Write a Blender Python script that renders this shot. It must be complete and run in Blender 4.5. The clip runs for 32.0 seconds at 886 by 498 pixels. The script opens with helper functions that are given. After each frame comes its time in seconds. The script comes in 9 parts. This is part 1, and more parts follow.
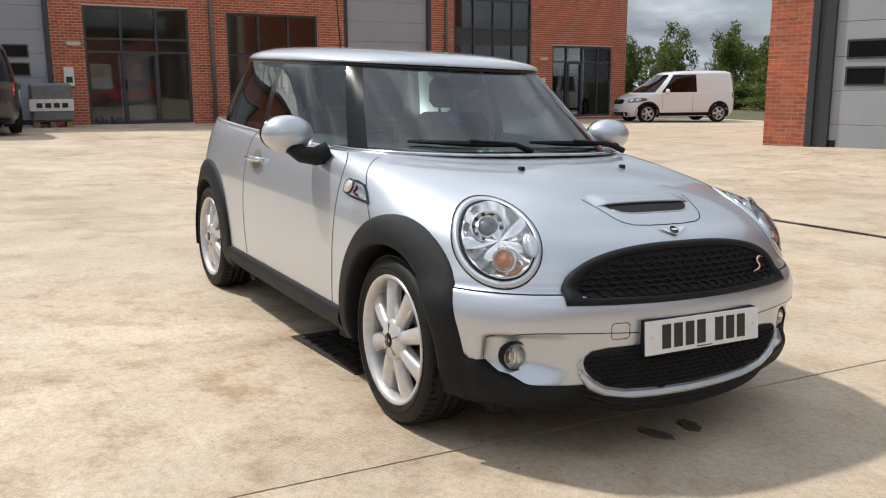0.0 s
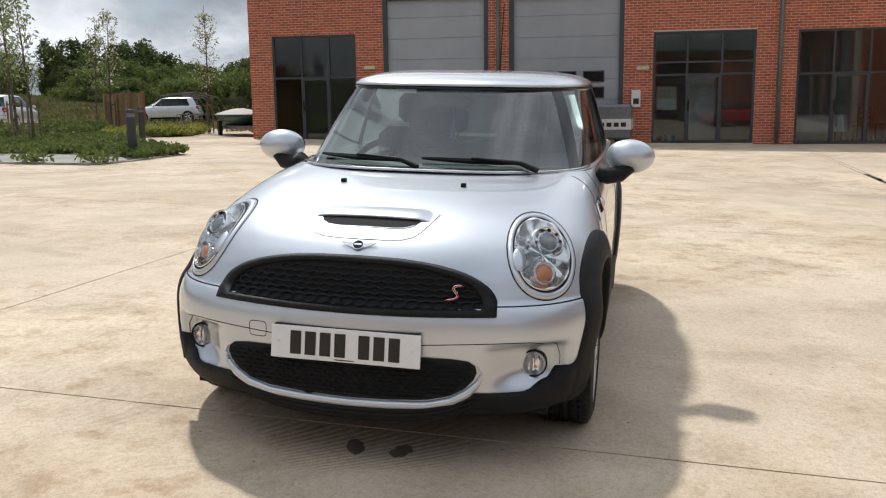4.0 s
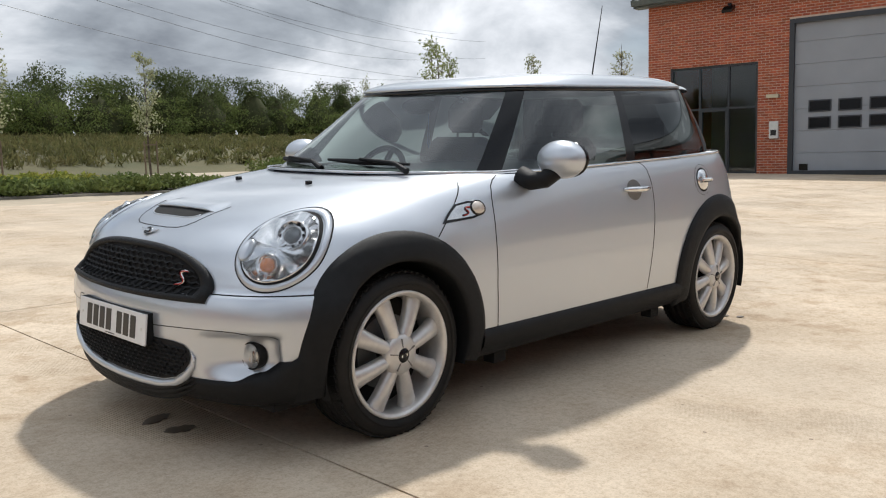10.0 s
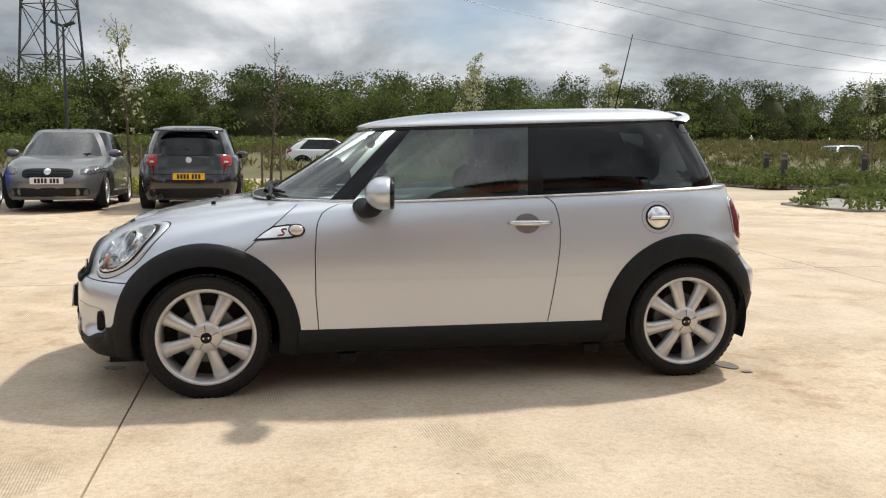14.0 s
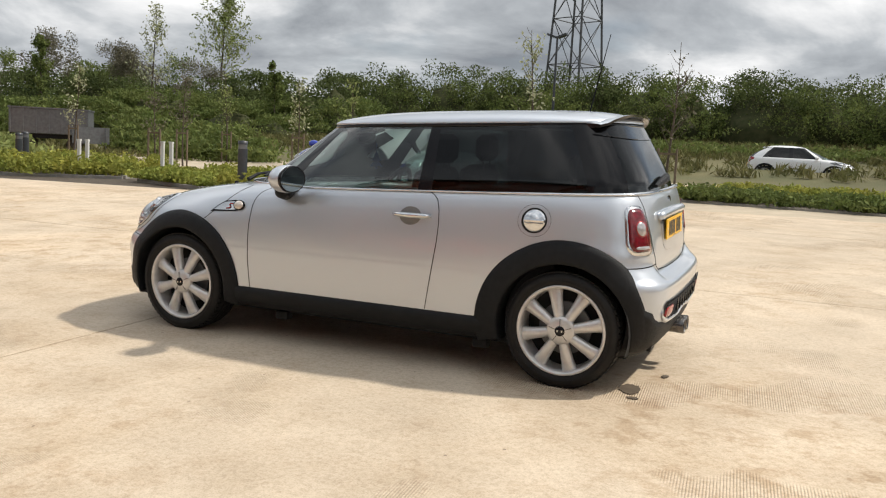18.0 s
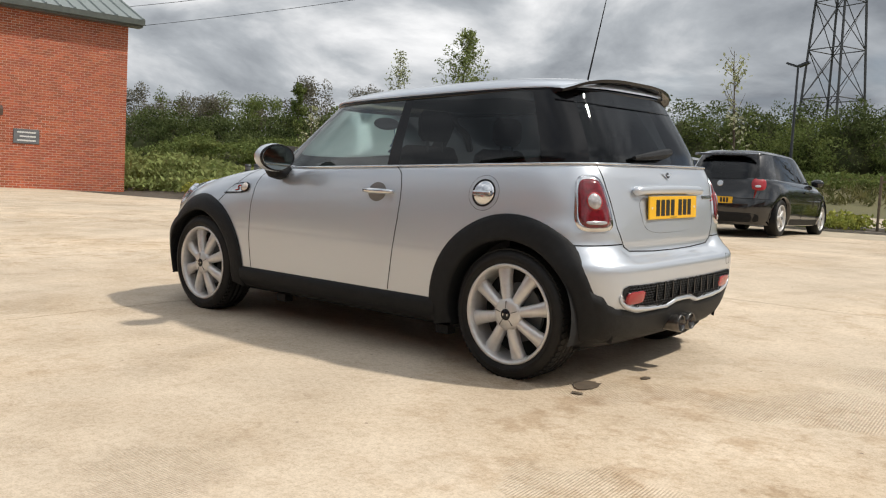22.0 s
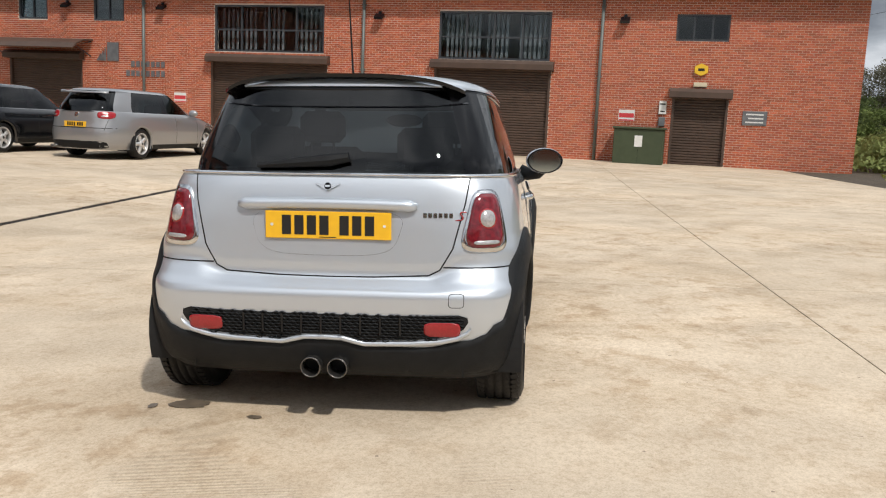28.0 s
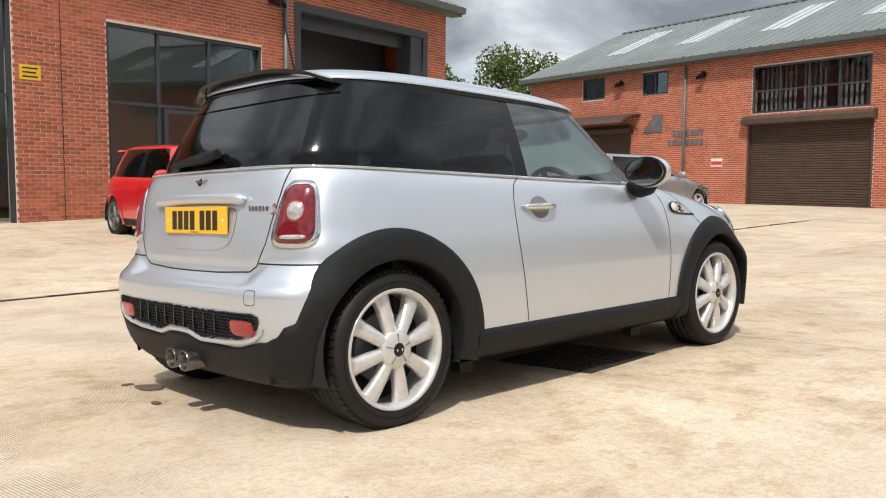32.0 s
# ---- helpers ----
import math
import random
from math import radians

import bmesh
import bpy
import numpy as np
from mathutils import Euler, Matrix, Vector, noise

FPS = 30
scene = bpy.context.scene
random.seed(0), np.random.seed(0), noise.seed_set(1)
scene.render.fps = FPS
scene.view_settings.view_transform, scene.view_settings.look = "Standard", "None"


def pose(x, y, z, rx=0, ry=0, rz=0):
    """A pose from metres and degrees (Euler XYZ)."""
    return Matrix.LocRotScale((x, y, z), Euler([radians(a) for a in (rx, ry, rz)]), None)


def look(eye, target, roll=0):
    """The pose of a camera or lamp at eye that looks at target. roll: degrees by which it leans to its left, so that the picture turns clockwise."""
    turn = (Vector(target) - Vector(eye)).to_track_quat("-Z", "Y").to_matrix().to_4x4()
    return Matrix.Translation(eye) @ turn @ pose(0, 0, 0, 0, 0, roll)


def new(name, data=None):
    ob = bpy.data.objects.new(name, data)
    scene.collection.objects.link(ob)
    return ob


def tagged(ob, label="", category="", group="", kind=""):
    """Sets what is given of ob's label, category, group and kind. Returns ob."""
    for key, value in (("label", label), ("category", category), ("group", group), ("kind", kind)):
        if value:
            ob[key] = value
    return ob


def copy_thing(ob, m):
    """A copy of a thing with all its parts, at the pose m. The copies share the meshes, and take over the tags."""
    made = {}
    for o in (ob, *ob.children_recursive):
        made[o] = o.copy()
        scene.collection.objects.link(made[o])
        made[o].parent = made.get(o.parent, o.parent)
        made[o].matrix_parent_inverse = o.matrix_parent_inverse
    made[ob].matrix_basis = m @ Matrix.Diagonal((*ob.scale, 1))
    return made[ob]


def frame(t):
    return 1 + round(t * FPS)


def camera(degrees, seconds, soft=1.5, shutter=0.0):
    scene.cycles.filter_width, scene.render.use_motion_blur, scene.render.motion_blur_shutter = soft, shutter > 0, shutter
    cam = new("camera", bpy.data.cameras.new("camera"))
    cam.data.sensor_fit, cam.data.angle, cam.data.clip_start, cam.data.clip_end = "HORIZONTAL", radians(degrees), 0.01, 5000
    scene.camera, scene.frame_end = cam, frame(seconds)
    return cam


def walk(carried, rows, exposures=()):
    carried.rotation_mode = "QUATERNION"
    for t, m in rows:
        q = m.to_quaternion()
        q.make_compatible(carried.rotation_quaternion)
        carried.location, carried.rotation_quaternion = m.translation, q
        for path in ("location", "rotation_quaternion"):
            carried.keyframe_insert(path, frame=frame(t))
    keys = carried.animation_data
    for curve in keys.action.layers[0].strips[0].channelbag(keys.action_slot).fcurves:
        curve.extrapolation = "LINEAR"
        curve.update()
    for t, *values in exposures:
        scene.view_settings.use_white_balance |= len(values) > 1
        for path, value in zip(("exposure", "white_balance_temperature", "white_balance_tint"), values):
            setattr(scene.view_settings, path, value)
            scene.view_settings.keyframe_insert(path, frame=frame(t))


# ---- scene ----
cam = camera(55.0, 32.0, soft=1.15)
PATH = [
    (0, (3.882, -2.12, 1.162), (2.176, -1.135, 0.813), 1.5),
    (0.5, (4.01, -1.802, 1.169), (2.207, -1.002, 0.838), 1.7),
    (1, (4.111, -1.442, 1.183), (2.256, -0.772, 0.852), 1.9),
    (1.5, (4.28, -1.078, 1.191), (2.378, -0.56, 0.855), 1.7),
    (2, (4.346, -0.711, 1.177), (2.413, -0.346, 0.814), 1.5),
    (2.5, (4.478, -0.324, 1.184), (2.52, -0.152, 0.816), 1.8),
    (3, (4.524, 0.073, 1.2), (2.557, 0.056, 0.84), 1.8),
    (3.5, (4.514, 0.486, 1.212), (2.557, 0.273, 0.859), 1.6),
    (4, (4.53, 0.92, 1.225), (2.607, 0.485, 0.887), 1.2),
    (4.5, (4.444, 1.326, 1.207), (2.557, 0.754, 0.873), 1.7),
    (6.5, (3.844, 2.717, 1.224), (2.265, 1.53, 0.909), 2.0),
    (7, (3.558, 2.871, 1.108), (2.057, 1.571, 0.869), 1.6),
    (7.5, (3.48, 2.959, 0.855), (2.016, 1.602, 0.735), 1.4),
    (8, (3.492, 2.995, 0.721), (2.016, 1.647, 0.655), 0.7),
    (8.5, (3.49, 3.016, 0.71), (2.004, 1.679, 0.635), 0.2),
    (9, (3.477, 3.011, 0.711), (1.994, 1.671, 0.648), 0.4),
    (9.5, (3.421, 2.965, 0.759), (1.952, 1.611, 0.654), 0.4),
    (10, (3.31, 2.987, 1.089), (1.877, 1.617, 0.827), 0.1),
    (10.5, (3.191, 3.287, 1.19), (1.886, 1.806, 0.868), -0.4),
    (11, (2.956, 3.553, 1.208), (1.818, 1.942, 0.872), -0.0),
    (11.5, (2.633, 3.827, 1.239), (1.636, 2.126, 0.9), 0.7),
    (12, (2.314, 4.121, 1.255), (1.412, 2.369, 0.911), 1.2),
    (12.5, (1.955, 4.292, 1.265), (1.173, 2.486, 0.91), 1.1),
    (13, (1.6, 4.568, 1.272), (0.976, 2.697, 0.937), 1.0),
    (13.5, (1.213, 4.752, 1.274), (0.734, 2.834, 0.974), 1.2),
    (14, (0.88, 4.915, 1.268), (0.503, 2.963, 1.004), 0.5),
    (14.5, (0.448, 5.1, 1.290), (0.257, 3.121, 1.018), 1.0),
    (15, (0.117, 5.113, 1.312), (0.058, 3.124, 1.023), 1.8),
    (15.5, (-0.341, 5.18, 1.315), (-0.253, 3.192, 1.019), 1.6),
    (17.5, (-1.987, 4.953, 1.317), (-1.307, 3.085, 1.034), 2.1),
    (18, (-2.393, 4.953, 1.303), (-1.592, 3.136, 1.025), 2.0),
    (18.5, (-2.709, 4.818, 1.279), (-1.774, 3.072, 0.989), 2.6),
    (19, (-3.056, 4.613, 1.254), (-1.973, 2.956, 0.967), 2.8),
    (19.5, (-3.363, 4.403, 1.29), (-2.162, 2.826, 1.022), 3.0),
    (20, (-3.444, 4.092, 1.187), (-2.184, 2.554, 0.968), 3.0),
    (20.5, (-3.509, 3.966, 0.892), (-2.218, 2.446, 0.743), 1.9),
    (21, (-3.541, 3.965, 0.758), (-2.249, 2.442, 0.654), 1.8),
    (21.5, (-3.544, 3.974, 0.77), (-2.256, 2.449, 0.66), 2.1),
    (22, (-3.538, 3.956, 0.981), (-2.243, 2.444, 0.785), 1.8),
    (22.5, (-3.572, 3.888, 1.24), (-2.24, 2.427, 0.934), 0.6),
    (23, (-3.827, 3.665, 1.272), (-2.38, 2.322, 0.951), 0.1),
    (23.5, (-4.047, 3.328, 1.283), (-2.516, 2.08, 0.966), 0.6),
    (24, (-4.291, 2.922, 1.293), (-2.691, 1.761, 0.986), 0.2),
    (24.5, (-4.523, 2.49, 1.321), (-2.816, 1.489, 1.029), 0.1),
    (25, (-4.674, 2.022, 1.308), (-2.879, 1.192, 1.009), 0.6),
    (25.5, (-4.873, 1.54, 1.3), (-3.012, 0.877, 0.989), 0.9),
    (26, (-4.969, 1.064, 1.278), (-3.067, 0.535, 0.959), 1.4),
    (26.5, (-5.045, 0.563, 1.263), (-3.097, 0.234, 0.951), 1.3),
    (28.5, (-4.922, -1.296, 1.214), (-2.99, -0.87, 0.92), 0.4),
    (29, (-4.759, -1.709, 1.209), (-2.893, -1.054, 0.91), 0.3),
    (29.5, (-4.513, -2.051, 1.187), (-2.722, -1.212, 0.891), -0.0),
    (30, (-4.281, -2.428, 1.173), (-2.553, -1.462, 0.89), -0.1),
    (30.5, (-4.033, -2.767, 1.166), (-2.389, -1.66, 0.898), 0.3),
    (31, (-3.75, -3.034, 1.153), (-2.212, -1.777, 0.92), -0.0),
    (31.5, (-3.478, -3.261, 1.094), (-2.045, -1.88, 0.899), -0.4),
    (32, (-3.352, -3.261, 0.867), (-1.967, -1.822, 0.755), -1.1),
]
LEVEL = pose(0, 0, 0, -2.0, 0, 0)
walk(cam, [(t, LEVEL @ look(eye, target, roll)) for t, eye, target, roll in PATH], exposures=[(0, 0.03, 6340, 10), (4, 0.01, 6340, 10), (7, 0.08, 6330, 10), (9, 0.0, 6330, 10), (10, 0.03, 6330, 10), (13, 0.20, 6620, 10), (15, 0.18, 6750, 10), (18, 0.14, 6750, 10), (20, -0.01, 6700, 10), (23, 0.04, 6650, 10), (25, -0.02, 6450, 10), (26, -0.15, 6430, 10), (28.5, -0.03, 6450, 10), (30, 0.07, 6500, 10), (31, 0.22, 6500, 10), (32, 0.22, 6500, 10)])

# ---- light ----
SUN_FROM = Vector((-0.63, -0.41, 1.0)).normalized()
world = bpy.data.worlds.new("sky")
scene.world = world
world.use_nodes = True
wt = world.node_tree
wt.nodes.clear()


def wn(kind, **kw):
    n = wt.nodes.new(kind)
    for k, v in kw.items():
        n.inputs[k].default_value = v
    return n


sky = wt.nodes.new("ShaderNodeTexSky")
sky.sky_type, sky.sun_disc = "NISHITA", False
sky.sun_elevation, sky.sun_rotation = math.asin(SUN_FROM.z), math.atan2(SUN_FROM.x, SUN_FROM.y)
coord = wt.nodes.new("ShaderNodeTexCoord")
sep = wt.nodes.new("ShaderNodeSeparateXYZ")
wt.links.new(coord.outputs["Generated"], sep.inputs[0])
lift = wt.nodes.new("ShaderNodeMath"); lift.operation = "MAXIMUM"; lift.inputs[1].default_value = 0.0
wt.links.new(sep.outputs["Z"], lift.inputs[0])
den = wt.nodes.new("ShaderNodeMath"); den.operation = "ADD"; den.inputs[1].default_value = 0.32
wt.links.new(lift.outputs[0], den.inputs[0])
flat = wt.nodes.new("ShaderNodeCombineXYZ")
for ax in ("X", "Y"):
    dv = wt.nodes.new("ShaderNodeMath"); dv.operation = "DIVIDE"
    wt.links.new(sep.outputs[ax], dv.inputs[0]); wt.links.new(den.outputs[0], dv.inputs[1])
    wt.links.new(dv.outputs[0], flat.inputs[ax])
big = wn("ShaderNodeTexNoise", Scale=1.7, Detail=9.0, Roughness=0.56, Distortion=0.35)
fine = wn("ShaderNodeTexNoise", Scale=0.75, Detail=5.0, Roughness=0.5)
wt.links.new(flat.outputs[0], big.inputs["Vector"]); wt.links.new(flat.outputs[0], fine.inputs["Vector"])
shade = wt.nodes.new("ShaderNodeValToRGB")
shade.color_ramp.elements[0].position, shade.color_ramp.elements[0].color = 0.36, (0.185, 0.205, 0.235, 1)
shade.color_ramp.elements[1].position, shade.color_ramp.elements[1].color = 0.74, (0.95, 0.96, 0.98, 1)
mid = shade.color_ramp.elements.new(0.50); mid.color = (0.365, 0.395, 0.43, 1)
wt.links.new(big.outputs["Fac"], shade.inputs[0])
cover = wt.nodes.new("ShaderNodeValToRGB")
cover.color_ramp.elements[0].position, cover.color_ramp.elements[1].position = 0.30, 0.42
wt.links.new(fine.outputs["Fac"], cover.inputs[0])
dim = wt.nodes.new("ShaderNodeMix"); dim.data_type = "RGBA"; dim.blend_type = "MULTIPLY"
dim.inputs[0].default_value = 1.0; dim.inputs[7].default_value = (0.07, 0.07, 0.07, 1)
wt.links.new(sky.outputs[0], dim.inputs[6])
both = wt.nodes.new("ShaderNodeMix"); both.data_type = "RGBA"
wt.links.new(cover.outputs[0], both.inputs[0]); wt.links.new(dim.outputs[2], both.inputs[6]); wt.links.new(shade.outputs[0], both.inputs[7])
# thin cloud overhead is brighter than the heavy cloud low down
over = wt.nodes.new("ShaderNodeMapRange")
over.inputs[1].default_value, over.inputs[2].default_value, over.inputs[3].default_value, over.inputs[4].default_value = 0.30, 0.95, 1.22, 2.1
wt.links.new(lift.outputs[0], over.inputs[0])
bg = wn("ShaderNodeBackground", Strength=1.3)
wt.links.new(both.outputs[2], bg.inputs[0]); wt.links.new(over.outputs[0], bg.inputs[1])
wout = wt.nodes.new("ShaderNodeOutputWorld")
wt.links.new(bg.outputs[0], wout.inputs[0])

sun = new("sun", bpy.data.lights.new("sun", "SUN"))
sun.data.energy, sun.data.angle, sun.data.color = 3.2, radians(2.6), (1.0, 0.955, 0.88)
sun.matrix_world = look(SUN_FROM * 60, (0, 0, 0))


# ---- materials ----
def surf(name, c1, c2=None, scale=6.0, rough=0.6, metal=0.0, bump=0.0, bscale=80.0, coat=0.0, spec=0.5, island=0.0, stains=0.0):
    """A paint, stone or plastic: two tones at two scales, grain as bump, and a shift of tone from piece to piece."""
    m = bpy.data.materials.new(name)
    m.use_nodes = True
    t = m.node_tree
    b = t.nodes["Principled BSDF"]
    b.inputs["Roughness"].default_value, b.inputs["Metallic"].default_value = rough, metal
    b.inputs["Coat Weight"].default_value, b.inputs["Specular IOR Level"].default_value = coat, spec
    b.inputs["Coat Roughness"].default_value = 0.04
    c2 = c2 or tuple(v * 0.82 for v in c1)
    tc = t.nodes.new("ShaderNodeTexCoord")
    n1 = t.nodes.new("ShaderNodeTexNoise")
    n1.inputs["Scale"].default_value, n1.inputs["Detail"].default_value = scale, 7
    t.links.new(tc.outputs["Object"], n1.inputs["Vector"])
    mix = t.nodes.new("ShaderNodeMix"); mix.data_type = "RGBA"
    mix.inputs[6].default_value, mix.inputs[7].default_value = (*c1, 1), (*c2, 1)
    ramp = t.nodes.new("ShaderNodeValToRGB")
    ramp.color_ramp.elements[0].position, ramp.color_ramp.elements[1].position = 0.33, 0.67
    t.links.new(n1.outputs["Fac"], ramp.inputs[0]); t.links.new(ramp.outputs[0], mix.inputs[0])
    out = mix.outputs[2]
    if island:
        geo = t.nodes.new("ShaderNodeNewGeometry")
        inf = t.nodes.new("ShaderNodeObjectInfo")
        add = t.nodes.new("ShaderNodeMath"); add.operation = "ADD"
        t.links.new(geo.outputs["Random Per Island"], add.inputs[0]); t.links.new(inf.outputs["Random"], add.inputs[1])
        fr = t.nodes.new("ShaderNodeMath"); fr.operation = "FRACT"
        t.links.new(add.outputs[0], fr.inputs[0])
        hsv = t.nodes.new("ShaderNodeHueSaturation")
        mr = t.nodes.new("ShaderNodeMapRange")
        mr.inputs[3].default_value, mr.inputs[4].default_value = 1 - island, 1 + island
        t.links.new(fr.outputs[0], mr.inputs[0]); t.links.new(mr.outputs[0], hsv.inputs["Value"])
        mr2 = t.nodes.new("ShaderNodeMapRange")
        mr2.inputs[3].default_value, mr2.inputs[4].default_value = 0.5 + 0.04 * island, 0.5 - 0.05 * island
        sq = t.nodes.new("ShaderNodeMath"); sq.operation = "PINGPONG"; sq.inputs[1].default_value = 0.37
        t.links.new(fr.outputs[0], sq.inputs[0]); t.links.new(sq.outputs[0], mr2.inputs[0]); t.links.new(mr2.outputs[0], hsv.inputs["Hue"])
        t.links.new(out, hsv.inputs["Color"]); out = hsv.outputs[0]
    if stains:
        n3 = t.nodes.new("ShaderNodeTexNoise")
        n3.inputs["Scale"].default_value, n3.inputs["Detail"].default_value = scale * 0.17, 5
        t.links.new(tc.outputs["Object"], n3.inputs["Vector"])
        r3 = t.nodes.new("ShaderNodeMapRange")
        r3.inputs[1].default_value, r3.inputs[2].default_value = 0.3, 0.7
        r3.inputs[3].default_value, r3.inputs[4].default_value = 1 - stains, 1 + stains * 0.4
        t.links.new(n3.outputs["Fac"], r3.inputs[0])
        h3 = t.nodes.new("ShaderNodeHueSaturation")
        t.links.new(r3.outputs[0], h3.inputs["Value"]); t.links.new(out, h3.inputs["Color"]); out = h3.outputs[0]
    t.links.new(out, b.inputs["Base Color"])
    if bump:
        n2 = t.nodes.new("ShaderNodeTexNoise")
        n2.inputs["Scale"].default_value, n2.inputs["Detail"].default_value = bscale, 5
        t.links.new(tc.outputs["Object"], n2.inputs["Vector"])
        bp = t.nodes.new("ShaderNodeBump")
        bp.inputs["Strength"].default_value, bp.inputs["Distance"].default_value = bump, 0.01
        t.links.new(n2.outputs["Fac"], bp.inputs["Height"]); t.links.new(bp.outputs[0], b.inputs["Normal"])
    return m


def glass(name, tint, gloss=1.0, rough=0.0, ior=1.75):
    """A tinted pane: what lies behind shows through it, and its gloss follows the Fresnel law."""
    m = bpy.data.materials.new(name)
    m.use_nodes = True
    t = m.node_tree
    t.nodes.clear()
    tr = t.nodes.new("ShaderNodeBsdfTransparent"); tr.inputs[0].default_value = (*tint, 1)
    gl = t.nodes.new("ShaderNodeBsdfGlossy"); gl.inputs["Roughness"].default_value = rough
    gl.inputs[0].default_value = (gloss, gloss, gloss, 1)
    fr = t.nodes.new("ShaderNodeFresnel"); fr.inputs[0].default_value = ior
    mx = t.nodes.new("ShaderNodeMixShader")
    t.links.new(fr.outputs[0], mx.inputs[0]); t.links.new(tr.outputs[0], mx.inputs[1]); t.links.new(gl.outputs[0], mx.inputs[2])
    o = t.nodes.new("ShaderNodeOutputMaterial")
    t.links.new(mx.outputs[0], o.inputs[0])
    return m


def car_paint(name, c, metal=0.0, rough=0.3, flake=True):
    m = surf(name, c, tuple(v * 0.97 for v in c), 900, rough, metal, 0, coat=1.0)
    if flake:
        t = m.node_tree
        b = t.nodes["Principled BSDF"]
        tc = t.nodes.new("ShaderNodeTexCoord")
        v = t.nodes.new("ShaderNodeTexNoise"); v.inputs["Scale"].default_value = 1400
        t.links.new(tc.outputs["Object"], v.inputs["Vector"])
        bp = t.nodes.new("ShaderNodeBump"); bp.inputs["Strength"].default_value, bp.inputs["Distance"].default_value = 0.12, 0.001
        t.links.new(v.outputs["Fac"], bp.inputs["Height"]); t.links.new(bp.outputs[0], b.inputs["Normal"])
    return m


M = {}
M["silver"] = car_paint("silver_paint", (0.575, 0.615, 0.67), 0.62, 0.35)
M["silver_roof"] = M["silver"]
M["plastic"] = surf("black_plastic", (0.0085, 0.0092, 0.0105), (0.012, 0.013, 0.0145), 30, 0.55, 0, 0.25, 900, spec=0.22, stains=0.15)
M["gloss_black"] = surf("gloss_black", (0.006, 0.006, 0.008), (0.008, 0.008, 0.01), 30, 0.16, spec=0.35)
M["pillar_black"] = surf("pillar_black", (0.004, 0.004, 0.005), (0.006, 0.006, 0.007), 30, 0.10, spec=0.30)
M["rubber"] = surf("tyre_rubber", (0.0075, 0.0075, 0.008), (0.013, 0.0125, 0.012), 25, 0.55, 0, 0.2, 300, spec=0.28)
M["chrome"] = surf("chrome", (0.75, 0.76, 0.77), (0.62, 0.62, 0.63), 20, 0.14, 1.0)
M["alloy"] = surf("alloy_silver", (0.68, 0.67, 0.66), (0.61, 0.60, 0.59), 40, 0.30, 0.50, 0.08, 500, stains=0.10)
# near-black for joints and liners, and for shade painted into hollows
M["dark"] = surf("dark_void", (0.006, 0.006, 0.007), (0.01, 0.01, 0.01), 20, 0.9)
M["cloth"] = surf("dark_seat_cloth", (0.016, 0.016, 0.018), (0.024, 0.024, 0.027), 60, 0.9, 0, 0.3, 600)
M["trim_and_shade_grey"] = surf("grey_cabin_trim_and_cup_shade", (0.22, 0.21, 0.2), (0.17, 0.165, 0.16), 20, 0.7, 0, 0.15, 500)
M["windscreen"] = glass("windscreen_glass", (0.42, 0.52, 0.47), ior=1.9)
M["side_glass"] = glass("side_glass", (0.40, 0.51, 0.46), ior=1.9)
M["privacy"] = glass("privacy_glass", (0.075, 0.085, 0.088), rough=0.02, ior=1.46)
M["lamp_glass"] = glass("lamp_glass", (0.95, 0.96, 0.97))
M["reflector"] = surf("lamp_reflector", (0.80, 0.80, 0.80), (0.70, 0.70, 0.70), 34, 0.12, 0.95)
M["projector"] = surf("projector_lens", (0.16, 0.17, 0.18), (0.13, 0.14, 0.15), 30, 0.12, 0.3, coat=1.0)
M["repeater"] = surf("repeater_lens", (0.72, 0.66, 0.60), (0.60, 0.53, 0.47), 60, 0.15, 0.2, coat=1.0)
M["red_bright"] = surf("red_reflector", (0.36, 0.010, 0.016), (0.27, 0.007, 0.012), 120, 0.2, coat=0.6)
M["mirror"] = surf("mirror_glass", (0.34, 0.38, 0.38), (0.32, 0.36, 0.36), 5, 0.05, 1.0)
M["exhaust"] = surf("sooty_chrome", (0.22, 0.21, 0.20), (0.12, 0.115, 0.11), 30, 0.25, 0.9)
M["amber"] = surf("amber_lens", (0.80, 0.33, 0.15), (0.65, 0.26, 0.11), 60, 0.2, coat=1.0)
M["red_lens"] = surf("red_lens", (0.19, 0.008, 0.016), (0.10, 0.004, 0.008), 50, 0.16, coat=0.6)
M["clear_lens"] = surf("clear_lens", (0.55, 0.53, 0.53), (0.38, 0.36, 0.36), 80, 0.15, 0.4, coat=1.0)
M["plate_white"] = surf("white_plate", (0.78, 0.79, 0.8), (0.74, 0.75, 0.76), 30, 0.35)
M["plate_yellow"] = surf("yellow_plate", (0.85, 0.48, 0.02), (0.8, 0.44, 0.02), 30, 0.35)
M["ink"] = surf("black_ink", (0.01, 0.01, 0.01), (0.014, 0.014, 0.014), 30, 0.4)
M["red_badge"] = surf("red_badge", (0.45, 0.03, 0.03), (0.4, 0.02, 0.02), 30, 0.25, 0.2)
M["brick"] = surf("red_brick", (0.47, 0.112, 0.058), (0.37, 0.080, 0.044), 9, 0.86, 0, 0.5, 120, island=0.24, stains=0.12)
M["mortar"] = surf("mortar", (0.66, 0.55, 0.47), (0.56, 0.46, 0.39), 14, 0.95, 0, 0.5, 90)
M["steel_grey"] = surf("grey_door_panel", (0.36, 0.38, 0.41), (0.32, 0.34, 0.37), 1.2, 0.45, 0, 0.1, 160, stains=0.06)
M["anthracite"] = surf("anthracite_frame", (0.035, 0.04, 0.048), (0.045, 0.05, 0.058), 12, 0.42)
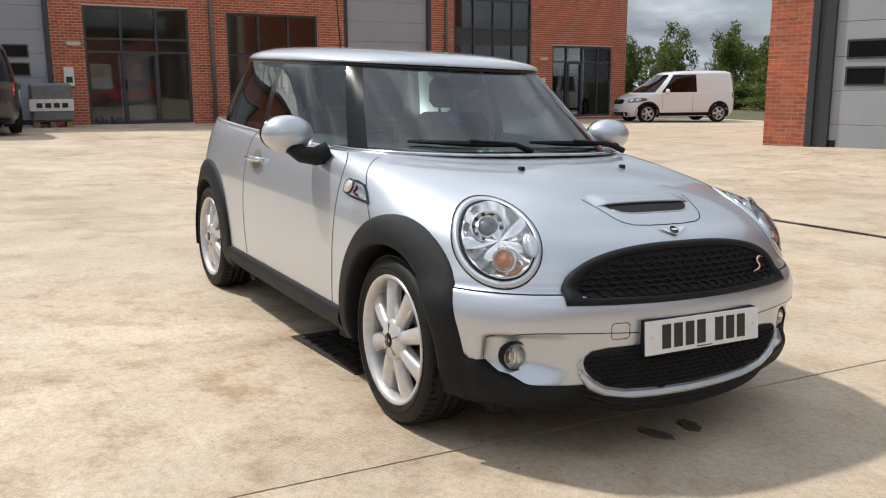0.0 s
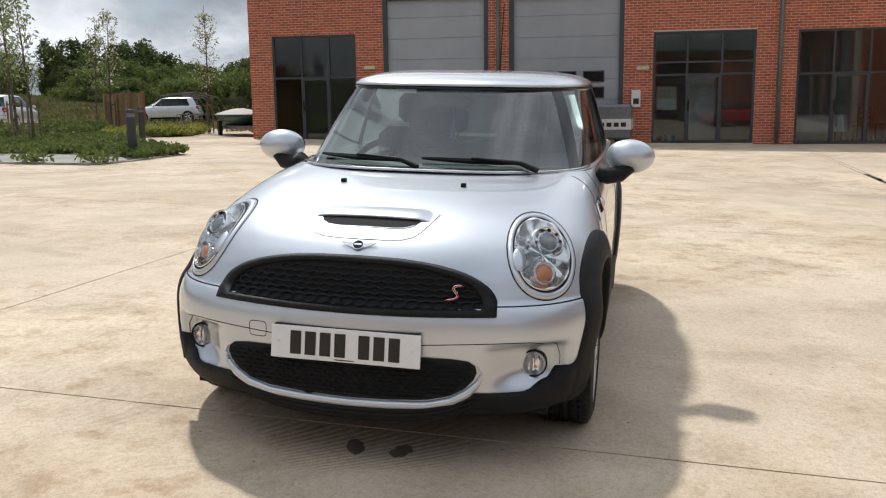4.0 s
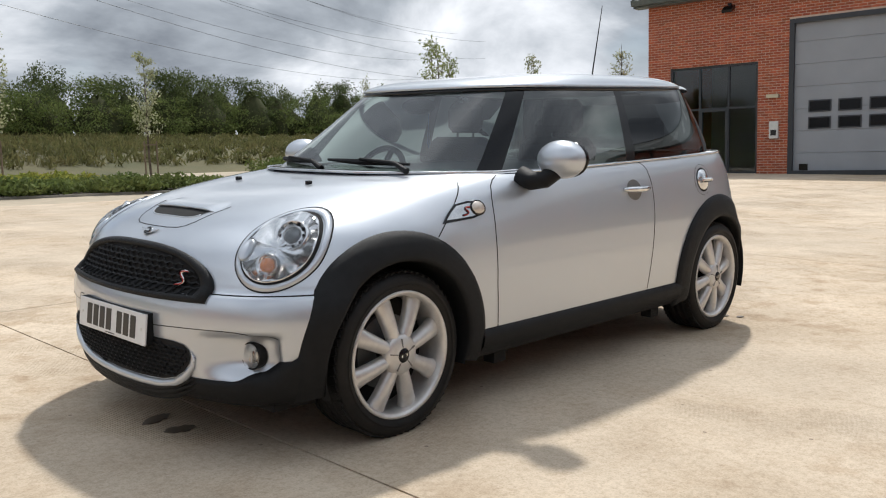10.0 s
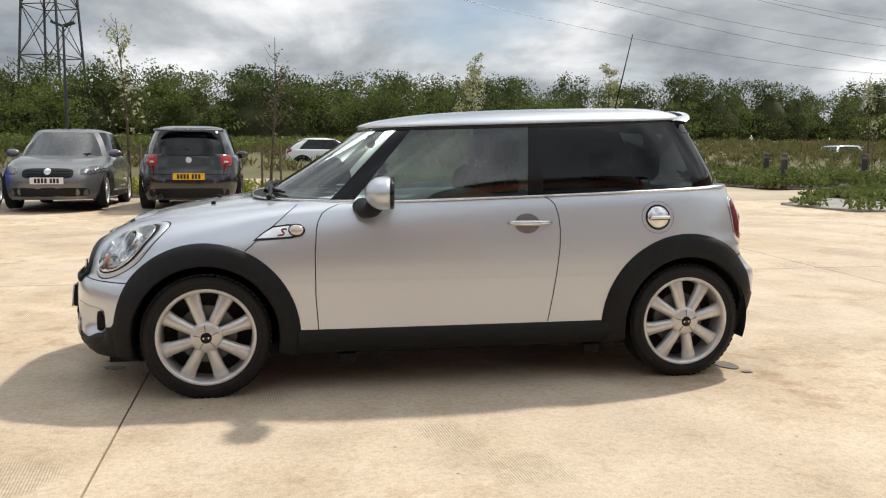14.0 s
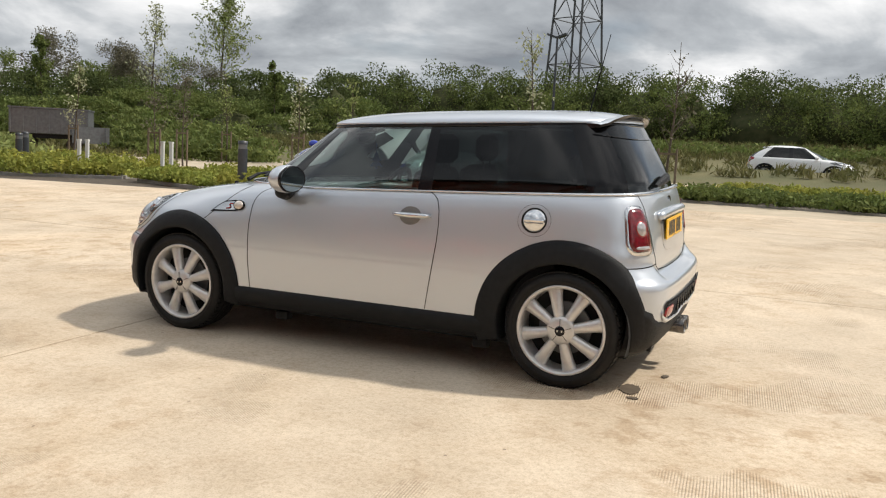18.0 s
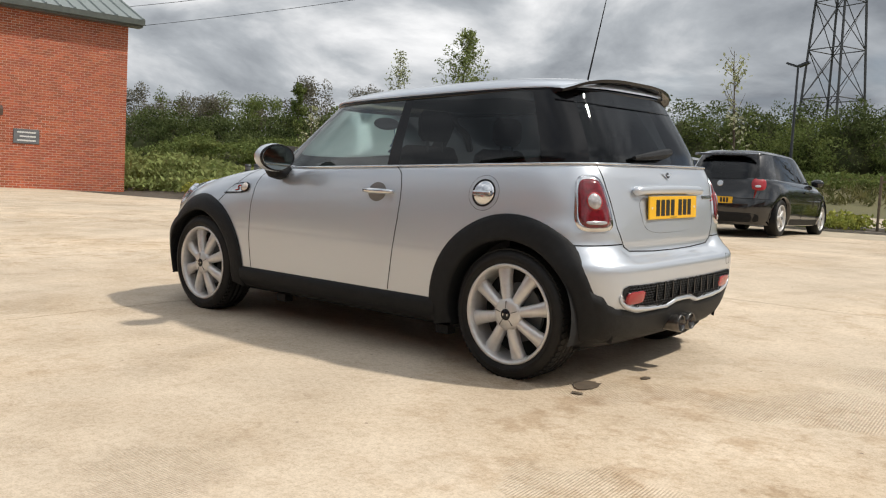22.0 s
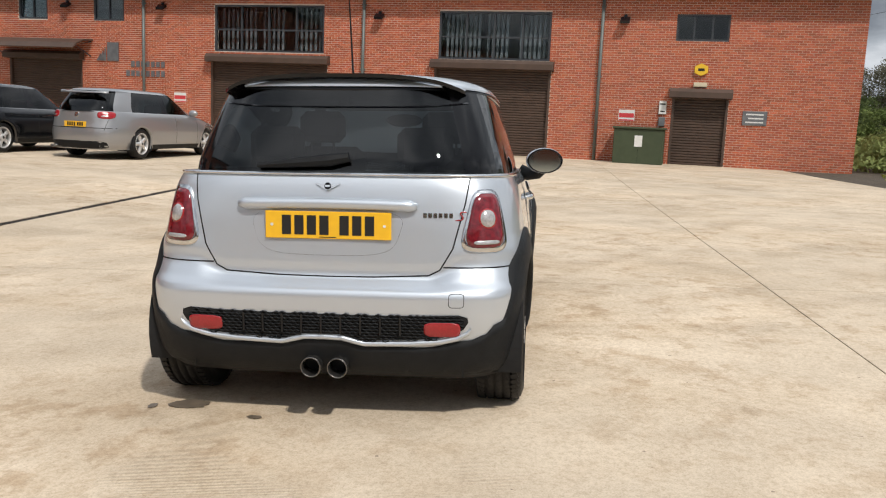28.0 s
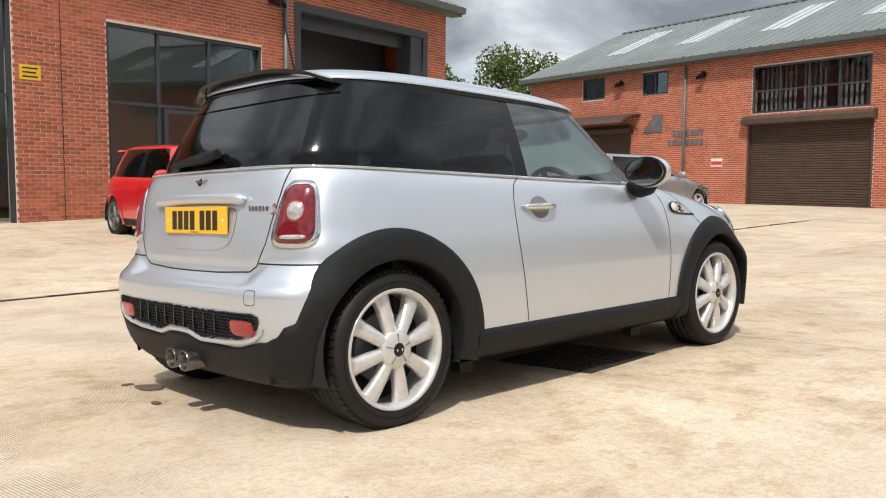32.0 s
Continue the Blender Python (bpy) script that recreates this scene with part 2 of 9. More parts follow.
M["shutter_brown"] = surf("brown_shutter", (0.088, 0.055, 0.040), (0.066, 0.042, 0.031), 3, 0.5, 0, 0.1, 100, stains=0.1)
M["roof_sheet"] = surf("roof_sheet", (0.21, 0.24, 0.235), (0.17, 0.195, 0.19), 0.7, 0.5, 0.1, 0.1, 60, stains=0.2)
M["rooflight"] = surf("rooflight_sheet", (0.52, 0.54, 0.53), (0.44, 0.46, 0.45), 2, 0.4)
M["pipe_green"] = surf("downpipe_paint", (0.13, 0.15, 0.14), (0.10, 0.115, 0.11), 8, 0.45)
M["office_glass"] = glass("office_glass", (0.70, 0.74, 0.75), 1.0, ior=1.5)
M["room_wall"] = surf("room_wall", (0.62, 0.61, 0.58), (0.54, 0.53, 0.50), 1.5, 0.85)
M["white"] = surf("white_plastic", (0.74, 0.74, 0.72), (0.66, 0.66, 0.64), 10, 0.4)
M["cream"] = surf("cream_plastic", (0.62, 0.55, 0.40), (0.56, 0.5, 0.36), 10, 0.45)
M["sign_yellow"] = surf("yellow_sign", (0.80, 0.50, 0.03), (0.74, 0.46, 0.03), 12, 0.45)
M["sign_red"] = surf("red_sign", (0.62, 0.05, 0.06), (0.55, 0.04, 0.05), 12, 0.45)
M["bin_green"] = surf("green_cabinet_paint", (0.045, 0.062, 0.03), (0.055, 0.072, 0.036), 5, 0.5, stains=0.15)
M["wood"] = surf("timber", (0.30, 0.19, 0.10), (0.22, 0.135, 0.07), 14, 0.8, 0, 0.3, 60, island=0.25)
M["bark"] = surf("bark", (0.12, 0.095, 0.07), (0.07, 0.055, 0.042), 9, 0.9, 0, 0.6, 40)
M["stake"] = surf("stake_wood", (0.19, 0.145, 0.10), (0.13, 0.10, 0.07), 14, 0.85, 0, 0.3, 60)
# dark tone of the bush cores: twigs with the hedge's inner shade put in
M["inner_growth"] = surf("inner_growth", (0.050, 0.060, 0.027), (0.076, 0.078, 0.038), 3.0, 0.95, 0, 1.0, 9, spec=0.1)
M["kerb"] = surf("kerb_concrete", (0.34, 0.32, 0.29), (0.26, 0.245, 0.22), 6, 0.9, 0, 0.4, 60, stains=0.2)
M["soil"] = surf("soil", (0.09, 0.07, 0.05), (0.06, 0.048, 0.035), 5, 0.95, 0, 0.8, 30)
M["meadow"] = surf("meadow", (0.150, 0.130, 0.058), (0.098, 0.100, 0.040), 0.35, 0.95, 0, 1.0, 14, stains=0.3)
M["paving"] = surf("sandy_paving", (0.50, 0.42, 0.31), (0.42, 0.35, 0.26), 2.5, 0.92, 0, 0.4, 60, stains=0.2)
M["iron"] = surf("cast_iron", (0.085, 0.07, 0.058), (0.05, 0.042, 0.036), 20, 0.6, 0.5, 0.4, 120)
M["pylon"] = surf("weathered_steel", (0.075, 0.08, 0.085), (0.055, 0.058, 0.062), 3, 0.6, 0.3)
M["galv"] = surf("galvanised_steel", (0.20, 0.21, 0.22), (0.15, 0.155, 0.165), 6, 0.5, 0.5)


def leaf_mat(name, c1, c2):
    m = surf(name, c1, c2, 1.1, 0.72, island=0.35, spec=0.12)
    t = m.node_tree
    b = t.nodes["Principled BSDF"]
    tl = t.nodes.new("ShaderNodeBsdfTranslucent")
    src = b.inputs["Base Color"].links[0].from_socket
    t.links.new(src, tl.inputs[0])
    mx = t.nodes.new("ShaderNodeMixShader"); mx.inputs[0].default_value = 0.35
    o = t.nodes["Material Output"]
    t.links.new(b.outputs[0], mx.inputs[1]); t.links.new(tl.outputs[0], mx.inputs[2]); t.links.new(mx.outputs[0], o.inputs[0])
    return m


M["leaf_dark"] = leaf_mat("hedge_leaf", (0.070, 0.092, 0.034), (0.125, 0.145, 0.052))
M["leaf_mid"] = leaf_mat("shrub_leaf", (0.115, 0.150, 0.044), (0.175, 0.195, 0.062))
M["leaf_fresh"] = leaf_mat("spring_leaf", (0.22, 0.26, 0.09), (0.27, 0.29, 0.11))
M["leaf_yellow"] = leaf_mat("ground_cover_leaf", (0.24, 0.27, 0.06), (0.34, 0.31, 0.07))
M["leaf_pale"] = leaf_mat("blossom_leaf", (0.42, 0.42, 0.28), (0.33, 0.35, 0.18))
M["leaf_olive"] = leaf_mat("dark_shrub_leaf", (0.045, 0.05, 0.03), (0.07, 0.07, 0.04))
M["leaf_twig"] = leaf_mat("bare_twig", (0.18, 0.16, 0.115), (0.14, 0.13, 0.09))
M["leaf_grass"] = leaf_mat("long_grass", (0.185, 0.160, 0.072), (0.120, 0.125, 0.048))


def concrete():
    """Tan yard concrete, brushed in fine lines, with worn smooth patches, stains and grit."""
    m = surf("tan_concrete", (0.545, 0.456, 0.350), (0.455, 0.376, 0.284), 1.6, 0.86, stains=0.20)
    t = m.node_tree
    b = t.nodes["Principled BSDF"]
    tc = t.nodes.new("ShaderNodeTexCoord")
    wv = t.nodes.new("ShaderNodeTexWave"); wv.wave_type, wv.bands_direction = "BANDS", "X"
    wv.inputs["Scale"].default_value, wv.inputs["Distortion"].default_value = 26.0, 0.7
    wv.inputs["Detail"].default_value, wv.inputs["Detail Scale"].default_value = 2.0, 1.6
    mp = t.nodes.new("ShaderNodeMapping"); mp.inputs["Rotation"].default_value = (0, 0, radians(-5))
    t.links.new(tc.outputs["Object"], mp.inputs[0]); t.links.new(mp.outputs[0], wv.inputs["Vector"])
    patch = t.nodes.new("ShaderNodeTexNoise"); patch.inputs["Scale"].default_value, patch.inputs["Detail"].default_value = 0.95, 3
    t.links.new(tc.outputs["Object"], patch.inputs["Vector"])
    pr = t.nodes.new("ShaderNodeValToRGB")
    pr.color_ramp.elements[0].position, pr.color_ramp.elements[1].position = 0.54, 0.59
    t.links.new(patch.outputs["Fac"], pr.inputs[0])
    mul = t.nodes.new("ShaderNodeMath"); mul.operation = "MULTIPLY"
    t.links.new(wv.outputs["Fac"], mul.inputs[0]); t.links.new(pr.outputs[0], mul.inputs[1])
    grit = t.nodes.new("ShaderNodeTexNoise"); grit.inputs["Scale"].default_value, grit.inputs["Detail"].default_value = 45, 6
    t.links.new(tc.outputs["Object"], grit.inputs["Vector"])
    add = t.nodes.new("ShaderNodeMath"); add.operation = "MULTIPLY_ADD"; add.inputs[1].default_value = 0.22
    t.links.new(grit.outputs["Fac"], add.inputs[0]); t.links.new(mul.outputs[0], add.inputs[2])
    bp = t.nodes.new("ShaderNodeBump"); bp.inputs["Strength"].default_value, bp.inputs["Distance"].default_value = 0.6, 0.005
    t.links.new(add.outputs[0], bp.inputs["Height"]); t.links.new(bp.outputs[0], b.inputs["Normal"])
    # dust lies in the brushed lines; darker specks of grit
    old = b.inputs["Base Color"].links[0].from_socket
    mx = t.nodes.new("ShaderNodeMix"); mx.data_type = "RGBA"; mx.blend_type = "MULTIPLY"
    mx.inputs[7].default_value = (0.80, 0.76, 0.71, 1)
    mf = t.nodes.new("ShaderNodeMath"); mf.operation = "MULTIPLY"; mf.inputs[1].default_value = 0.38
    t.links.new(mul.outputs[0], mf.inputs[0]); t.links.new(mf.outputs[0], mx.inputs[0]); t.links.new(old, mx.inputs[6])
    sp = t.nodes.new("ShaderNodeTexVoronoi"); sp.inputs["Scale"].default_value = 5.5
    t.links.new(tc.outputs["Object"], sp.inputs["Vector"])
    lt = t.nodes.new("ShaderNodeMath"); lt.operation = "LESS_THAN"; lt.inputs[1].default_value = 0.042
    t.links.new(sp.outputs["Distance"], lt.inputs[0])
    m2 = t.nodes.new("ShaderNodeMix"); m2.data_type = "RGBA"; m2.inputs[7].default_value = (0.16, 0.12, 0.09, 1)
    l2 = t.nodes.new("ShaderNodeMath"); l2.operation = "MULTIPLY"; l2.inputs[1].default_value = 0.7
    t.links.new(lt.outputs[0], l2.inputs[0]); t.links.new(l2.outputs[0], m2.inputs[0]); t.links.new(mx.outputs[2], m2.inputs[6])
    # weathered rusty blotches in places, sand grains and small pits everywhere
    out = m2.outputs[2]

    def layer(scale, detail, rough, lo, hi, colour, amount, mask=None):
        nonlocal out
        n = t.nodes.new("ShaderNodeTexNoise")
        n.inputs["Scale"].default_value, n.inputs["Detail"].default_value, n.inputs["Roughness"].default_value = scale, detail, rough
        t.links.new(tc.outputs["Object"], n.inputs["Vector"])
        r = t.nodes.new("ShaderNodeMapRange")
        r.inputs[1].default_value, r.inputs[2].default_value, r.inputs[4].default_value = lo, hi, amount
        t.links.new(n.outputs["Fac"], r.inputs[0])
        fac = r.outputs[0]
        if mask is not None:
            mm = t.nodes.new("ShaderNodeMath"); mm.operation = "MULTIPLY"
            t.links.new(fac, mm.inputs[0]); t.links.new(mask, mm.inputs[1]); fac = mm.outputs[0]
        x = t.nodes.new("ShaderNodeMix"); x.data_type = "RGBA"; x.blend_type = "MULTIPLY"
        x.inputs[7].default_value = (*colour, 1)
        t.links.new(fac, x.inputs[0]); t.links.new(out, x.inputs[6])
        out = x.outputs[2]
        return n
    where = t.nodes.new("ShaderNodeTexNoise"); where.inputs["Scale"].default_value, where.inputs["Detail"].default_value = 0.30, 4
    t.links.new(tc.outputs["Object"], where.inputs["Vector"])
    wr = t.nodes.new("ShaderNodeMapRange"); wr.inputs[1].default_value, wr.inputs[2].default_value, wr.inputs[3].default_value = 0.42, 0.60, 0.25
    t.links.new(where.outputs["Fac"], wr.inputs[0])
    worn = layer(5.0, 9, 0.68, 0.50, 0.62, (0.70, 0.61, 0.51), 0.70, wr.outputs[0])
    layer(0.55, 8, 0.62, 0.47, 0.66, (0.78, 0.73, 0.66), 0.75)
    layer(14.0, 8, 0.72, 0.48, 0.66, (0.76, 0.70, 0.62), 0.55, wr.outputs[0])
    layer(38.0, 6, 0.75, 0.44, 0.66, (0.64, 0.59, 0.53), 0.55)
    layer(130.0, 3, 0.6, 0.45, 0.68, (0.56, 0.52, 0.47), 0.40)
    layer(2.1, 5, 0.55, 0.52, 0.78, (0.85, 0.83, 0.80), 0.7)
    hs = t.nodes.new("ShaderNodeHueSaturation"); hs.inputs["Value"].default_value = 1.36
    t.links.new(out, hs.inputs["Color"])
    t.links.new(hs.outputs[0], b.inputs["Base Color"])
    return m


M["concrete"] = concrete()


# ---- mesh helpers ----
def part(name, bm, material, parent=None, label="", smooth=False, bevel=0.0):
    """Links a bmesh as one mesh object under a thing or a part."""
    if bevel:
        bmesh.ops.bevel(bm, geom=bm.edges[:], offset=bevel, segments=1, affect="EDGES", clamp_overlap=True)
    bmesh.ops.recalc_face_normals(bm, faces=bm.faces[:])
    me = bpy.data.meshes.new(name)
    bm.to_mesh(me)
    bm.free()
    return link(name, me, material, parent, label, smooth)


def link(name, me, material, parent=None, label="", smooth=False):
    for mm in material if isinstance(material, (list, tuple)) else (material,):
        me.materials.append(mm)
    if smooth:
        me.polygons.foreach_set("use_smooth", [True] * len(me.polygons))
    ob = new(name, me)
    if parent is not None:
        ob.parent = parent
    if label:
        ob["label"] = label
    return ob


def raw(name, verts, faces, material, parent=None, label="", smooth=False):
    me = bpy.data.meshes.new(name)
    me.from_pydata([tuple(v) for v in verts], [], [tuple(f) for f in faces])
    me.update()
    return link(name, me, material, parent, label, smooth)


def thing(name, label, category, m=None, group="", kind=""):
    ob = new(name)
    ob.empty_display_size = 0.2
    if m is not None:
        ob.matrix_world = m
    return tagged(ob, label, category, group, kind)


def box(bm, x0, x1, y0, y1, z0, z1, m=None):
    g = bmesh.ops.create_cube(bm, size=1.0)["verts"]
    t = Matrix.Translation(((x0 + x1) / 2, (y0 + y1) / 2, (z0 + z1) / 2)) @ Matrix.Diagonal((abs(x1 - x0), abs(y1 - y0), abs(z1 - z0), 1))
    bmesh.ops.transform(bm, matrix=(m @ t) if m is not None else t, verts=g)
    return g


def boxm(*a, m=None):
    bm = bmesh.new()
    box(bm, *a, m=m)
    return bm


def tube(bm, pts, r, n=8, closed=False, flat=1.0):
    """A round bar along points; r a number or one for each point."""
    pts = [Vector(p) for p in pts]
    rings = []
    for i, p in enumerate(pts):
        a = pts[i - 1] if (i or closed) else p
        b = pts[(i + 1) % len(pts)] if (i < len(pts) - 1 or closed) else p
        d = (b - a).normalized()
        s = d.orthogonal() if abs(d.z) > 0.95 else d.cross(Vector((0, 0, 1)))
        s.normalize()
        u = s.cross(d)
        rr = r[i] if isinstance(r, (list, tuple)) else r
        rings.append([bm.verts.new(p + (s * math.cos(k * math.tau / n) + u * flat * math.sin(k * math.tau / n)) * rr) for k in range(n)])
    m = len(rings)
    for i in range(m if closed else m - 1):
        a, b = rings[i], rings[(i + 1) % m]
        for k in range(n):
            bm.faces.new((a[k], a[(k + 1) % n], b[(k + 1) % n], b[k]))
    if not closed:
        bm.faces.new(rings[0][::-1])
        bm.faces.new(rings[-1])
    return bm


def lathe(bm, prof, n=48, m=None, close=False):
    """Turns (radius, height along y) points round the y axis."""
    rings = []
    for r, h in prof:
        ring = []
        for k in range(n):
            a = k * math.tau / n
            v = Vector((r * math.cos(a), h, r * math.sin(a)))
            ring.append(bm.verts.new(m @ v if m is not None else v))
        rings.append(ring)
    for i in range(len(rings) if close else len(rings) - 1):
        a, b = rings[i], rings[(i + 1) % len(rings)]
        for k in range(n):
            bm.faces.new((a[k], a[(k + 1) % n], b[(k + 1) % n], b[k]))
    return rings


def prism(bm, outline, axis, a, b, m=None):
    """Extrudes a 2D outline along an axis ('x', 'y' or 'z') from a to b."""
    def at(p, h):
        v = Vector((h, p[0], p[1]) if axis == "x" else (p[0], h, p[1]) if axis == "y" else (p[0], p[1], h))
        return m @ v if m is not None else v
    lo, hi = [bm.verts.new(at(p, a)) for p in outline], [bm.verts.new(at(p, b)) for p in outline]
    n = len(outline)
    for k in range(n):
        bm.faces.new((lo[k], lo[(k + 1) % n], hi[(k + 1) % n], hi[k]))
    bm.faces.new(lo[::-1])
    bm.faces.new(hi)
    return bm


def letters(text, size, material, parent, m, name="lettering", depth=0.001, label="", bold=0.0, width=0.0):
    """Raised lettering in the built-in font, centred at m, reading along its x with y up."""
    cu = bpy.data.curves.new(name, "FONT")
    cu.body, cu.size, cu.extrude, cu.align_x, cu.align_y, cu.offset = text, size, depth, "CENTER", "CENTER", bold
    tmp = bpy.data.objects.new("tmp", cu)
    scene.collection.objects.link(tmp)
    me = bpy.data.meshes.new_from_object(tmp.evaluated_get(bpy.context.evaluated_depsgraph_get()))
    bpy.data.objects.remove(tmp)
    me.materials.clear()
    if width and len(me.vertices):
        xs = [v.co.x for v in me.vertices]
        k = width / (max(xs) - min(xs))
        for v in me.vertices:
            v.co.x *= k
    ob = link(name, me, material, parent, label)
    ob.matrix_local = m
    return ob


def smooth01(a, b, v):
    k = min(1.0, max(0.0, (v - a) / (b - a)))
    return k * k * (3 - 2 * k)


def ground_z(x, y):
    """Height of the yard: it falls gently past the car and levels out before the buildings."""
    near = -0.035 * y
    west, east = 0.16 - 0.017 * y, 0.14
    north = -0.10 + 0.030 * (y - 5) + 0.010 * max(-8, min(8, x))
    south = 0.16 - 0.020 * (y + 4)
    h = near
    h += (north - h) * smooth01(3.0, 6.0, y)
    h += (south - h) * smooth01(-3.0, -9.0, y)
    h += (west - h) * smooth01(-7, -19, x)
    h += (east - h) * smooth01(7, 21, x) * smooth01(-16, -8, y)
    return h

# ---- large structure ----
def sheet(name, xs, ys, zf, material, kind="structure", parent=None, holes=None):
    verts = [(x, y, zf(x, y)) for y in ys for x in xs]
    n = len(xs)
    faces = []
    for j in range(len(ys) - 1):
        for i in range(n - 1):
            if holes and holes((xs[i] + xs[i + 1]) / 2, (ys[j] + ys[j + 1]) / 2):
                continue
            faces.append((j * n + i, j * n + i + 1, (j + 1) * n + i + 1, (j + 1) * n + i))
    ob = raw(name, verts, faces, material, parent, smooth=True)
    return tagged(ob, kind=kind) if kind else ob


def span(a, b, n):
    return [a + (b - a) * k / n for k in range(n + 1)]


far = sorted({*span(-60, 60, 60), *span(-400, -60, 12), *span(60, 400, 12), -2000, 2000})


def land_z(x, y):
    h = ground_z(x, y) - 0.14
    return h + 1.1 * smooth01(-24, -40, y) + 1.6 * smooth01(-38, -75, y)


ground = sheet("ground", far, far, land_z, M["meadow"])
tagged(ground, "rough grassy land round the yard, reaching the horizon", "ground")

# the yard: concrete bays with open joints between them
tagged(sheet("yard_bed", span(-23, 30, 53), span(-30, 26, 56), lambda x, y: ground_z(x, y) - 0.035, M["soil"]), "dark bed below the concrete bays", "ground")
yard = thing("yard_paving", "tan brushed concrete yard in large bays with dark joints", "paving", kind="structure")
x_joints = [-22.6, -16.4, -10.3, -4.4, 1.58, 7.7, 13.8, 19.9, 29.5]
y_joints = [-12.4, -8.4, -2.6, 5.0, 10.9, 17.0, 25.5]

for i in range(len(x_joints) - 1):
    for j in range(len(y_joints) - 1):
        a, b, c, d = x_joints[i] + 0.005, x_joints[i + 1] - 0.005, y_joints[j] + 0.005, y_joints[j + 1] - 0.005
        if j == 2:
            d -= 0.05
        if j == 3:
            c += 0.05
        if j == 0 and i > 4:
            continue
        nx, ny = 14, 14
        verts, faces = [], []
        for y in span(c, d, ny):
            for x in span(a, b, nx):
                verts.append((x, y, ground_z(x, y)))
        for v in range(ny):
            for u in range(nx):
                k = v * (nx + 1) + u
                faces.append((k, k + 1, k + nx + 2, k + nx + 1))
        rim = [k for k in range(nx)] + [nx + k * (nx + 1) for k in range(ny)] + [(nx + 1) * ny + nx - k for k in range(nx)] + [(nx + 1) * (ny - k) for k in range(ny)]
        low = len(verts)
        verts += [(verts[k][0], verts[k][1], verts[k][2] - 0.03) for k in rim]
        for k in range(len(rim)):
            q = (k + 1) % len(rim)
            faces.append((rim[k], low + k, low + q, rim[q]))
        raw("concrete_bay", verts, faces, M["concrete"], yard)
car_park = sheet("car_park", span(-40, 40, 40), span(-40, -12.4, 18), lambda x, y: ground_z(x, y) - 0.02, M["paving"])
tagged(car_park, "sandy surfaced car park beyond the planted islands", "ground")

# slot drain along the yard
drain = thing("slot_drain", "dark slotted drain channel set in the concrete", "drain", kind="structure")
for x0, x1 in ((-22.595, -12.45), (16.35, 29.495)):
    verts, faces = [], []
    for k, x in enumerate(span(x0, x1, 24)):
        verts += [(x, 4.958, ground_z(x, 4.958)), (x, 5.042, ground_z(x, 5.042))]
        if k:
            faces.append((2 * k - 2, 2 * k, 2 * k + 1, 2 * k - 1))
    raw("concrete_strip", verts, faces, M["concrete"], yard)
for k in range(29):
    x0 = -12.45 + k * 28.8 / 29
    bm = bmesh.new()
    for s in (-0.04, 0.022):
        box(bm, x0 + 0.004, x0 + 0.996, 5.0 + s, 5.0 + s + 0.018, ground_z(x0 + 0.5, 5) - 0.03, ground_z(x0 + 0.5, 5) - 0.001)
    for q in range(10):
        box(bm, x0 + 0.02 + q * 0.1, x0 + 0.06 + q * 0.1, 4.97, 5.03, ground_z(x0 + 0.5, 5) - 0.03, ground_z(x0 + 0.5, 5) - 0.006)
    part("grating", bm, M["iron"], drain)


class Face:
    """A building front: u runs along it, v is height, w stands out from it."""

    def __init__(self, origin, along, out):
        u, w = Vector((*along, 0)).normalized(), Vector((*out, 0)).normalized()
        self.m = Matrix(((u.x, w.x, 0, origin[0]), (u.y, w.y, 0, origin[1]), (0, 0, 1, 0), (0, 0, 0, 1)))

    def p(self, u, w, v):
        return self.m @ Vector((u, w, v))


BL, BH, BJ = 0.2115, 0.0625, 0.0135


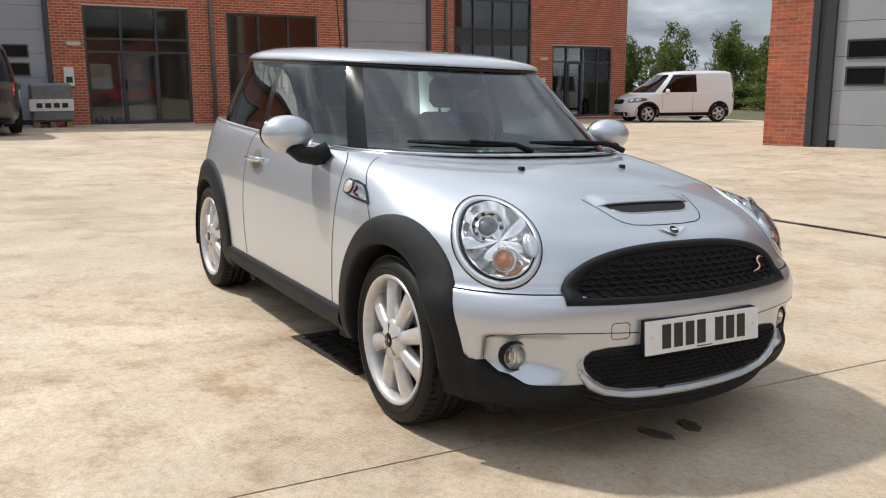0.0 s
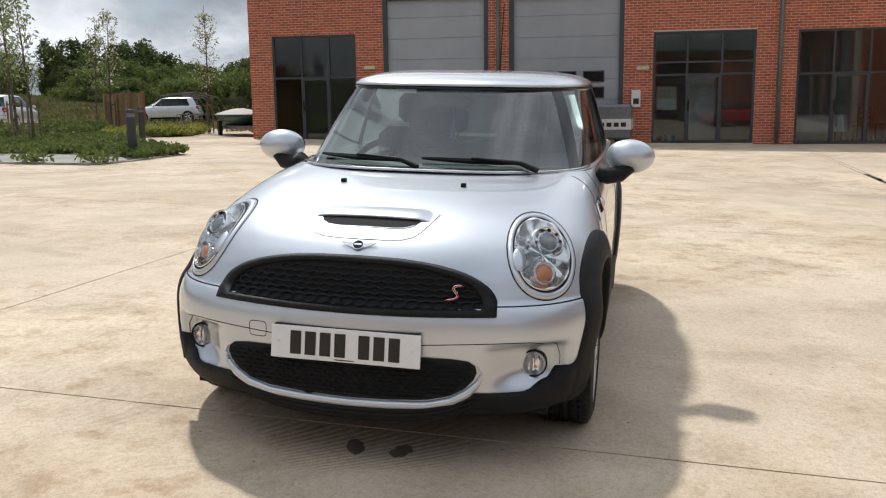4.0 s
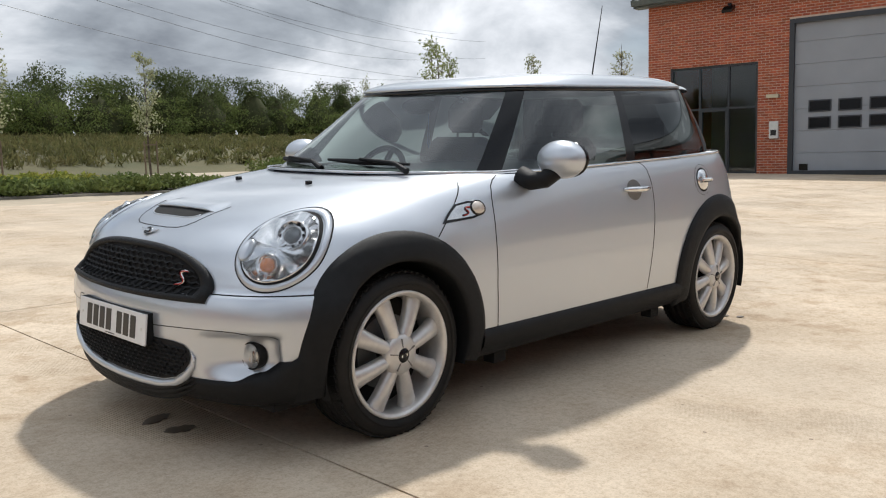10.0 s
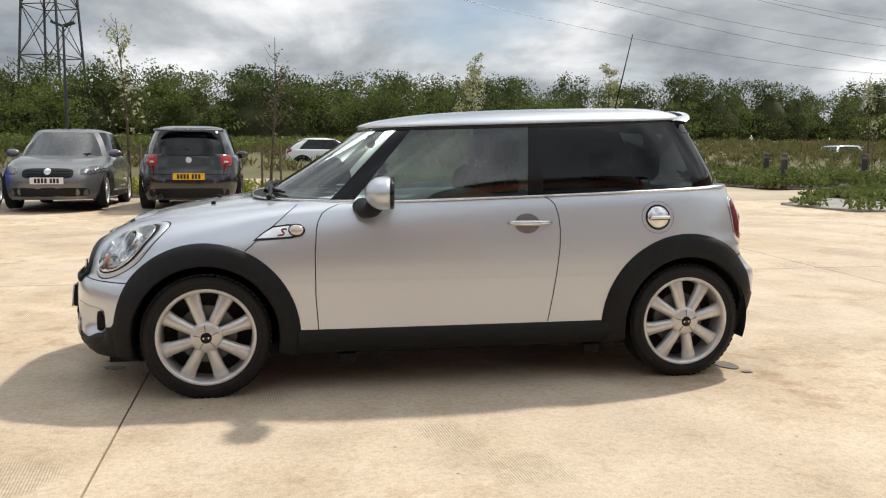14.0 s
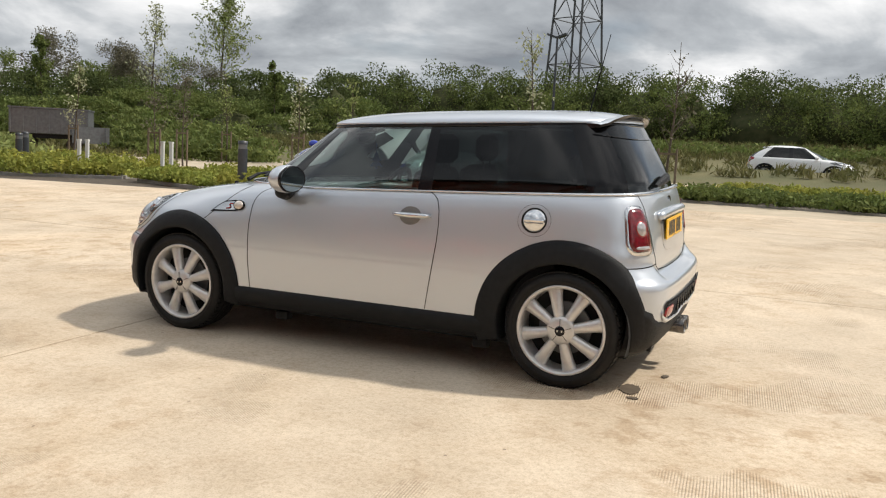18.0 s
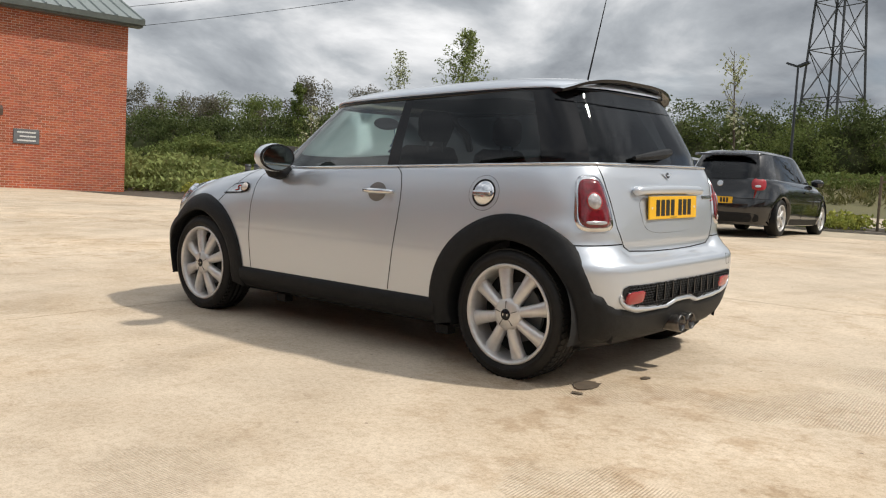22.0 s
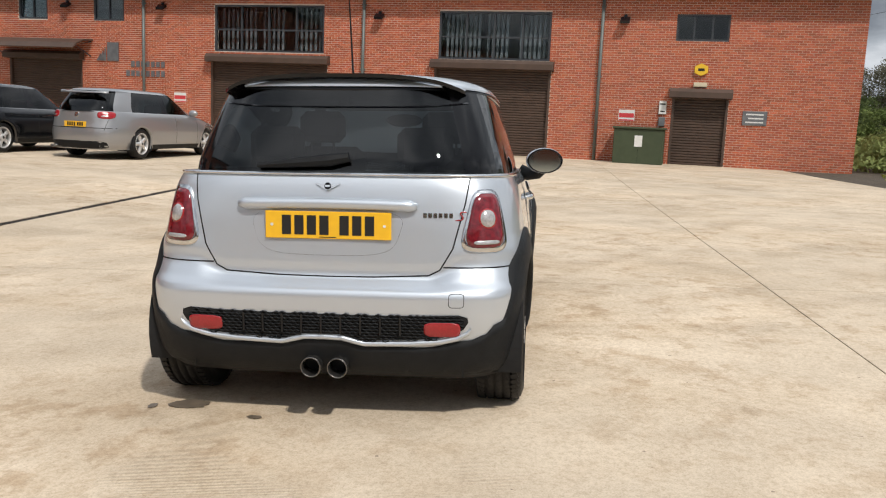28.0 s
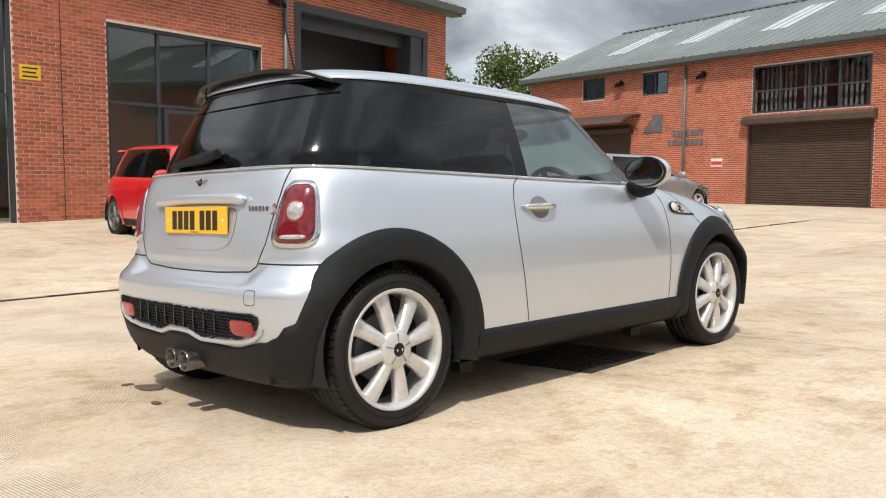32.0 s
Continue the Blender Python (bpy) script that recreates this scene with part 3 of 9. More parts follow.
def brick_wall(name, face, u0, u1, v0, v1, holes, parent, single=None, top=None):
    """Brickwork in stretcher bond: a mortar wall with openings, and bricks standing 4 mm proud of it."""
    us = sorted({u0, u1, *[h[0] for h in holes], *[h[1] for h in holes]})
    vs = sorted({v0, v1, *[h[2] for h in holes], *[h[3] for h in holes]})
    us, vs = [u for u in us if u0 <= u <= u1], [v for v in vs if v0 <= v <= v1]
    bm = bmesh.new()
    for a, b in zip(us, us[1:]):
        for c, d in zip(vs, vs[1:]):
            if not any(h[0] < (a + b) / 2 < h[1] and h[2] < (c + d) / 2 < h[3] for h in holes):
                box(bm, a, b, -0.30, 0, c, d, m=face.m)
    wall = part(name, bm, M["mortar"], parent)
    verts, faces, lone = [], [], []
    rnd = random.Random(name)
    row, v = 0, v0 + 0.004
    while v + BH < v1:
        u = u0 + (0 if row % 2 else -(BL + BJ) / 2)
        while u < u1:
            a, b = max(u, u0), min(u + BL, u1)
            for h in holes:
                if v + BH > h[2] and v < h[3]:
                    if h[0] < a < h[1] and b <= h[1] + 1e-6:
                        b = a
                    elif h[0] < b < h[1] or (a < h[0] < b):
                        b = h[0] if a < h[0] else b
                    elif h[0] <= a < h[1] < b:
                        a = h[1]
            if b - a > 0.03:
                w = 0.004 + rnd.random() * 0.0025
                if single and single[0] < a < single[1] and single[2] < v < single[3] and b - a > BL - 0.002:
                    lone.append((a, v, w))
                else:
                    k = len(verts)
                    for x, y, z in ((a, -0.01, v), (b, -0.01, v), (b, -0.01, v + BH), (a, -0.01, v + BH), (a, w, v), (b, w, v), (b, w, v + BH), (a, w, v + BH)):
                        verts.append(face.p(x, y, z))
                    faces += [(k + 4, k + 5, k + 6, k + 7), (k, k + 1, k + 5, k + 4), (k + 3, k + 7, k + 6, k + 2), (k, k + 4, k + 7, k + 3), (k + 1, k + 2, k + 6, k + 5)]
            u += BL + BJ
        v += BH + BJ
        row += 1
    rest = raw("brickwork", verts, faces, M["brick"], wall)
    rest["kind"] = "stuff"
    if lone:
        me = None
        for a, v, w in lone[:300]:
            if me is None:
                bm = boxm(0, BL, -0.01, 0.005, 0, BH)
                bmesh.ops.bevel(bm, geom=bm.edges[:], offset=0.003, segments=1, affect="EDGES")
                bmesh.ops.recalc_face_normals(bm, faces=bm.faces[:])
                me = bpy.data.meshes.new("brick")
                bm.to_mesh(me)
                bm.free()
                me.materials.append(M["brick"])
            ob = new("brick", me)
            ob.parent = wall
            ob.matrix_local = face.m @ Matrix.Translation((a, w - 0.005, v))
    return wall


def frame_bars(bm, face, u0, u1, v0, v1, t, w0, w1):
    box(bm, u0, u1, w0, w1, v1 - t, v1, m=face.m)
    box(bm, u0, u1, w0, w1, v0, v0 + t, m=face.m)
    box(bm, u0, u0 + t, w0, w1, v0 + t, v1 - t, m=face.m)
    box(bm, u1 - t, u1, w0, w1, v0 + t, v1 - t, m=face.m)


def glazing(name, face, u0, u1, v0, v1, cols, rails, parent, door=None, label="", deep=0.12, solid=None):
    """A dark aluminium window wall: outer frame, mullions at cols, rails at heights, panes, perhaps a door leaf."""
    win = new(name)
    win.parent = parent
    if label:
        win["label"] = label
    bm = bmesh.new()
    frame_bars(bm, face, u0, u1, v0, v1, 0.07, -deep, -deep + 0.08)
    part("window_frame", bm, M["anthracite"], win)
    cu, cv = [u0, *cols, u1], [v0, *rails, v1]
    for c in cols:
        part("mullion", boxm(c - 0.03, c + 0.03, -deep, -deep + 0.075, v0 + 0.07, v1 - 0.07, m=face.m), M["anthracite"], win)
    for r in rails:
        part("rail", boxm(u0 + 0.07, u1 - 0.07, -deep, -deep + 0.072, r - 0.03, r + 0.03, m=face.m), M["anthracite"], win)
    for a, b in zip(cu, cu[1:]):
        for c, d in zip(cv, cv[1:]):
            dark = solid and solid[0] <= (c + d) / 2 <= solid[1]
            pa = part("spandrel" if dark else "pane", boxm(a + 0.02, b - 0.02, -deep + 0.02, -deep + 0.035, c + 0.02, d - 0.02, m=face.m), M["anthracite"] if dark else M["office_glass"], win)
            pa.visible_shadow = bool(dark)
    if door:
        a, b, d = door
        bm = bmesh.new()
        frame_bars(bm, face, a, b, v0 + 0.01, d, 0.085, -deep + 0.01, -deep + 0.095)
        leaf = part("door_leaf", bm, M["anthracite"], win)
        part("door_handle", tube(bmesh.new(), [face.p(a + 0.05, -deep + 0.14, v0 + 0.95), face.p(a + 0.05, -deep + 0.14, v0 + 1.25)], 0.018), M["gloss_black"], leaf)
    return win


def sectional_door(name, face, u0, u1, v0, v1, parent, windows=True, cols=3):
    """A grey insulated overhead door: ribbed sections, two rows of small panes, a vent by the floor."""
    d = new(name)
    d.parent = parent
    d["label"] = "light grey sectional overhead door, closed"
    n = max(4, round((v1 - v0) / 0.61))
    h = (v1 - v0) / n
    bm = bmesh.new()
    frame_bars(bm, face, u0 - 0.02, u1 + 0.02, v0, v1 + 0.02, 0.13, -0.16, 0.012)
    part("door_frame", bm, M["anthracite"], d)
    for k in range(n):
        bm = boxm(u0 + 0.10, u1 - 0.10, -0.15, -0.105, v0 + k * h + 0.003, v0 + (k + 1) * h - 0.003, m=face.m)
        part("door_section", bm, M["steel_grey"], d, bevel=0.006)
    if windows:
        w = (u1 - u0) * 0.19
        for r in (0, 1):
            for c in range(cols):
                mid = (u0 + u1) / 2 + (c - (cols - 1) / 2) * (w * 1.30)
                z = v0 + 1.30 + 0.47 * r
                bm = bmesh.new()
                frame_bars(bm, face, mid - w / 2, mid + w / 2, z, z + 0.34, 0.035, -0.106, -0.085)
                wf = part("vision_frame", bm, M["anthracite"], d)
                part("pane", boxm(mid - w / 2 + 0.03, mid + w / 2 - 0.03, -0.103, -0.095, z + 0.03, z + 0.31, m=face.m), M["gloss_black"], wf)
        bm = bmesh.new()
        box(bm, u0 + 0.28, u0 + 0.52, -0.108, -0.092, v0 + 0.14, v0 + 0.32, m=face.m)
        for k in range(4):
            box(bm, u0 + 0.29, u0 + 0.51, -0.094, -0.084, v0 + 0.16 + k * 0.04, v0 + 0.175 + k * 0.04, m=face.m)
        part("vent", bm, M["gloss_black"], d, "black vent grille")
    return d


def roller(name, face, u0, u1, v0, v1, parent):
    """A brown roller shutter with its box above."""
    d = new(name)
    d.parent = parent
    d["label"] = "dark brown roller shutter, closed, with a box above"
    n = int((v1 - v0) / 0.085)
    verts, faces = [], []
    for k in range(n):
        z = v0 + (v1 - v0) * k / n
        h = (v1 - v0) / n
        i = len(verts)
        for y, zz in ((-0.12, z), (-0.092, z + h * 0.25), (-0.092, z + h * 0.75), (-0.12, z + h)):
            verts += [face.p(u0 + 0.06, y, zz), face.p(u1 - 0.06, y, zz)]
        for q in range(3):
            faces.append((i + q * 2, i + q * 2 + 1, i + q * 2 + 3, i + q * 2 + 2))
    sl = raw("shutter_slats", verts, faces, M["shutter_brown"], d)
    sl["kind"] = "stuff"
    for s in (u0, u1 - 0.08):
        part("guide_rail", boxm(s, s + 0.08, -0.14, 0.01, v0, v1, m=face.m), M["shutter_brown"], d)
    bm = bmesh.new()
    prism(bm, [(0.0, v1 - 0.04), (0.30, v1 - 0.02), (0.30, v1 + 0.16), (0.18, v1 + 0.27), (0.0, v1 + 0.27)], "x", u0 - 0.10, u1 + 0.10, m=face.m)
    part("shutter_box", bm, M["shutter_brown"], d)
    return d


def downpipe(face, u, v0, v1, parent):
    p = part("downpipe", tube(bmesh.new(), [face.p(u, 0.09, v0 + 0.02), face.p(u, 0.09, v1)], 0.055, 12), M["pipe_green"], parent, smooth=True)
    for k in range(3):
        v = v0 + 0.5 + k * (v1 - v0 - 0.8) / 2
        part("pipe_bracket", boxm(u - 0.075, u + 0.075, 0.005, 0.10, v, v + 0.05, m=face.m), M["pipe_green"], p)
    return p


def floodlight(face, u, v, name="floodlight"):
    t = thing(name, "small black floodlight on the brick wall", "lamp")
    bm = bmesh.new()
    prism(bm, [(0.02, v), (0.28, v - 0.14), (0.30, v - 0.06), (0.10, v + 0.08), (0.02, v + 0.08)], "x", u - 0.15, u + 0.15, m=face.m)
    part("housing", bm, M["gloss_black"], t)
    part("bracket", boxm(u - 0.05, u + 0.05, 0, 0.08, v + 0.05, v + 0.16, m=face.m), M["gloss_black"], t)
    part("lens", boxm(u - 0.12, u + 0.12, 0.05, 0.22, v - 0.145, v - 0.135, m=face.m @ Matrix.Translation((0, 0.0, 0.03))), M["clear_lens"], t)
    return t


def roof(name, face, u0, u1, eave, depth, rise, parent, lights, over=0.35, flip=False):
    """A ribbed metal roof pitched away from the front, with gutter, verge and pale rooflights."""
    r = new(name)
    r.parent = parent
    r["label"] = "grey-green ribbed metal roof with pale rooflights"
    ln = math.hypot(depth, rise)
    m = face.m @ Matrix.Translation((0, over, eave)) @ Matrix.Rotation(-math.atan2(rise, depth), 4, "X")
    part("roof_sheet", boxm(u0 - over, u1 + over, -ln, 0, -0.05, 0.0, m=m), M["roof_sheet"], r)
    back = face.m @ Matrix.Translation((0, over - 2 * depth, eave)) @ Matrix.Rotation(math.atan2(rise, depth), 4, "X")
    part("roof_sheet", boxm(u0 - over, u1 + over, 0, ln, -0.05, 0.0, m=back), M["roof_sheet"], r)
    n = int((u1 - u0 + 2 * over) / 0.42)
    for k in range(n + 1):
        u = u0 - over + k * (u1 - u0 + 2 * over) / n
        bm = bmesh.new()
        prism(bm, [(u - 0.05, 0), (u - 0.022, 0.045), (u + 0.022, 0.045), (u + 0.05, 0)], "y", -ln, 0.02, m=m)
        part("rib", bm, M["roof_sheet"], r)
    for a, b in lights:
        part("rooflight", boxm(a, b, -ln * 0.80, -ln * 0.32, 0.006, 0.030, m=m), M["rooflight"], r)
    bm = bmesh.new()
    prism(bm, [(over - 0.02, eave - 0.20), (over + 0.12, eave - 0.20), (over + 0.15, eave - 0.03), (over - 0.02, eave - 0.03)], "x", u0 - over - 0.02, u1 + over + 0.02, m=face.m)
    part("gutter", bm, M["pipe_green"], r)
    part("soffit", boxm(u0 - over, u1 + over, -0.02, over, eave - 0.26, eave - 0.20, m=face.m), M["pipe_green"], r)
    part("ridge_cap", boxm(u0 - over, u1 + over, -depth + over - 0.16, -depth + over + 0.16, eave + rise - 0.01, eave + rise + 0.05, m=face.m), M["roof_sheet"], r)
    return r


def back_walls(face, u0, u1, v0, eave, depth, parent, rise):
    """Flanks, back, floor and inner lining of a building."""
    for u in (u0, u1):
        bm = bmesh.new()
        prism(bm, [(-0.30, v0), (-2 * depth, v0), (-2 * depth, eave - 0.2), (-depth, eave + rise - 0.25), (-0.30, eave - 0.2)], "x", u - (0 if u == u0 else 0.3), u + (0.3 if u == u0 else 0), m=face.m)
        part("end_wall", bm, M["brick"], parent)
    part("back_wall", boxm(u0, u1, -2 * depth, -2 * depth + 0.3, v0, eave - 0.2, m=face.m), M["brick"], parent)
    part("inner_floor", boxm(u0 + 0.3, u1 - 0.3, -2 * depth + 0.3, -0.3, v0 - 0.1, v0 + 0.02, m=face.m), M["room_wall"], parent)
    part("inner_lining", boxm(u0 + 0.3, u1 - 0.3, -4.3, -4.15, v0, eave - 0.2, m=face.m), M["room_wall"], parent)
    part("upper_floor", boxm(u0 + 0.3, u1 - 0.3, -4.15, -0.35, eave - 0.35, eave - 0.25, m=face.m), M["room_wall"], parent)


# west block
FW = Face((-21.7, 0.0), (-0.05, 1.0), (1.0, 0.05))
wb = thing("west_block", "red brick trade units with grey overhead doors and dark glazing", "building", kind="structure")
gzw = lambda u: ground_z(-21.5, u)
holes_w = [(-10.5, -7.75, 0.28, 3.55), (-6.85, -3.62, 0.24, 4.62), (-2.95, 0.40, 0.18, 4.55), (1.27, 4.16, 0.12, 3.36), (5.28, 8.22, 0.07, 3.32), (9.17, 12.42, 0.02, 4.50), (13.38, 16.80, 0.0, 5.1), (17.82, 20.85, -0.08, 2.60)]
brick_wall("wall_west", FW, -11.25, 21.6, -0.25, 5.55, holes_w, wb)
glazing("window_1", FW, *holes_w[0], [-9.55, -8.65], [2.25], wb, door=(-9.55, -8.65, 2.25))
sectional_door("door_1", FW, *holes_w[1], wb)
sectional_door("door_2", FW, *holes_w[2], wb)
glazing("window_2", FW, *holes_w[3], [2.25, 3.22], [2.12, 2.48], wb, door=(2.25, 3.22, 2.12))
glazing("window_3", FW, *holes_w[4], [6.28, 7.25], [2.08], wb, door=(6.28, 7.25, 2.08))
sectional_door("door_3", FW, *holes_w[5], wb)
glazing("window_4", FW, *holes_w[6], [14.24, 15.1, 15.95], [2.58, 3.12, 4.1], wb, solid=(2.6, 3.1))
glazing("window_5", FW, *holes_w[7], [18.55, 19.35, 20.15], [2.0], wb, door=(18.6, 19.35, 2.0))
for u in (-3.30, 4.80, 13.02):
    downpipe(FW, u, gzw(u), 5.4, wb)
roof("roof_west", FW, -11.25, 21.6, 5.75, 7.0, 3.1, wb, [(-8.6, -7.5), (-5.6, -4.5), (-2.6, -1.5), (0.8, 1.9), (4.2, 5.3), (7.6, 8.7), (11, 12.1), (14.5, 15.6)])
back_walls(FW, -11.25, 21.6, -0.25, 5.75, 7.0, wb, 3.1)

# east block
FE = Face((24.5, 0.0), (0.164, 1.0), (-1.0, 0.164))
eb = thing("east_block", "red brick industrial units with brown roller shutters", "building", kind="structure")
K = math.hypot(1, 0.164)
e = lambda y: y * K
gze = 0.13
holes_e = [(e(-6.72), e(-5.0), gze, 2.32), (e(-1.05), e(2.98), gze, 3.05), (e(6.95), e(11.6), gze, 3.05), (e(17.2), e(20.6), gze, 3.0), (e(-6.57), e(-4.95), 4.08, 4.92), (e(-0.98), e(2.86), 3.34, 4.95), (e(7.1), e(11.45), 3.42, 5.1), (e(15.3), e(16.65), 4.46, 5.4), (e(18.75), e(20.1), 4.5, 5.45)]
brick_wall("wall_east", FE, e(-10.5), e(23.6), -0.25, 5.65, holes_e, eb)
for k, h in enumerate(holes_e[:4]):
    roller(f"door_{k + 4}", FE, *h, eb)
glazing("window_6", FE, *holes_e[4], [e(-6.05), e(-5.5)], [], eb, deep=0.1)
for k, h in ((7, holes_e[5]), (8, holes_e[6])):
    w = (h[1] - h[0]) / 4
    glazing(f"window_{k}", FE, *h, [h[0] + w, h[0] + 2 * w, h[0] + 3 * w], [(h[2] + h[3]) / 2 - 0.05], eb, deep=0.1)
# vertical blinds half drawn behind the upper windows
for h in (holes_e[5], holes_e[6]):
    blind = new("vertical_blind"); blind.parent = eb
    for q in range(22):
        u = h[0] + 0.25 + (h[1] - h[0] - 0.5) * q / 21
        if q in (6, 7, 13):
            continue
        part("blind_slat", boxm(u - 0.045, u + 0.045, -0.27, -0.262, h[2] + 0.10, h[3] - 0.08, m=FE.m @ Matrix.Translation((0, 0, 0))), M["steel_grey"], blind)
for k, h in ((9, holes_e[7]), (10, holes_e[8])):
    glazing(f"window_{k}", FE, *h, [(h[0] + h[1]) / 2], [], eb, deep=0.1)
for y in (-2.64, 5.58, 14.4):
    downpipe(FE, e(y), gze, 5.4, eb)
roof("roof_east", FE, e(-10.5), e(23.6), 5.75, 7.0, 2.9, eb, [(e(-8.6), e(-7.4)), (e(-4.6), e(-3.4)), (e(-0.6), e(0.6)), (e(3.4), e(4.6)), (e(7.4), e(8.6)), (e(11.4), e(12.6)), (e(15.4), e(16.6)), (e(19.4), e(20.6))])
back_walls(FE, e(-10.5), e(23.6), -0.25, 5.75, 7.0, eb, 2.9)

# north block
FN = Face((0.0, 12.85), (1.0, 0.17), (0.17, -1.0))
nb = thing("north_block", "red brick unit with an open loading bay and dark glazing", "building", kind="structure")
holes_n = [(-6.75, -2.9, -0.15, 4.7), (-1.9, 1.82, 0.05, 4.2), (3.67, 7.65, 0.08, 4.02), (8.72, 13.9, 0.1, 5.2)]
brick_wall("wall_north", FN, -7.6, 14.85, -0.25, 5.9, holes_n, nb, single=(1.82, 3.67, 0.9, 3.6))
sectional_door("door_8", FN, *holes_n[0], nb)
part("door_post", boxm(-6.748, -6.36, -0.16, -0.03, -0.148, 4.698, m=FN.m), M["anthracite"], nb, "wide dark post beside the overhead door")
glazing("window_11", FN, *holes_n[1], [-0.65, 0.6], [2.45], nb)
glazing("window_12", FN, *holes_n[2], [4.88, 6.17], [2.48], nb, door=(5.0, 6.12, 2.42))
bm = bmesh.new()
frame_bars(bm, FN, 8.68, 13.94, 0.0, 5.24, 0.2, -0.3, 0.02)
box(bm, 13.2, 13.74, -0.55, -0.02, 0.1, 5.04, m=FN.m)
part("bay_frame", bm, M["anthracite"], nb)
bay = new("door_9"); bay.parent = nb; bay["label"] = "overhead door rolled up in its opening"
for k in range(3):
    part("door_section", boxm(8.9, 13.2, -0.34 - 0.25 * k, -0.30 - 0.25 * k, 4.7 + 0.1 * k, 5.05, m=FN.m), M["anthracite"], bay)
part("bay_inner_wall", boxm(8.7, 13.9, -1.75, -1.6, 0.05, 2.75, m=FN.m), M["white"], nb, "white painted inner wall of the loading bay")
part("bay_inner_band", boxm(8.7, 13.9, -1.77, -1.58, 2.75, 5.6, m=FN.m), M["anthracite"], nb)
downpipe(FN, 8.32, 0.1, 5.7, nb)
roof("roof_north", FN, -7.6, 14.85, 6.1, 6.0, 2.6, nb, [(-4, -2.9), (0, 1.1), (4, 5.1), (8, 9.1)])
back_walls(FN, -7.6, 14.85, -0.25, 6.1, 6.0, nb, 2.6)

# ---- car kit ----
from mathutils.bvhtree import BVHTree



def lerp_rows(rows, v):
    for a, b in zip(rows, rows[1:]):
        if v <= b[0]:
            k = (v - a[0]) / (b[0] - a[0]) if b[0] > a[0] else 0
            return [p + (q - p) * k for p, q in zip(a[1:], b[1:])]
    return list(rows[-1][1:])


def ring(x0, xf, xr, w, nf, nr, nq):
    """A rounded plan outline: nose, left side, tail, right side; each quarter shared out evenly."""
    def quarter(a, n):
        pts = [(a * math.cos(k / 120 * math.pi / 2) ** (2 / n), w * math.sin(k / 120 * math.pi / 2) ** (2 / n)) for k in range(121)]
        d = [0.0]
        for p, q in zip(pts, pts[1:]):
            d.append(d[-1] + math.dist(p, q))
        out, j = [], 0
        for k in range(nq + 1):
            s = d[-1] * k / nq
            while j < 119 and d[j + 1] < s:
                j += 1
            f = (s - d[j]) / max(1e-9, d[j + 1] - d[j])
            out.append((pts[j][0] + (pts[j + 1][0] - pts[j][0]) * f, pts[j][1] + (pts[j + 1][1] - pts[j][1]) * f))
        return out
    f, r = quarter(xf - x0, nf), quarter(x0 - xr, nr)
    left = [(x0 + x, y) for x, y in f[:-1]] + [(x0 - x, y) for x, y in r[::-1]]
    return left + [(x, -y) for x, y in left[-2:0:-1]]


def rows_smooth(rows, n):
    """Catmull-Rom through rows keyed by their first value (height)."""
    out = []
    m = len(rows)
    for i in range(m - 1):
        p0, p1, p2, p3 = rows[max(0, i - 1)], rows[i], rows[i + 1], rows[min(m - 1, i + 2)]
        k_n = n if i < m - 2 else n + 1
        for k in range(k_n):
            t = k / n
            row = []
            for a, b, c, d, za, zb, zc, zd in zip(p0, p1, p2, p3, [p0[0]] * 9, [p1[0]] * 9, [p2[0]] * 9, [p3[0]] * 9):
                m1 = (c - a) / max(1e-6, zc - za) * (zc - zb)
                m2 = (d - b) / max(1e-6, zd - zb) * (zc - zb)
                t2, t3 = t * t, t * t * t
                row.append((2 * t3 - 3 * t2 + 1) * b + (t3 - 2 * t2 + t) * m1 + (-2 * t3 + 3 * t2) * c + (t3 - t2) * m2)
            out.append(row)
    return out


def shell(rows, x0, nq, bend, cap=True):
    """Vertices and quads of a stack of outlines; bend(x, y, z) gives the final place."""
    verts, faces = [], []
    n = nq * 4
    for z, xf, xr, w, nf, nr in rows:
        verts += [bend(x, y, z) for x, y in ring(x0, xf, xr, w, nf, nr, nq)]
    for i in range(len(rows) - 1):
        for k in range(n):
            faces.append((i * n + k, i * n + (k + 1) % n, (i + 1) * n + (k + 1) % n, (i + 1) * n + k))
    if cap:
        faces.append(tuple(range((len(rows) - 1) * n, len(rows) * n)))
    return verts, faces


def pick(verts, faces, keep):
    """The part of a shell whose faces pass keep(index, centre)."""
    use, out, idx = [], [], {}
    for i, f in enumerate(faces):
        c = tuple(sum(verts[v][k] for v in f) / len(f) for k in range(3))
        if keep(i, c):
            for v in f:
                if v not in idx:
                    idx[v] = len(use)
                    use.append(verts[v])
            out.append(tuple(idx[v] for v in f))
    return use, out


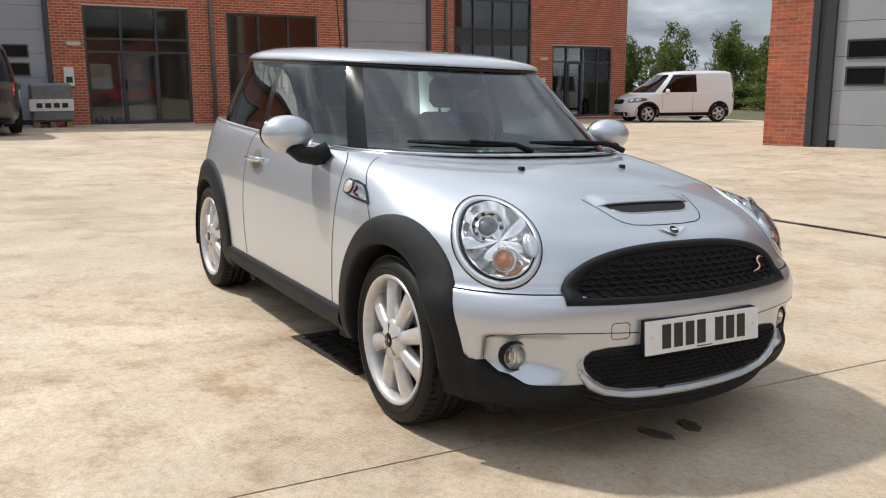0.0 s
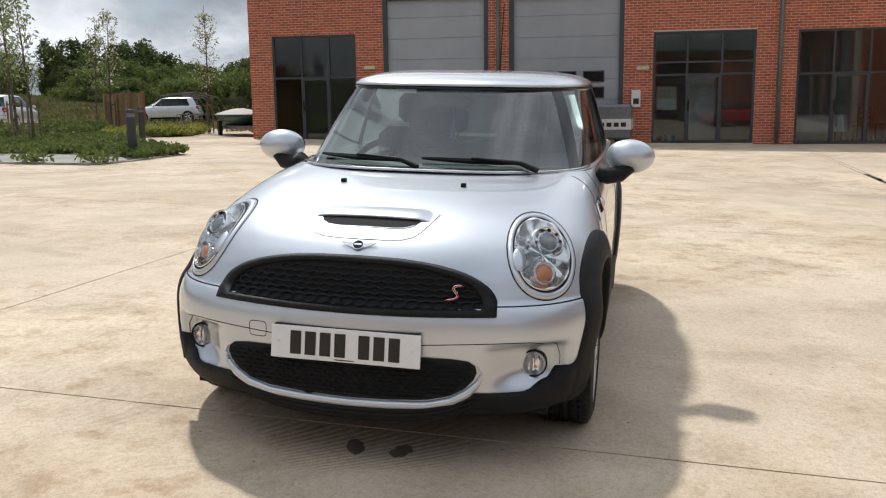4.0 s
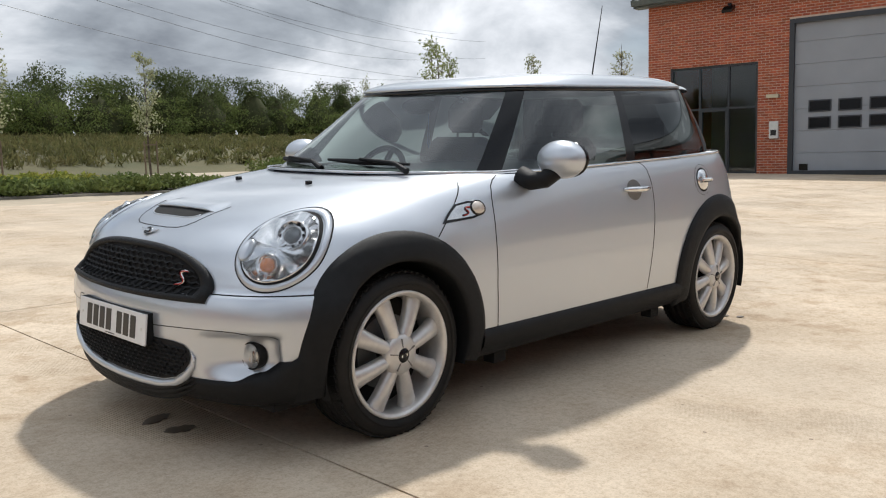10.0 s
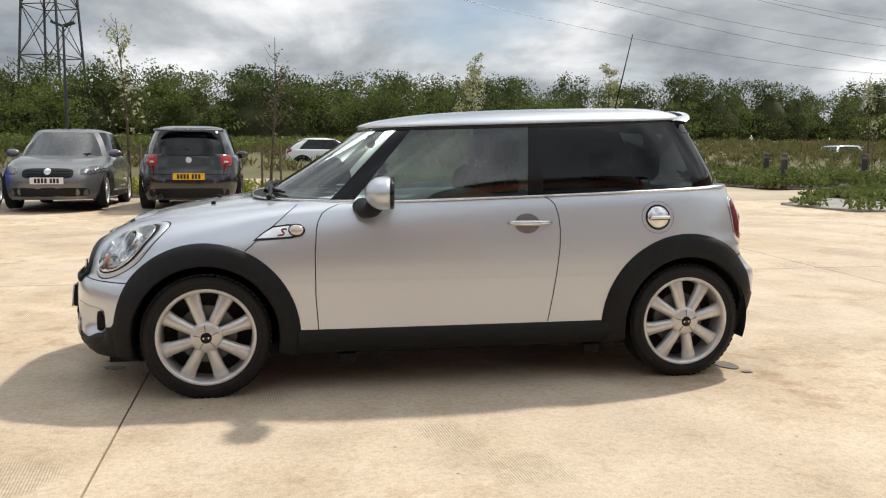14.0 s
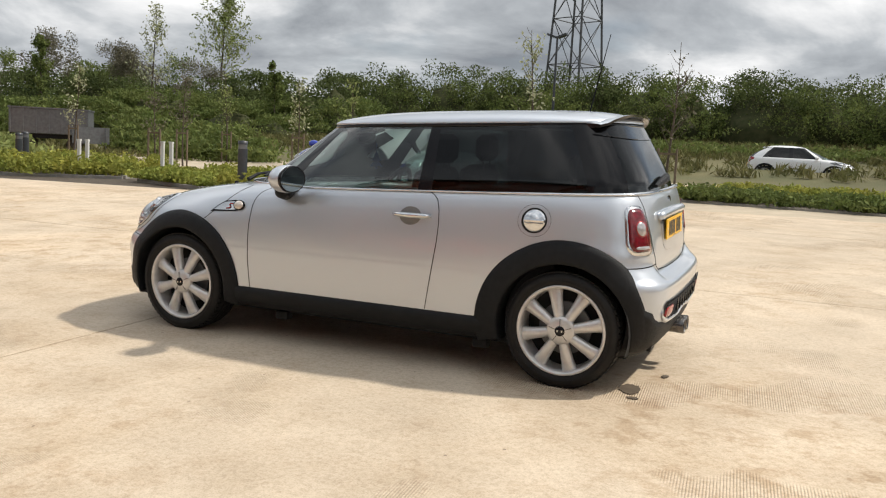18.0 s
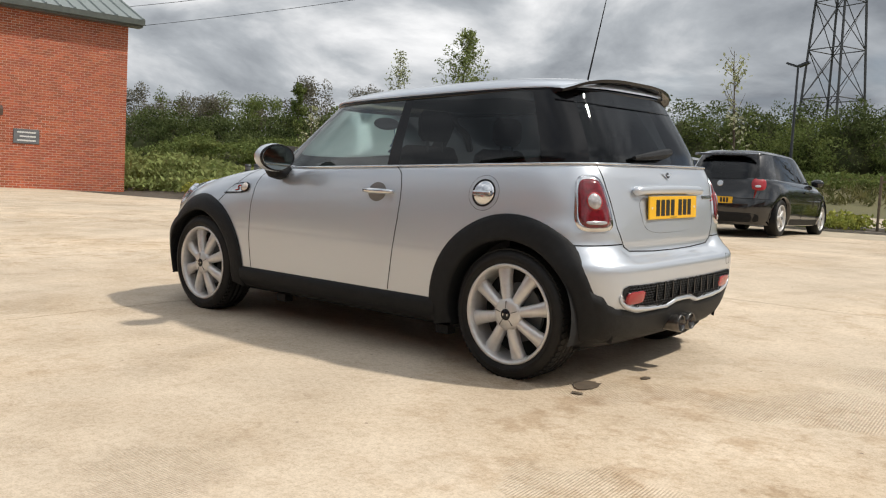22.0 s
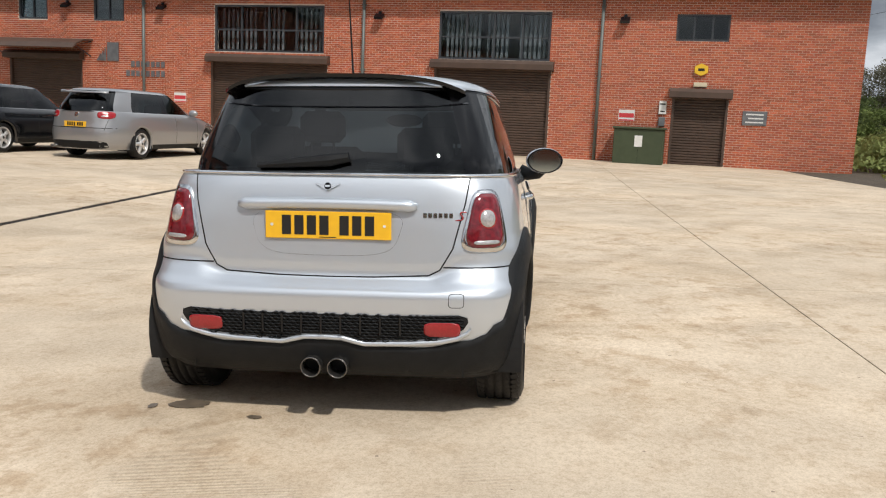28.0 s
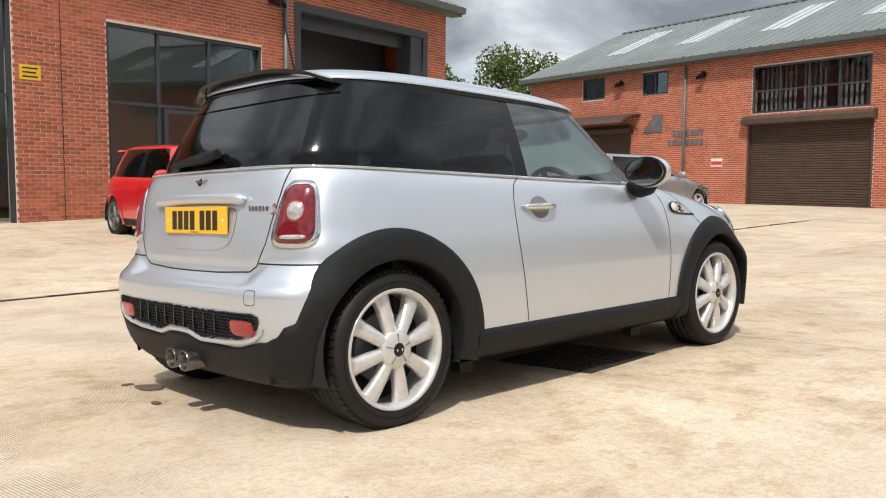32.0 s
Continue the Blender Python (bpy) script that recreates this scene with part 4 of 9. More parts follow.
class Skin:
    """A body surface on which details are laid."""

    def __init__(self, verts, faces):
        self.tree = BVHTree.FromPolygons([Vector(v) for v in verts], faces)

    def cast(self, o, d):
        p, n, _, _ = self.tree.ray_cast(Vector(o), Vector(d).normalized(), 6.0)
        if p is None:
            p, n, _, _ = self.tree.find_nearest(Vector(o))
        if n.dot(Vector(d)) > 0:
            n = -n
        return p, n

    def front(self, y, z):
        return self.cast((3.2, y, z), (-1, 0, 0))

    def rear(self, y, z):
        return self.cast((-3.2, y, z), (1, 0, 0))

    def side(self, x, z, s):
        return self.cast((x, 2.0 * s, z), (0, -s, 0))

    def top(self, x, y):
        return self.cast((x, y, 3.0), (0, 0, -1))

    def wrap(self, cx, phi, z):
        d = Vector((math.cos(phi), math.sin(phi), 0))
        return self.cast(Vector((cx, 0, z)) + d * 3, -d)


def patch(bm, grid, lift=0.004, skirt=0.012):
    """A raised panel over a surface: grid holds rows of (place, normal); its rim turns down into the surface."""
    rows = [[bm.verts.new(p + n * lift) for p, n in r] for r in grid]
    for a, b in zip(rows, rows[1:]):
        for k in range(len(a) - 1):
            bm.faces.new((a[k], a[k + 1], b[k + 1], b[k]))
    if skirt:
        edge = [(0, k) for k in range(len(grid[0]))] + [(i, -1) for i in range(1, len(grid))]
        edge += [(-1, k) for k in range(len(grid[0]) - 2, -1, -1)] + [(i, 0) for i in range(len(grid) - 2, 0, -1)]
        low = [bm.verts.new(grid[i][k][0] - grid[i][k][1] * skirt) for i, k in edge]
        up = [rows[i][k] for i, k in edge]
        m = len(edge)
        for k in range(m):
            try:
                bm.faces.new((up[k], up[(k + 1) % m], low[(k + 1) % m], low[k]))
            except ValueError:
                pass
    return bm


def disc_patch(bm, cast, rim, lift=0.003, dome=0.0, rings=6, skirt=0.01):
    """A raised plate with a free outline: rim holds 2D points round a middle, cast(u, v) gives the surface."""
    cu, cv = sum(p[0] for p in rim) / len(rim), sum(p[1] for p in rim) / len(rim)
    p, n = cast(cu, cv)
    mid = bm.verts.new(p + n * (lift + dome))
    last = None
    for r in range(1, rings + 1):
        k = r / rings
        cur = []
        for u, v in rim:
            p, n = cast(cu + (u - cu) * k, cv + (v - cv) * k)
            cur.append(bm.verts.new(p + n * (lift + dome * (1 - k * k))))
        m = len(cur)
        for i in range(m):
            if last is None:
                bm.faces.new((mid, cur[i], cur[(i + 1) % m]))
            else:
                bm.faces.new((last[i], cur[i], cur[(i + 1) % m], last[(i + 1) % m]))
        last = cur
    if skirt:
        low = []
        for u, v in rim:
            p, n = cast(u, v)
            low.append(bm.verts.new(p - n * skirt))
        for i in range(len(low)):
            bm.faces.new((last[i], low[i], low[(i + 1) % len(low)], last[(i + 1) % len(low)]))
    return bm


def ellipse(cu, cv, a, b, n=40, e=2.0, tilt=0.0):
    out = []
    for k in range(n):
        t = k * math.tau / n
        c, s = math.cos(t), math.sin(t)
        u, v = a * math.copysign(abs(c) ** (2 / e), c), b * math.copysign(abs(s) ** (2 / e), s)
        out.append((cu + u * math.cos(tilt) - v * math.sin(tilt), cv + u * math.sin(tilt) + v * math.cos(tilt)))
    return out


def ribbon(bm, path, width, lift=0.002, across=None):
    """A thin strip along (place, normal) points lying on a surface."""
    last = None
    for i, (p, n) in enumerate(path):
        a, b = path[max(0, i - 1)][0], path[min(len(path) - 1, i + 1)][0]
        s = (b - a).cross(n).normalized() * width / 2
        cur = (bm.verts.new(p + s + n * lift), bm.verts.new(p + n * (lift + width * 0.25)), bm.verts.new(p - s + n * lift))
        if last:
            bm.faces.new((last[0], last[1], cur[1], cur[0]))
            bm.faces.new((last[1], last[2], cur[2], cur[1]))
        last = cur
    return bm


def spokes_mesh(bm, kind, r_rim, face, only=0):
    """Spokes of an alloy wheel about the y axis; face is the outer plane."""
    if kind == "eight":
        for k in (only,):
            a = k * math.tau / 8 + 0.2
            pts = []
            for t in (0, 0.15, 0.4, 0.7, 0.92, 1.04):
                r = 0.062 + (r_rim - 0.062) * t
                w = 0.0245 + 0.011 * t + 0.004 * (t > 0.9)
                pts.append((r, w, face - 0.004 - 0.020 * t * t))
            rows = []
            for r, w, h in pts:
                row = []
                for s, dz in ((-0.92, -0.036), (-1.0, -0.014), (-0.80, -0.003), (-0.42, 0.004), (0, 0.0065), (0.42, 0.004), (0.80, -0.003), (1.0, -0.014), (0.92, -0.036)):
                    v = Vector((r, h + dz, s * w))
                    row.append(bm.verts.new(Matrix.Rotation(a, 3, "Y") @ v))
                rows.append(row)
            for p, q in zip(rows, rows[1:]):
                for j in range(8):
                    bm.faces.new((p[j], p[j + 1], q[j + 1], q[j]))
    else:
        n = 5
        for k in (only,):
            for off in ((-0.13, 0.13) if kind == "twin" else (0,)):
                a = k * math.tau / n + off
                rows = []
                for t in (0, 0.5, 1.03):
                    r = 0.05 + (r_rim - 0.05) * t
                    w = (0.016 if kind == "twin" else 0.042) * (1 - 0.25 * t)
                    rows.append([bm.verts.new(Matrix.Rotation(a, 3, "Y") @ Vector((r, face - 0.005 - 0.015 * t + dz, s * w))) for s, dz in ((-1, -0.03), (-1, 0), (1, 0), (1, -0.03))])
                for p, q in zip(rows, rows[1:]):
                    for j in range(3):
                        bm.faces.new((p[j], p[j + 1], q[j + 1], q[j]))
    return bm


def wheel(parent, kind="eight", r=0.308, width=0.205, rim=0.229, mats=None, detail=True, label=""):
    """A road wheel about the y axis, its outer face at +y; parts: tyre, rim, spokes, hub cap, brake disc."""
    mats = mats or (M["rubber"], M["alloy"])
    hub = new("wheel")
    hub.parent = parent
    hub.empty_display_size = 0.1
    if label:
        hub["label"] = label
    w = width / 2
    bm = bmesh.new()
    prof = [(rim - 0.004, w - 0.022), (rim + 0.010, w - 0.006), (rim + 0.035, w + 0.003), (r - 0.035, w + 0.001), (r - 0.016, w - 0.006), *(((r - 0.009, w - 0.018), (r - 0.0075, w - 0.026)) if detail else ((r - 0.004, w - 0.022),))]
    if detail:
        for g in (0.055, 0.018, -0.018, -0.055):
            prof += [(r, g + 0.006), (r - 0.007, g + 0.004), (r - 0.007, g - 0.004), (r, g - 0.006)]
    prof += [(r - (0.0075 if detail else 0.004), -w + 0.022), (r - 0.014, -w + 0.008), (r - 0.06, -w), (rim - 0.004, -w + 0.022)]
    lathe(bm, prof, 72 if detail else 36)
    tyre = part("tyre", bm, mats[0], hub, smooth=True)
    if detail:
        # tread blocks: cross grooves cut as proud lugs on both shoulders
        bm = bmesh.new()
        for k in range(60):
            a = k * math.tau / 60
            for s in (-1, 1):
                mm = Matrix.Rotation(-a, 4, "Y") @ Matrix.Translation((0, s * (w - 0.030), r - 0.0058)) @ Matrix.Rotation(s * 0.35, 4, "Z") @ Matrix.Rotation(s * -0.16, 4, "X")
                box(bm, -0.0125, 0.0125, -0.017, 0.012, -0.006, 0.0055, m=mm)
            for g in (0.0365, 0.0, -0.0365):
                mm = Matrix.Rotation(-a - 0.03 * g / 0.036, 4, "Y") @ Matrix.Translation((0, g, r)) @ Matrix.Rotation(0.6, 4, "Z")
                box(bm, -0.0015, 0.0015, -0.011, 0.011, -0.002, 0.0012, m=mm)
        part("tread_block", bm, mats[0], tyre)["kind"] = "stuff"
        bm = bmesh.new()
        for rr in (rim + 0.030, r - 0.045):
            lathe(bm, [(rr - 0.0015, w + 0.0015), (rr, w + 0.0045), (rr + 0.0015, w + 0.0015)], 72)
        part("sidewall_rib", bm, mats[0], tyre, smooth=True)
    bm = bmesh.new()
    lathe(bm, [(rim - 0.03, -w + 0.01), (rim - 0.018, -0.01), (rim - 0.016, w - 0.045), (rim - 0.012, w - 0.014), (rim - 0.004, w - 0.004), (rim + 0.006, w - 0.002), (rim + 0.008, w - 0.010)], 72 if detail else 36)
    part("rim", bm, mats[1], hub, smooth=True)
    for k in range(8 if kind == "eight" else 5):
        part("spoke", spokes_mesh(bmesh.new(), kind, rim - 0.014, w - 0.008, k), mats[1], hub, smooth=True)
    bm = bmesh.new()
    lathe(bm, [(0.0005, w + 0.006), (0.022, w + 0.005), (0.058, w + 0.000), (0.0715, w - 0.007), (0.076, w - 0.012), (0.077, w - 0.03)], 36)
    cap = part("hub_cap", bm, mats[1], hub, smooth=True)
    bm = bmesh.new()
    lathe(bm, [(0.0005, w + 0.0095), (0.023, w + 0.0085), (0.027, w + 0.0045)], 28)
    part("centre_badge", bm, M["gloss_black"], cap, "black centre badge", smooth=True)
    if detail:
        for k in range(5):
            mm = Matrix.Rotation(k * math.tau / 5, 4, "Y")
            part("cap_groove", boxm(-0.002, 0.002, w - 0.004, w + 0.0045, 0.028, 0.062, m=mm), M["trim_and_shade_grey"], cap)
        for x in (-0.012, -0.004, 0.004, 0.012):
            part("badge_bar", boxm(x - 0.0025, x + 0.0025, w + 0.007, w + 0.0092, -0.005, 0.005), M["chrome"], cap)
    bm = bmesh.new()
    lathe(bm, [(0.05, 0.012), (0.14, 0.012), (0.14, -0.008), (0.05, -0.008)], 40, close=True)
    part("brake_disc", bm, M["galv"], hub)
    bm = bmesh.new()
    lathe(bm, [(0.0005, -0.02), (rim - 0.02, -0.022)], 40)
    part("wheel_back", bm, M["dark"], hub)
    return hub


def plate(parent, m, fill, width=0.52, height=0.111, label=""):
    """A registration plate with plain bars in place of its characters."""
    bm = boxm(-width / 2, width / 2, -height / 2, height / 2, -0.004, 0.004)
    pl = part("number_plate", bm, fill, parent, label, bevel=0.002)
    pl.matrix_local = m
    xs = [-0.385, -0.285, -0.185, -0.085, 0.075, 0.175, 0.275]
    for k, x in enumerate(xs):
        cx = (x + 0.055) * width
        bm = boxm(cx - 0.019 * width / 0.52, cx + 0.019 * width / 0.52, -height * 0.355, height * 0.355, 0.004, 0.0055)
        part("character_bar", bm, M["ink"], pl)
    if width > 0.5:
        for x in (-0.447, 0.447):
            bm = bmesh.new()
            prism(bm, ellipse(x * width, 0, 0.006, 0.006, 14), "z", 0.003, 0.0058)
            part("plate_screw", bm, M["white"], pl)
        part("maker_bar", boxm(-0.035, 0.035, -height * 0.45, -height * 0.42, 0.004, 0.0048), M["ink"], pl)
    return pl

# ---- the silver hatchback ----
hero = thing("hatchback_car", "silver three-door hatchback with black arches, bonnet scoop and roof spoiler", "car", LEVEL)
X0, NQ = -0.45, 44


def body_bend(x, y, z):
    low = 1 - smooth01(0.90, 1.0, z)
    y *= 1 + 0.066 * smooth01(1.45, 1.72, x) * (1 - smooth01(0.47, 0.66, z)) + (0.034 * smooth01(0.85, 1.30, x) + 0.018 * smooth01(1.25, 1.60, x)) * smooth01(0.90, 0.74, z)
    x -= (0.155 * smooth01(0.7, 1.7, x) - 0.030 * smooth01(-0.9, -1.5, x)) * (y / 0.8) ** 2 * low
    return Vector((x, y, z + max(0.0, 0.55 - x) * 0.036 * smooth01(0.62, 0.93, z)))


lower_rows = rows_smooth([
    (0.170, 1.815, -1.600, 0.700, 6.60, 8.60), (0.200, 1.885, -1.650, 0.765, 6.60, 8.60), (0.260, 1.915, -1.690, 0.795, 6.60, 8.60),
    (0.340, 1.925, -1.715, 0.805, 6.60, 8.60), (0.430, 1.930, -1.735, 0.810, 6.60, 8.60), (0.510, 1.925, -1.740, 0.812, 6.60, 8.60),
    (0.556, 1.905, -1.730, 0.812, 6.60, 8.60), (0.575, 1.878, -1.690, 0.811, 6.60, 8.60), (0.600, 1.866, -1.655, 0.810, 6.60, 8.60),
    (0.660, 1.842, -1.648, 0.806, 6.16, 8.31), (0.720, 1.797, -1.640, 0.799, 5.73, 8.02), (0.770, 1.728, -1.632, 0.790, 5.36, 7.78),
    (0.815, 1.630, -1.622, 0.780, 5.04, 7.56), (0.855, 1.490, -1.612, 0.769, 4.75, 7.36), (0.888, 1.315, -1.602, 0.758, 4.51, 7.20),
    (0.912, 1.150, -1.592, 0.747, 4.33, 7.09), (0.930, 1.010, -1.582, 0.735, 4.20, 7.00), (0.940, 0.930, -1.575, 0.722, 4.20, 7.00)], 6)


def body_shape(x, y, z):
    """The lower body: bumper ends lifted at the tail, and a scoop sunk round each fog lamp."""
    z += 0.042 * smooth01(0.42, 0.56, abs(y)) * smooth01(-1.15, -1.40, x) * smooth01(0.548, 0.60, z) * smooth01(0.76, 0.63, z)
    p = body_bend(x, y, z)
    a = abs(p.y)
    if p.x > 1.3 and 0.26 < p.z < 0.46:
        p.x -= 0.066 * smooth01(0.447, 0.424, p.z) * smooth01(0.262, 0.345, p.z) * smooth01(0.45, 0.575, a) * smooth01(0.725, 0.685, a)
    return p


lv, lf = shell(lower_rows, X0, 110, body_shape)
skin = Skin(lv, lf)
FRX, RRX, HUB_Z = 1.2335, -1.2335, 0.302


def clear_of_wheels(i, c):
    if c[2] < (0.275 if abs(c[0]) < 0.8 else 0.232):
        return False
    for xw in (FRX, RRX):
        if (c[0] - xw) ** 2 + (c[2] - HUB_Z) ** 2 < 0.385 ** 2 and abs(c[1]) > 0.45:
            return False
    return True


body = raw("body", *pick(lv, lf, clear_of_wheels), M["silver"], hero, "silver metallic body shell", smooth=True)

# roof and glasshouse
cabin_rows = rows_smooth([
    (0.925, 0.985, -1.580, 0.728, 3.4, 4.6), (1.000, 0.868, -1.548, 0.712, 3.3, 4.6), (1.100, 0.712, -1.496, 0.684, 3.3, 4.5),
    (1.200, 0.556, -1.440, 0.652, 3.3, 4.4), (1.262, 0.460, -1.405, 0.630, 3.3, 4.3), (1.290, 0.416, -1.390, 0.618, 3.3, 4.3)], 5)
cv, cf = shell(cabin_rows, X0, NQ, body_bend, cap=False)
NR = NQ * 4
q_ws, q_ap = 18, 21
p_q, p_c = 23, 29


def band(a, b, rows=None):
    """Faces of the glasshouse from column a to b (left side counted from the nose), mirrored for the right."""
    def keep(i, c):
        k = i % NR
        k = min(k, NR - 1 - k)
        return a <= k < b
    return keep


def one_side(a, b, s):
    return lambda i, c: band(a, b)(i, c) and c[1] * s > 0


glass_parts = [("windscreen", lambda i, c: band(0, q_ws)(i, c), "windscreen", "clear curved windscreen"),
               ("rear_window", lambda i, c: band(NQ + p_c, 2 * NQ)(i, c), "privacy", "dark tinted rear window")]
for nm, keep, mt, lb in glass_parts:
    ob = raw(nm, *pick(cv, cf, keep), M[mt], hero, lb, smooth=True)
    ob.visible_shadow = False
for s in (1, -1):
    raw("a_pillar", *pick(cv, cf, one_side(q_ws, q_ap, s)), M["pillar_black"], hero, "black windscreen pillar", smooth=True)
    ob = raw("door_window", *pick(cv, cf, one_side(q_ap, NQ - 2, s)), M["side_glass"], hero, "green tinted door window", smooth=True)
    ob.visible_shadow = False
    raw("b_pillar", *pick(cv, cf, one_side(NQ - 2, NQ, s)), M["gloss_black"], hero, smooth=True)
    ob = raw("quarter_window", *pick(cv, cf, one_side(NQ, NQ + p_q, s)), M["privacy"], hero, "dark tinted rear side window", smooth=True)
    ob.visible_shadow = False
    raw("c_pillar", *pick(cv, cf, one_side(NQ + p_q, NQ + p_c, s)), M["pillar_black"], hero, "black wrapped rear pillar", smooth=True)

# black gutter band, then the roof
gut = rows_smooth([(1.284, 0.428, -1.392, 0.624, 3.2, 3.7), (1.292, 0.430, -1.395, 0.629, 3.2, 3.7), (1.306, 0.410, -1.386, 0.622, 3.2, 3.7)], 2)
raw("roof_gutter", *shell(gut, X0, NQ, body_bend, cap=False), M["gloss_black"], hero, smooth=True)
roof_rows = rows_smooth([
    (1.302, 0.428, -1.400, 0.628, 3.2, 3.7), (1.312, 0.428, -1.398, 0.626, 3.2, 3.7), (1.330, 0.392, -1.380, 0.608, 3.1, 3.6), (1.348, 0.300, -1.340, 0.572, 3.0, 3.4),
    (1.364, 0.160, -1.270, 0.515, 2.9, 3.2), (1.375, -0.010, -1.160, 0.42, 2.8, 3.0), (1.381, -0.200, -0.98, 0.29, 2.5, 2.6), (1.383, -0.390, -0.60, 0.08, 2.2, 2.2)], 3)
rv, rf = shell(roof_rows, X0, NQ, body_bend)
raw("roof", rv, rf, M["silver_roof"], hero, "silver painted roof", smooth=True)
roof_skin = Skin(rv, rf)
cab_skin = Skin(cv, cf)

# chrome waistline
bm = bmesh.new()
line = [body_bend(x, y, 0.934) for x, y in ring(X0, 0.955, -1.590, 0.742, 3.9, 6.6, NQ)]
tube(bm, line, 0.0055, 6, closed=True)
part("waist_trim", bm, M["chrome"], hero, "bright chrome waistline strip", smooth=True)


# wheel arches
def arch(xw, s, front):
    rows = []
    n = 44
    for k in range(n + 1):
        a = radians(-14 + 208 * k / n)
        c, sn = math.cos(a), math.sin(a)
        if front:
            r1 = 0.452 - 0.018 * smooth01(0.75, 1.0, c) - 0.004 * smooth01(0.4, 1.0, -c)
        else:
            r1 = 0.468 + 0.008 * smooth01(0.4, 1.0, c) - 0.035 * smooth01(0.6, 1.0, -c)
        row = []
        base = None
        for t, lift in ((1.0, 0.000), (0.97, 0.010), (0.75, 0.018), (0.45, 0.022), (0.15, 0.024), (0.03, 0.020), (0.0, 0.008)):
            r = 0.345 + (r1 - 0.345) * t
            x, z = xw + r * c, HUB_Z + r * sn
            p, nn = skin.side(x, max(z, 0.205), s)
            y = abs(p.y)
            if base is None or t > 0.5:
                base = max(y, 0.70)
            give = 0.12 * smooth01(0.45, 1.0, c if front else -c)
            row.append(Vector((x, s * (max(y, base - 0.02 - give) + lift * (1 - 3 * give)), max(z, 0.19))))
        last = row[-1]
        row.append(Vector((last.x, s * (abs(last.y) - 0.05), last.z)))
        row.append(Vector((last.x, s * 0.50, last.z)))
        rows.append(row)
    bm = bmesh.new()
    vs = [[bm.verts.new(v) for v in r] for r in rows]
    for a, b in zip(vs, vs[1:]):
        for k in range(len(a) - 1):
            bm.faces.new((a[k], a[k + 1], b[k + 1], b[k]))
    return part("wheel_arch", bm, M["plastic"], hero, "matt black plastic wheel arch", smooth=True)


for s in (1, -1):
    for xw, fr in ((FRX, True), (RRX, False)):
        arch(xw, s, fr)
        bm = bmesh.new()
        lathe(bm, [(0.352, 0.80), (0.360, 0.45), (0.0005, 0.44)] if s > 0 else [(0.352, -0.80), (0.360, -0.45), (0.0005, -0.44)], 40, Matrix.Translation((xw, 0, HUB_Z + 0.01)))
        geom = [v for v in bm.verts if v.co.z < 0.17]
        bmesh.ops.delete(bm, geom=geom, context="VERTS")
        part("arch_liner", bm, M["dark"], hero)

# sills
for s in (1, -1):
    grid = []
    for x in span(0.80, -0.80, 30):
        col = []
        for z, out in ((0.325, 0.0), (0.318, 0.012), (0.295, 0.022), (0.26, 0.022), (0.225, 0.008), (0.200, -0.02), (0.175, -0.14)):
            p, n = skin.side(x, max(z, 0.22), s)
            col.append((Vector((x, p.y + s * out, z)), Vector((0, s, 0))))
        grid.append(col)
    part("sill", patch(bmesh.new(), grid, 0.0, 0.0), M["plastic"], hero, "matt black sill", smooth=True)

# underside
part("underbody", boxm(-1.55, 1.70, -0.66, 0.66, 0.165, 0.24), M["dark"], hero)
for x in (0.55, -0.75):
    for s in (1, -1):
        part("jacking_pad", boxm(x - 0.04, x + 0.04, s * 0.66 - 0.03, s * 0.66 + 0.03, 0.125, 0.17), M["plastic"], hero)


def wrap_band(cx, a0, a1, lo, hi, na=60, nz=5, lift=0.006):
    """A wrapped panel between two height curves of the angle round cx."""
    grid = []
    for k in range(na + 1):
        a = a0 + (a1 - a0) * k / na
        z0, z1 = lo(a), hi(a)
        grid.append([skin.wrap(cx, a, z0 + (z1 - z0) * j / nz) for j in range(nz + 1)])
    return patch(bmesh.new(), grid, lift)


# black lower edge of the front bumper, rising at the corners
def nose_edge(a):
    a = abs(a)
    return 0.208 + 0.070 * smooth01(0.30, 0.42, a) + 0.030 * smooth01(0.57, 0.66, a) + 0.045 * smooth01(0.66, 0.74, a) + 0.06 * smooth01(0.76, 0.82, a)


def tail_edge(a):
    a = abs(a - math.pi)
    return 0.330 + 0.034 * smooth01(0.40, 0.56, a) + 0.022 * smooth01(0.56, 0.61, a) + 0.045 * smooth01(0.61, 0.65, a) + 0.045 * smooth01(0.65, 0.74, a) + 0.026 * smooth01(0.16, 0.09, a)


part("front_valance", wrap_band(0.9, radians(-47), radians(47), lambda a: 0.175, nose_edge, 110), M["plastic"], hero, "matt black bumper underside", smooth=True)
part("rear_valance", wrap_band(-0.75, radians(180 - 43), radians(180 + 43), lambda a: 0.19, tail_edge, 110), M["plastic"], hero, "matt black rear diffuser", smooth=True)


# shut lines
def seam(pts, width=0.005, parent=None, name="shut_line"):
    bm = bmesh.new()
    ribbon(bm, pts, width, 0.0006)
    return part(name, bm, M["dark"], parent or body)


def seam_path(pts, n=6):
    out = []
    for a, b in zip(pts, pts[1:]):
        for k in range(n):
            out.append(tuple(p + (q - p) * k / n for p, q in zip(a, b)))
    return out + [pts[-1]]


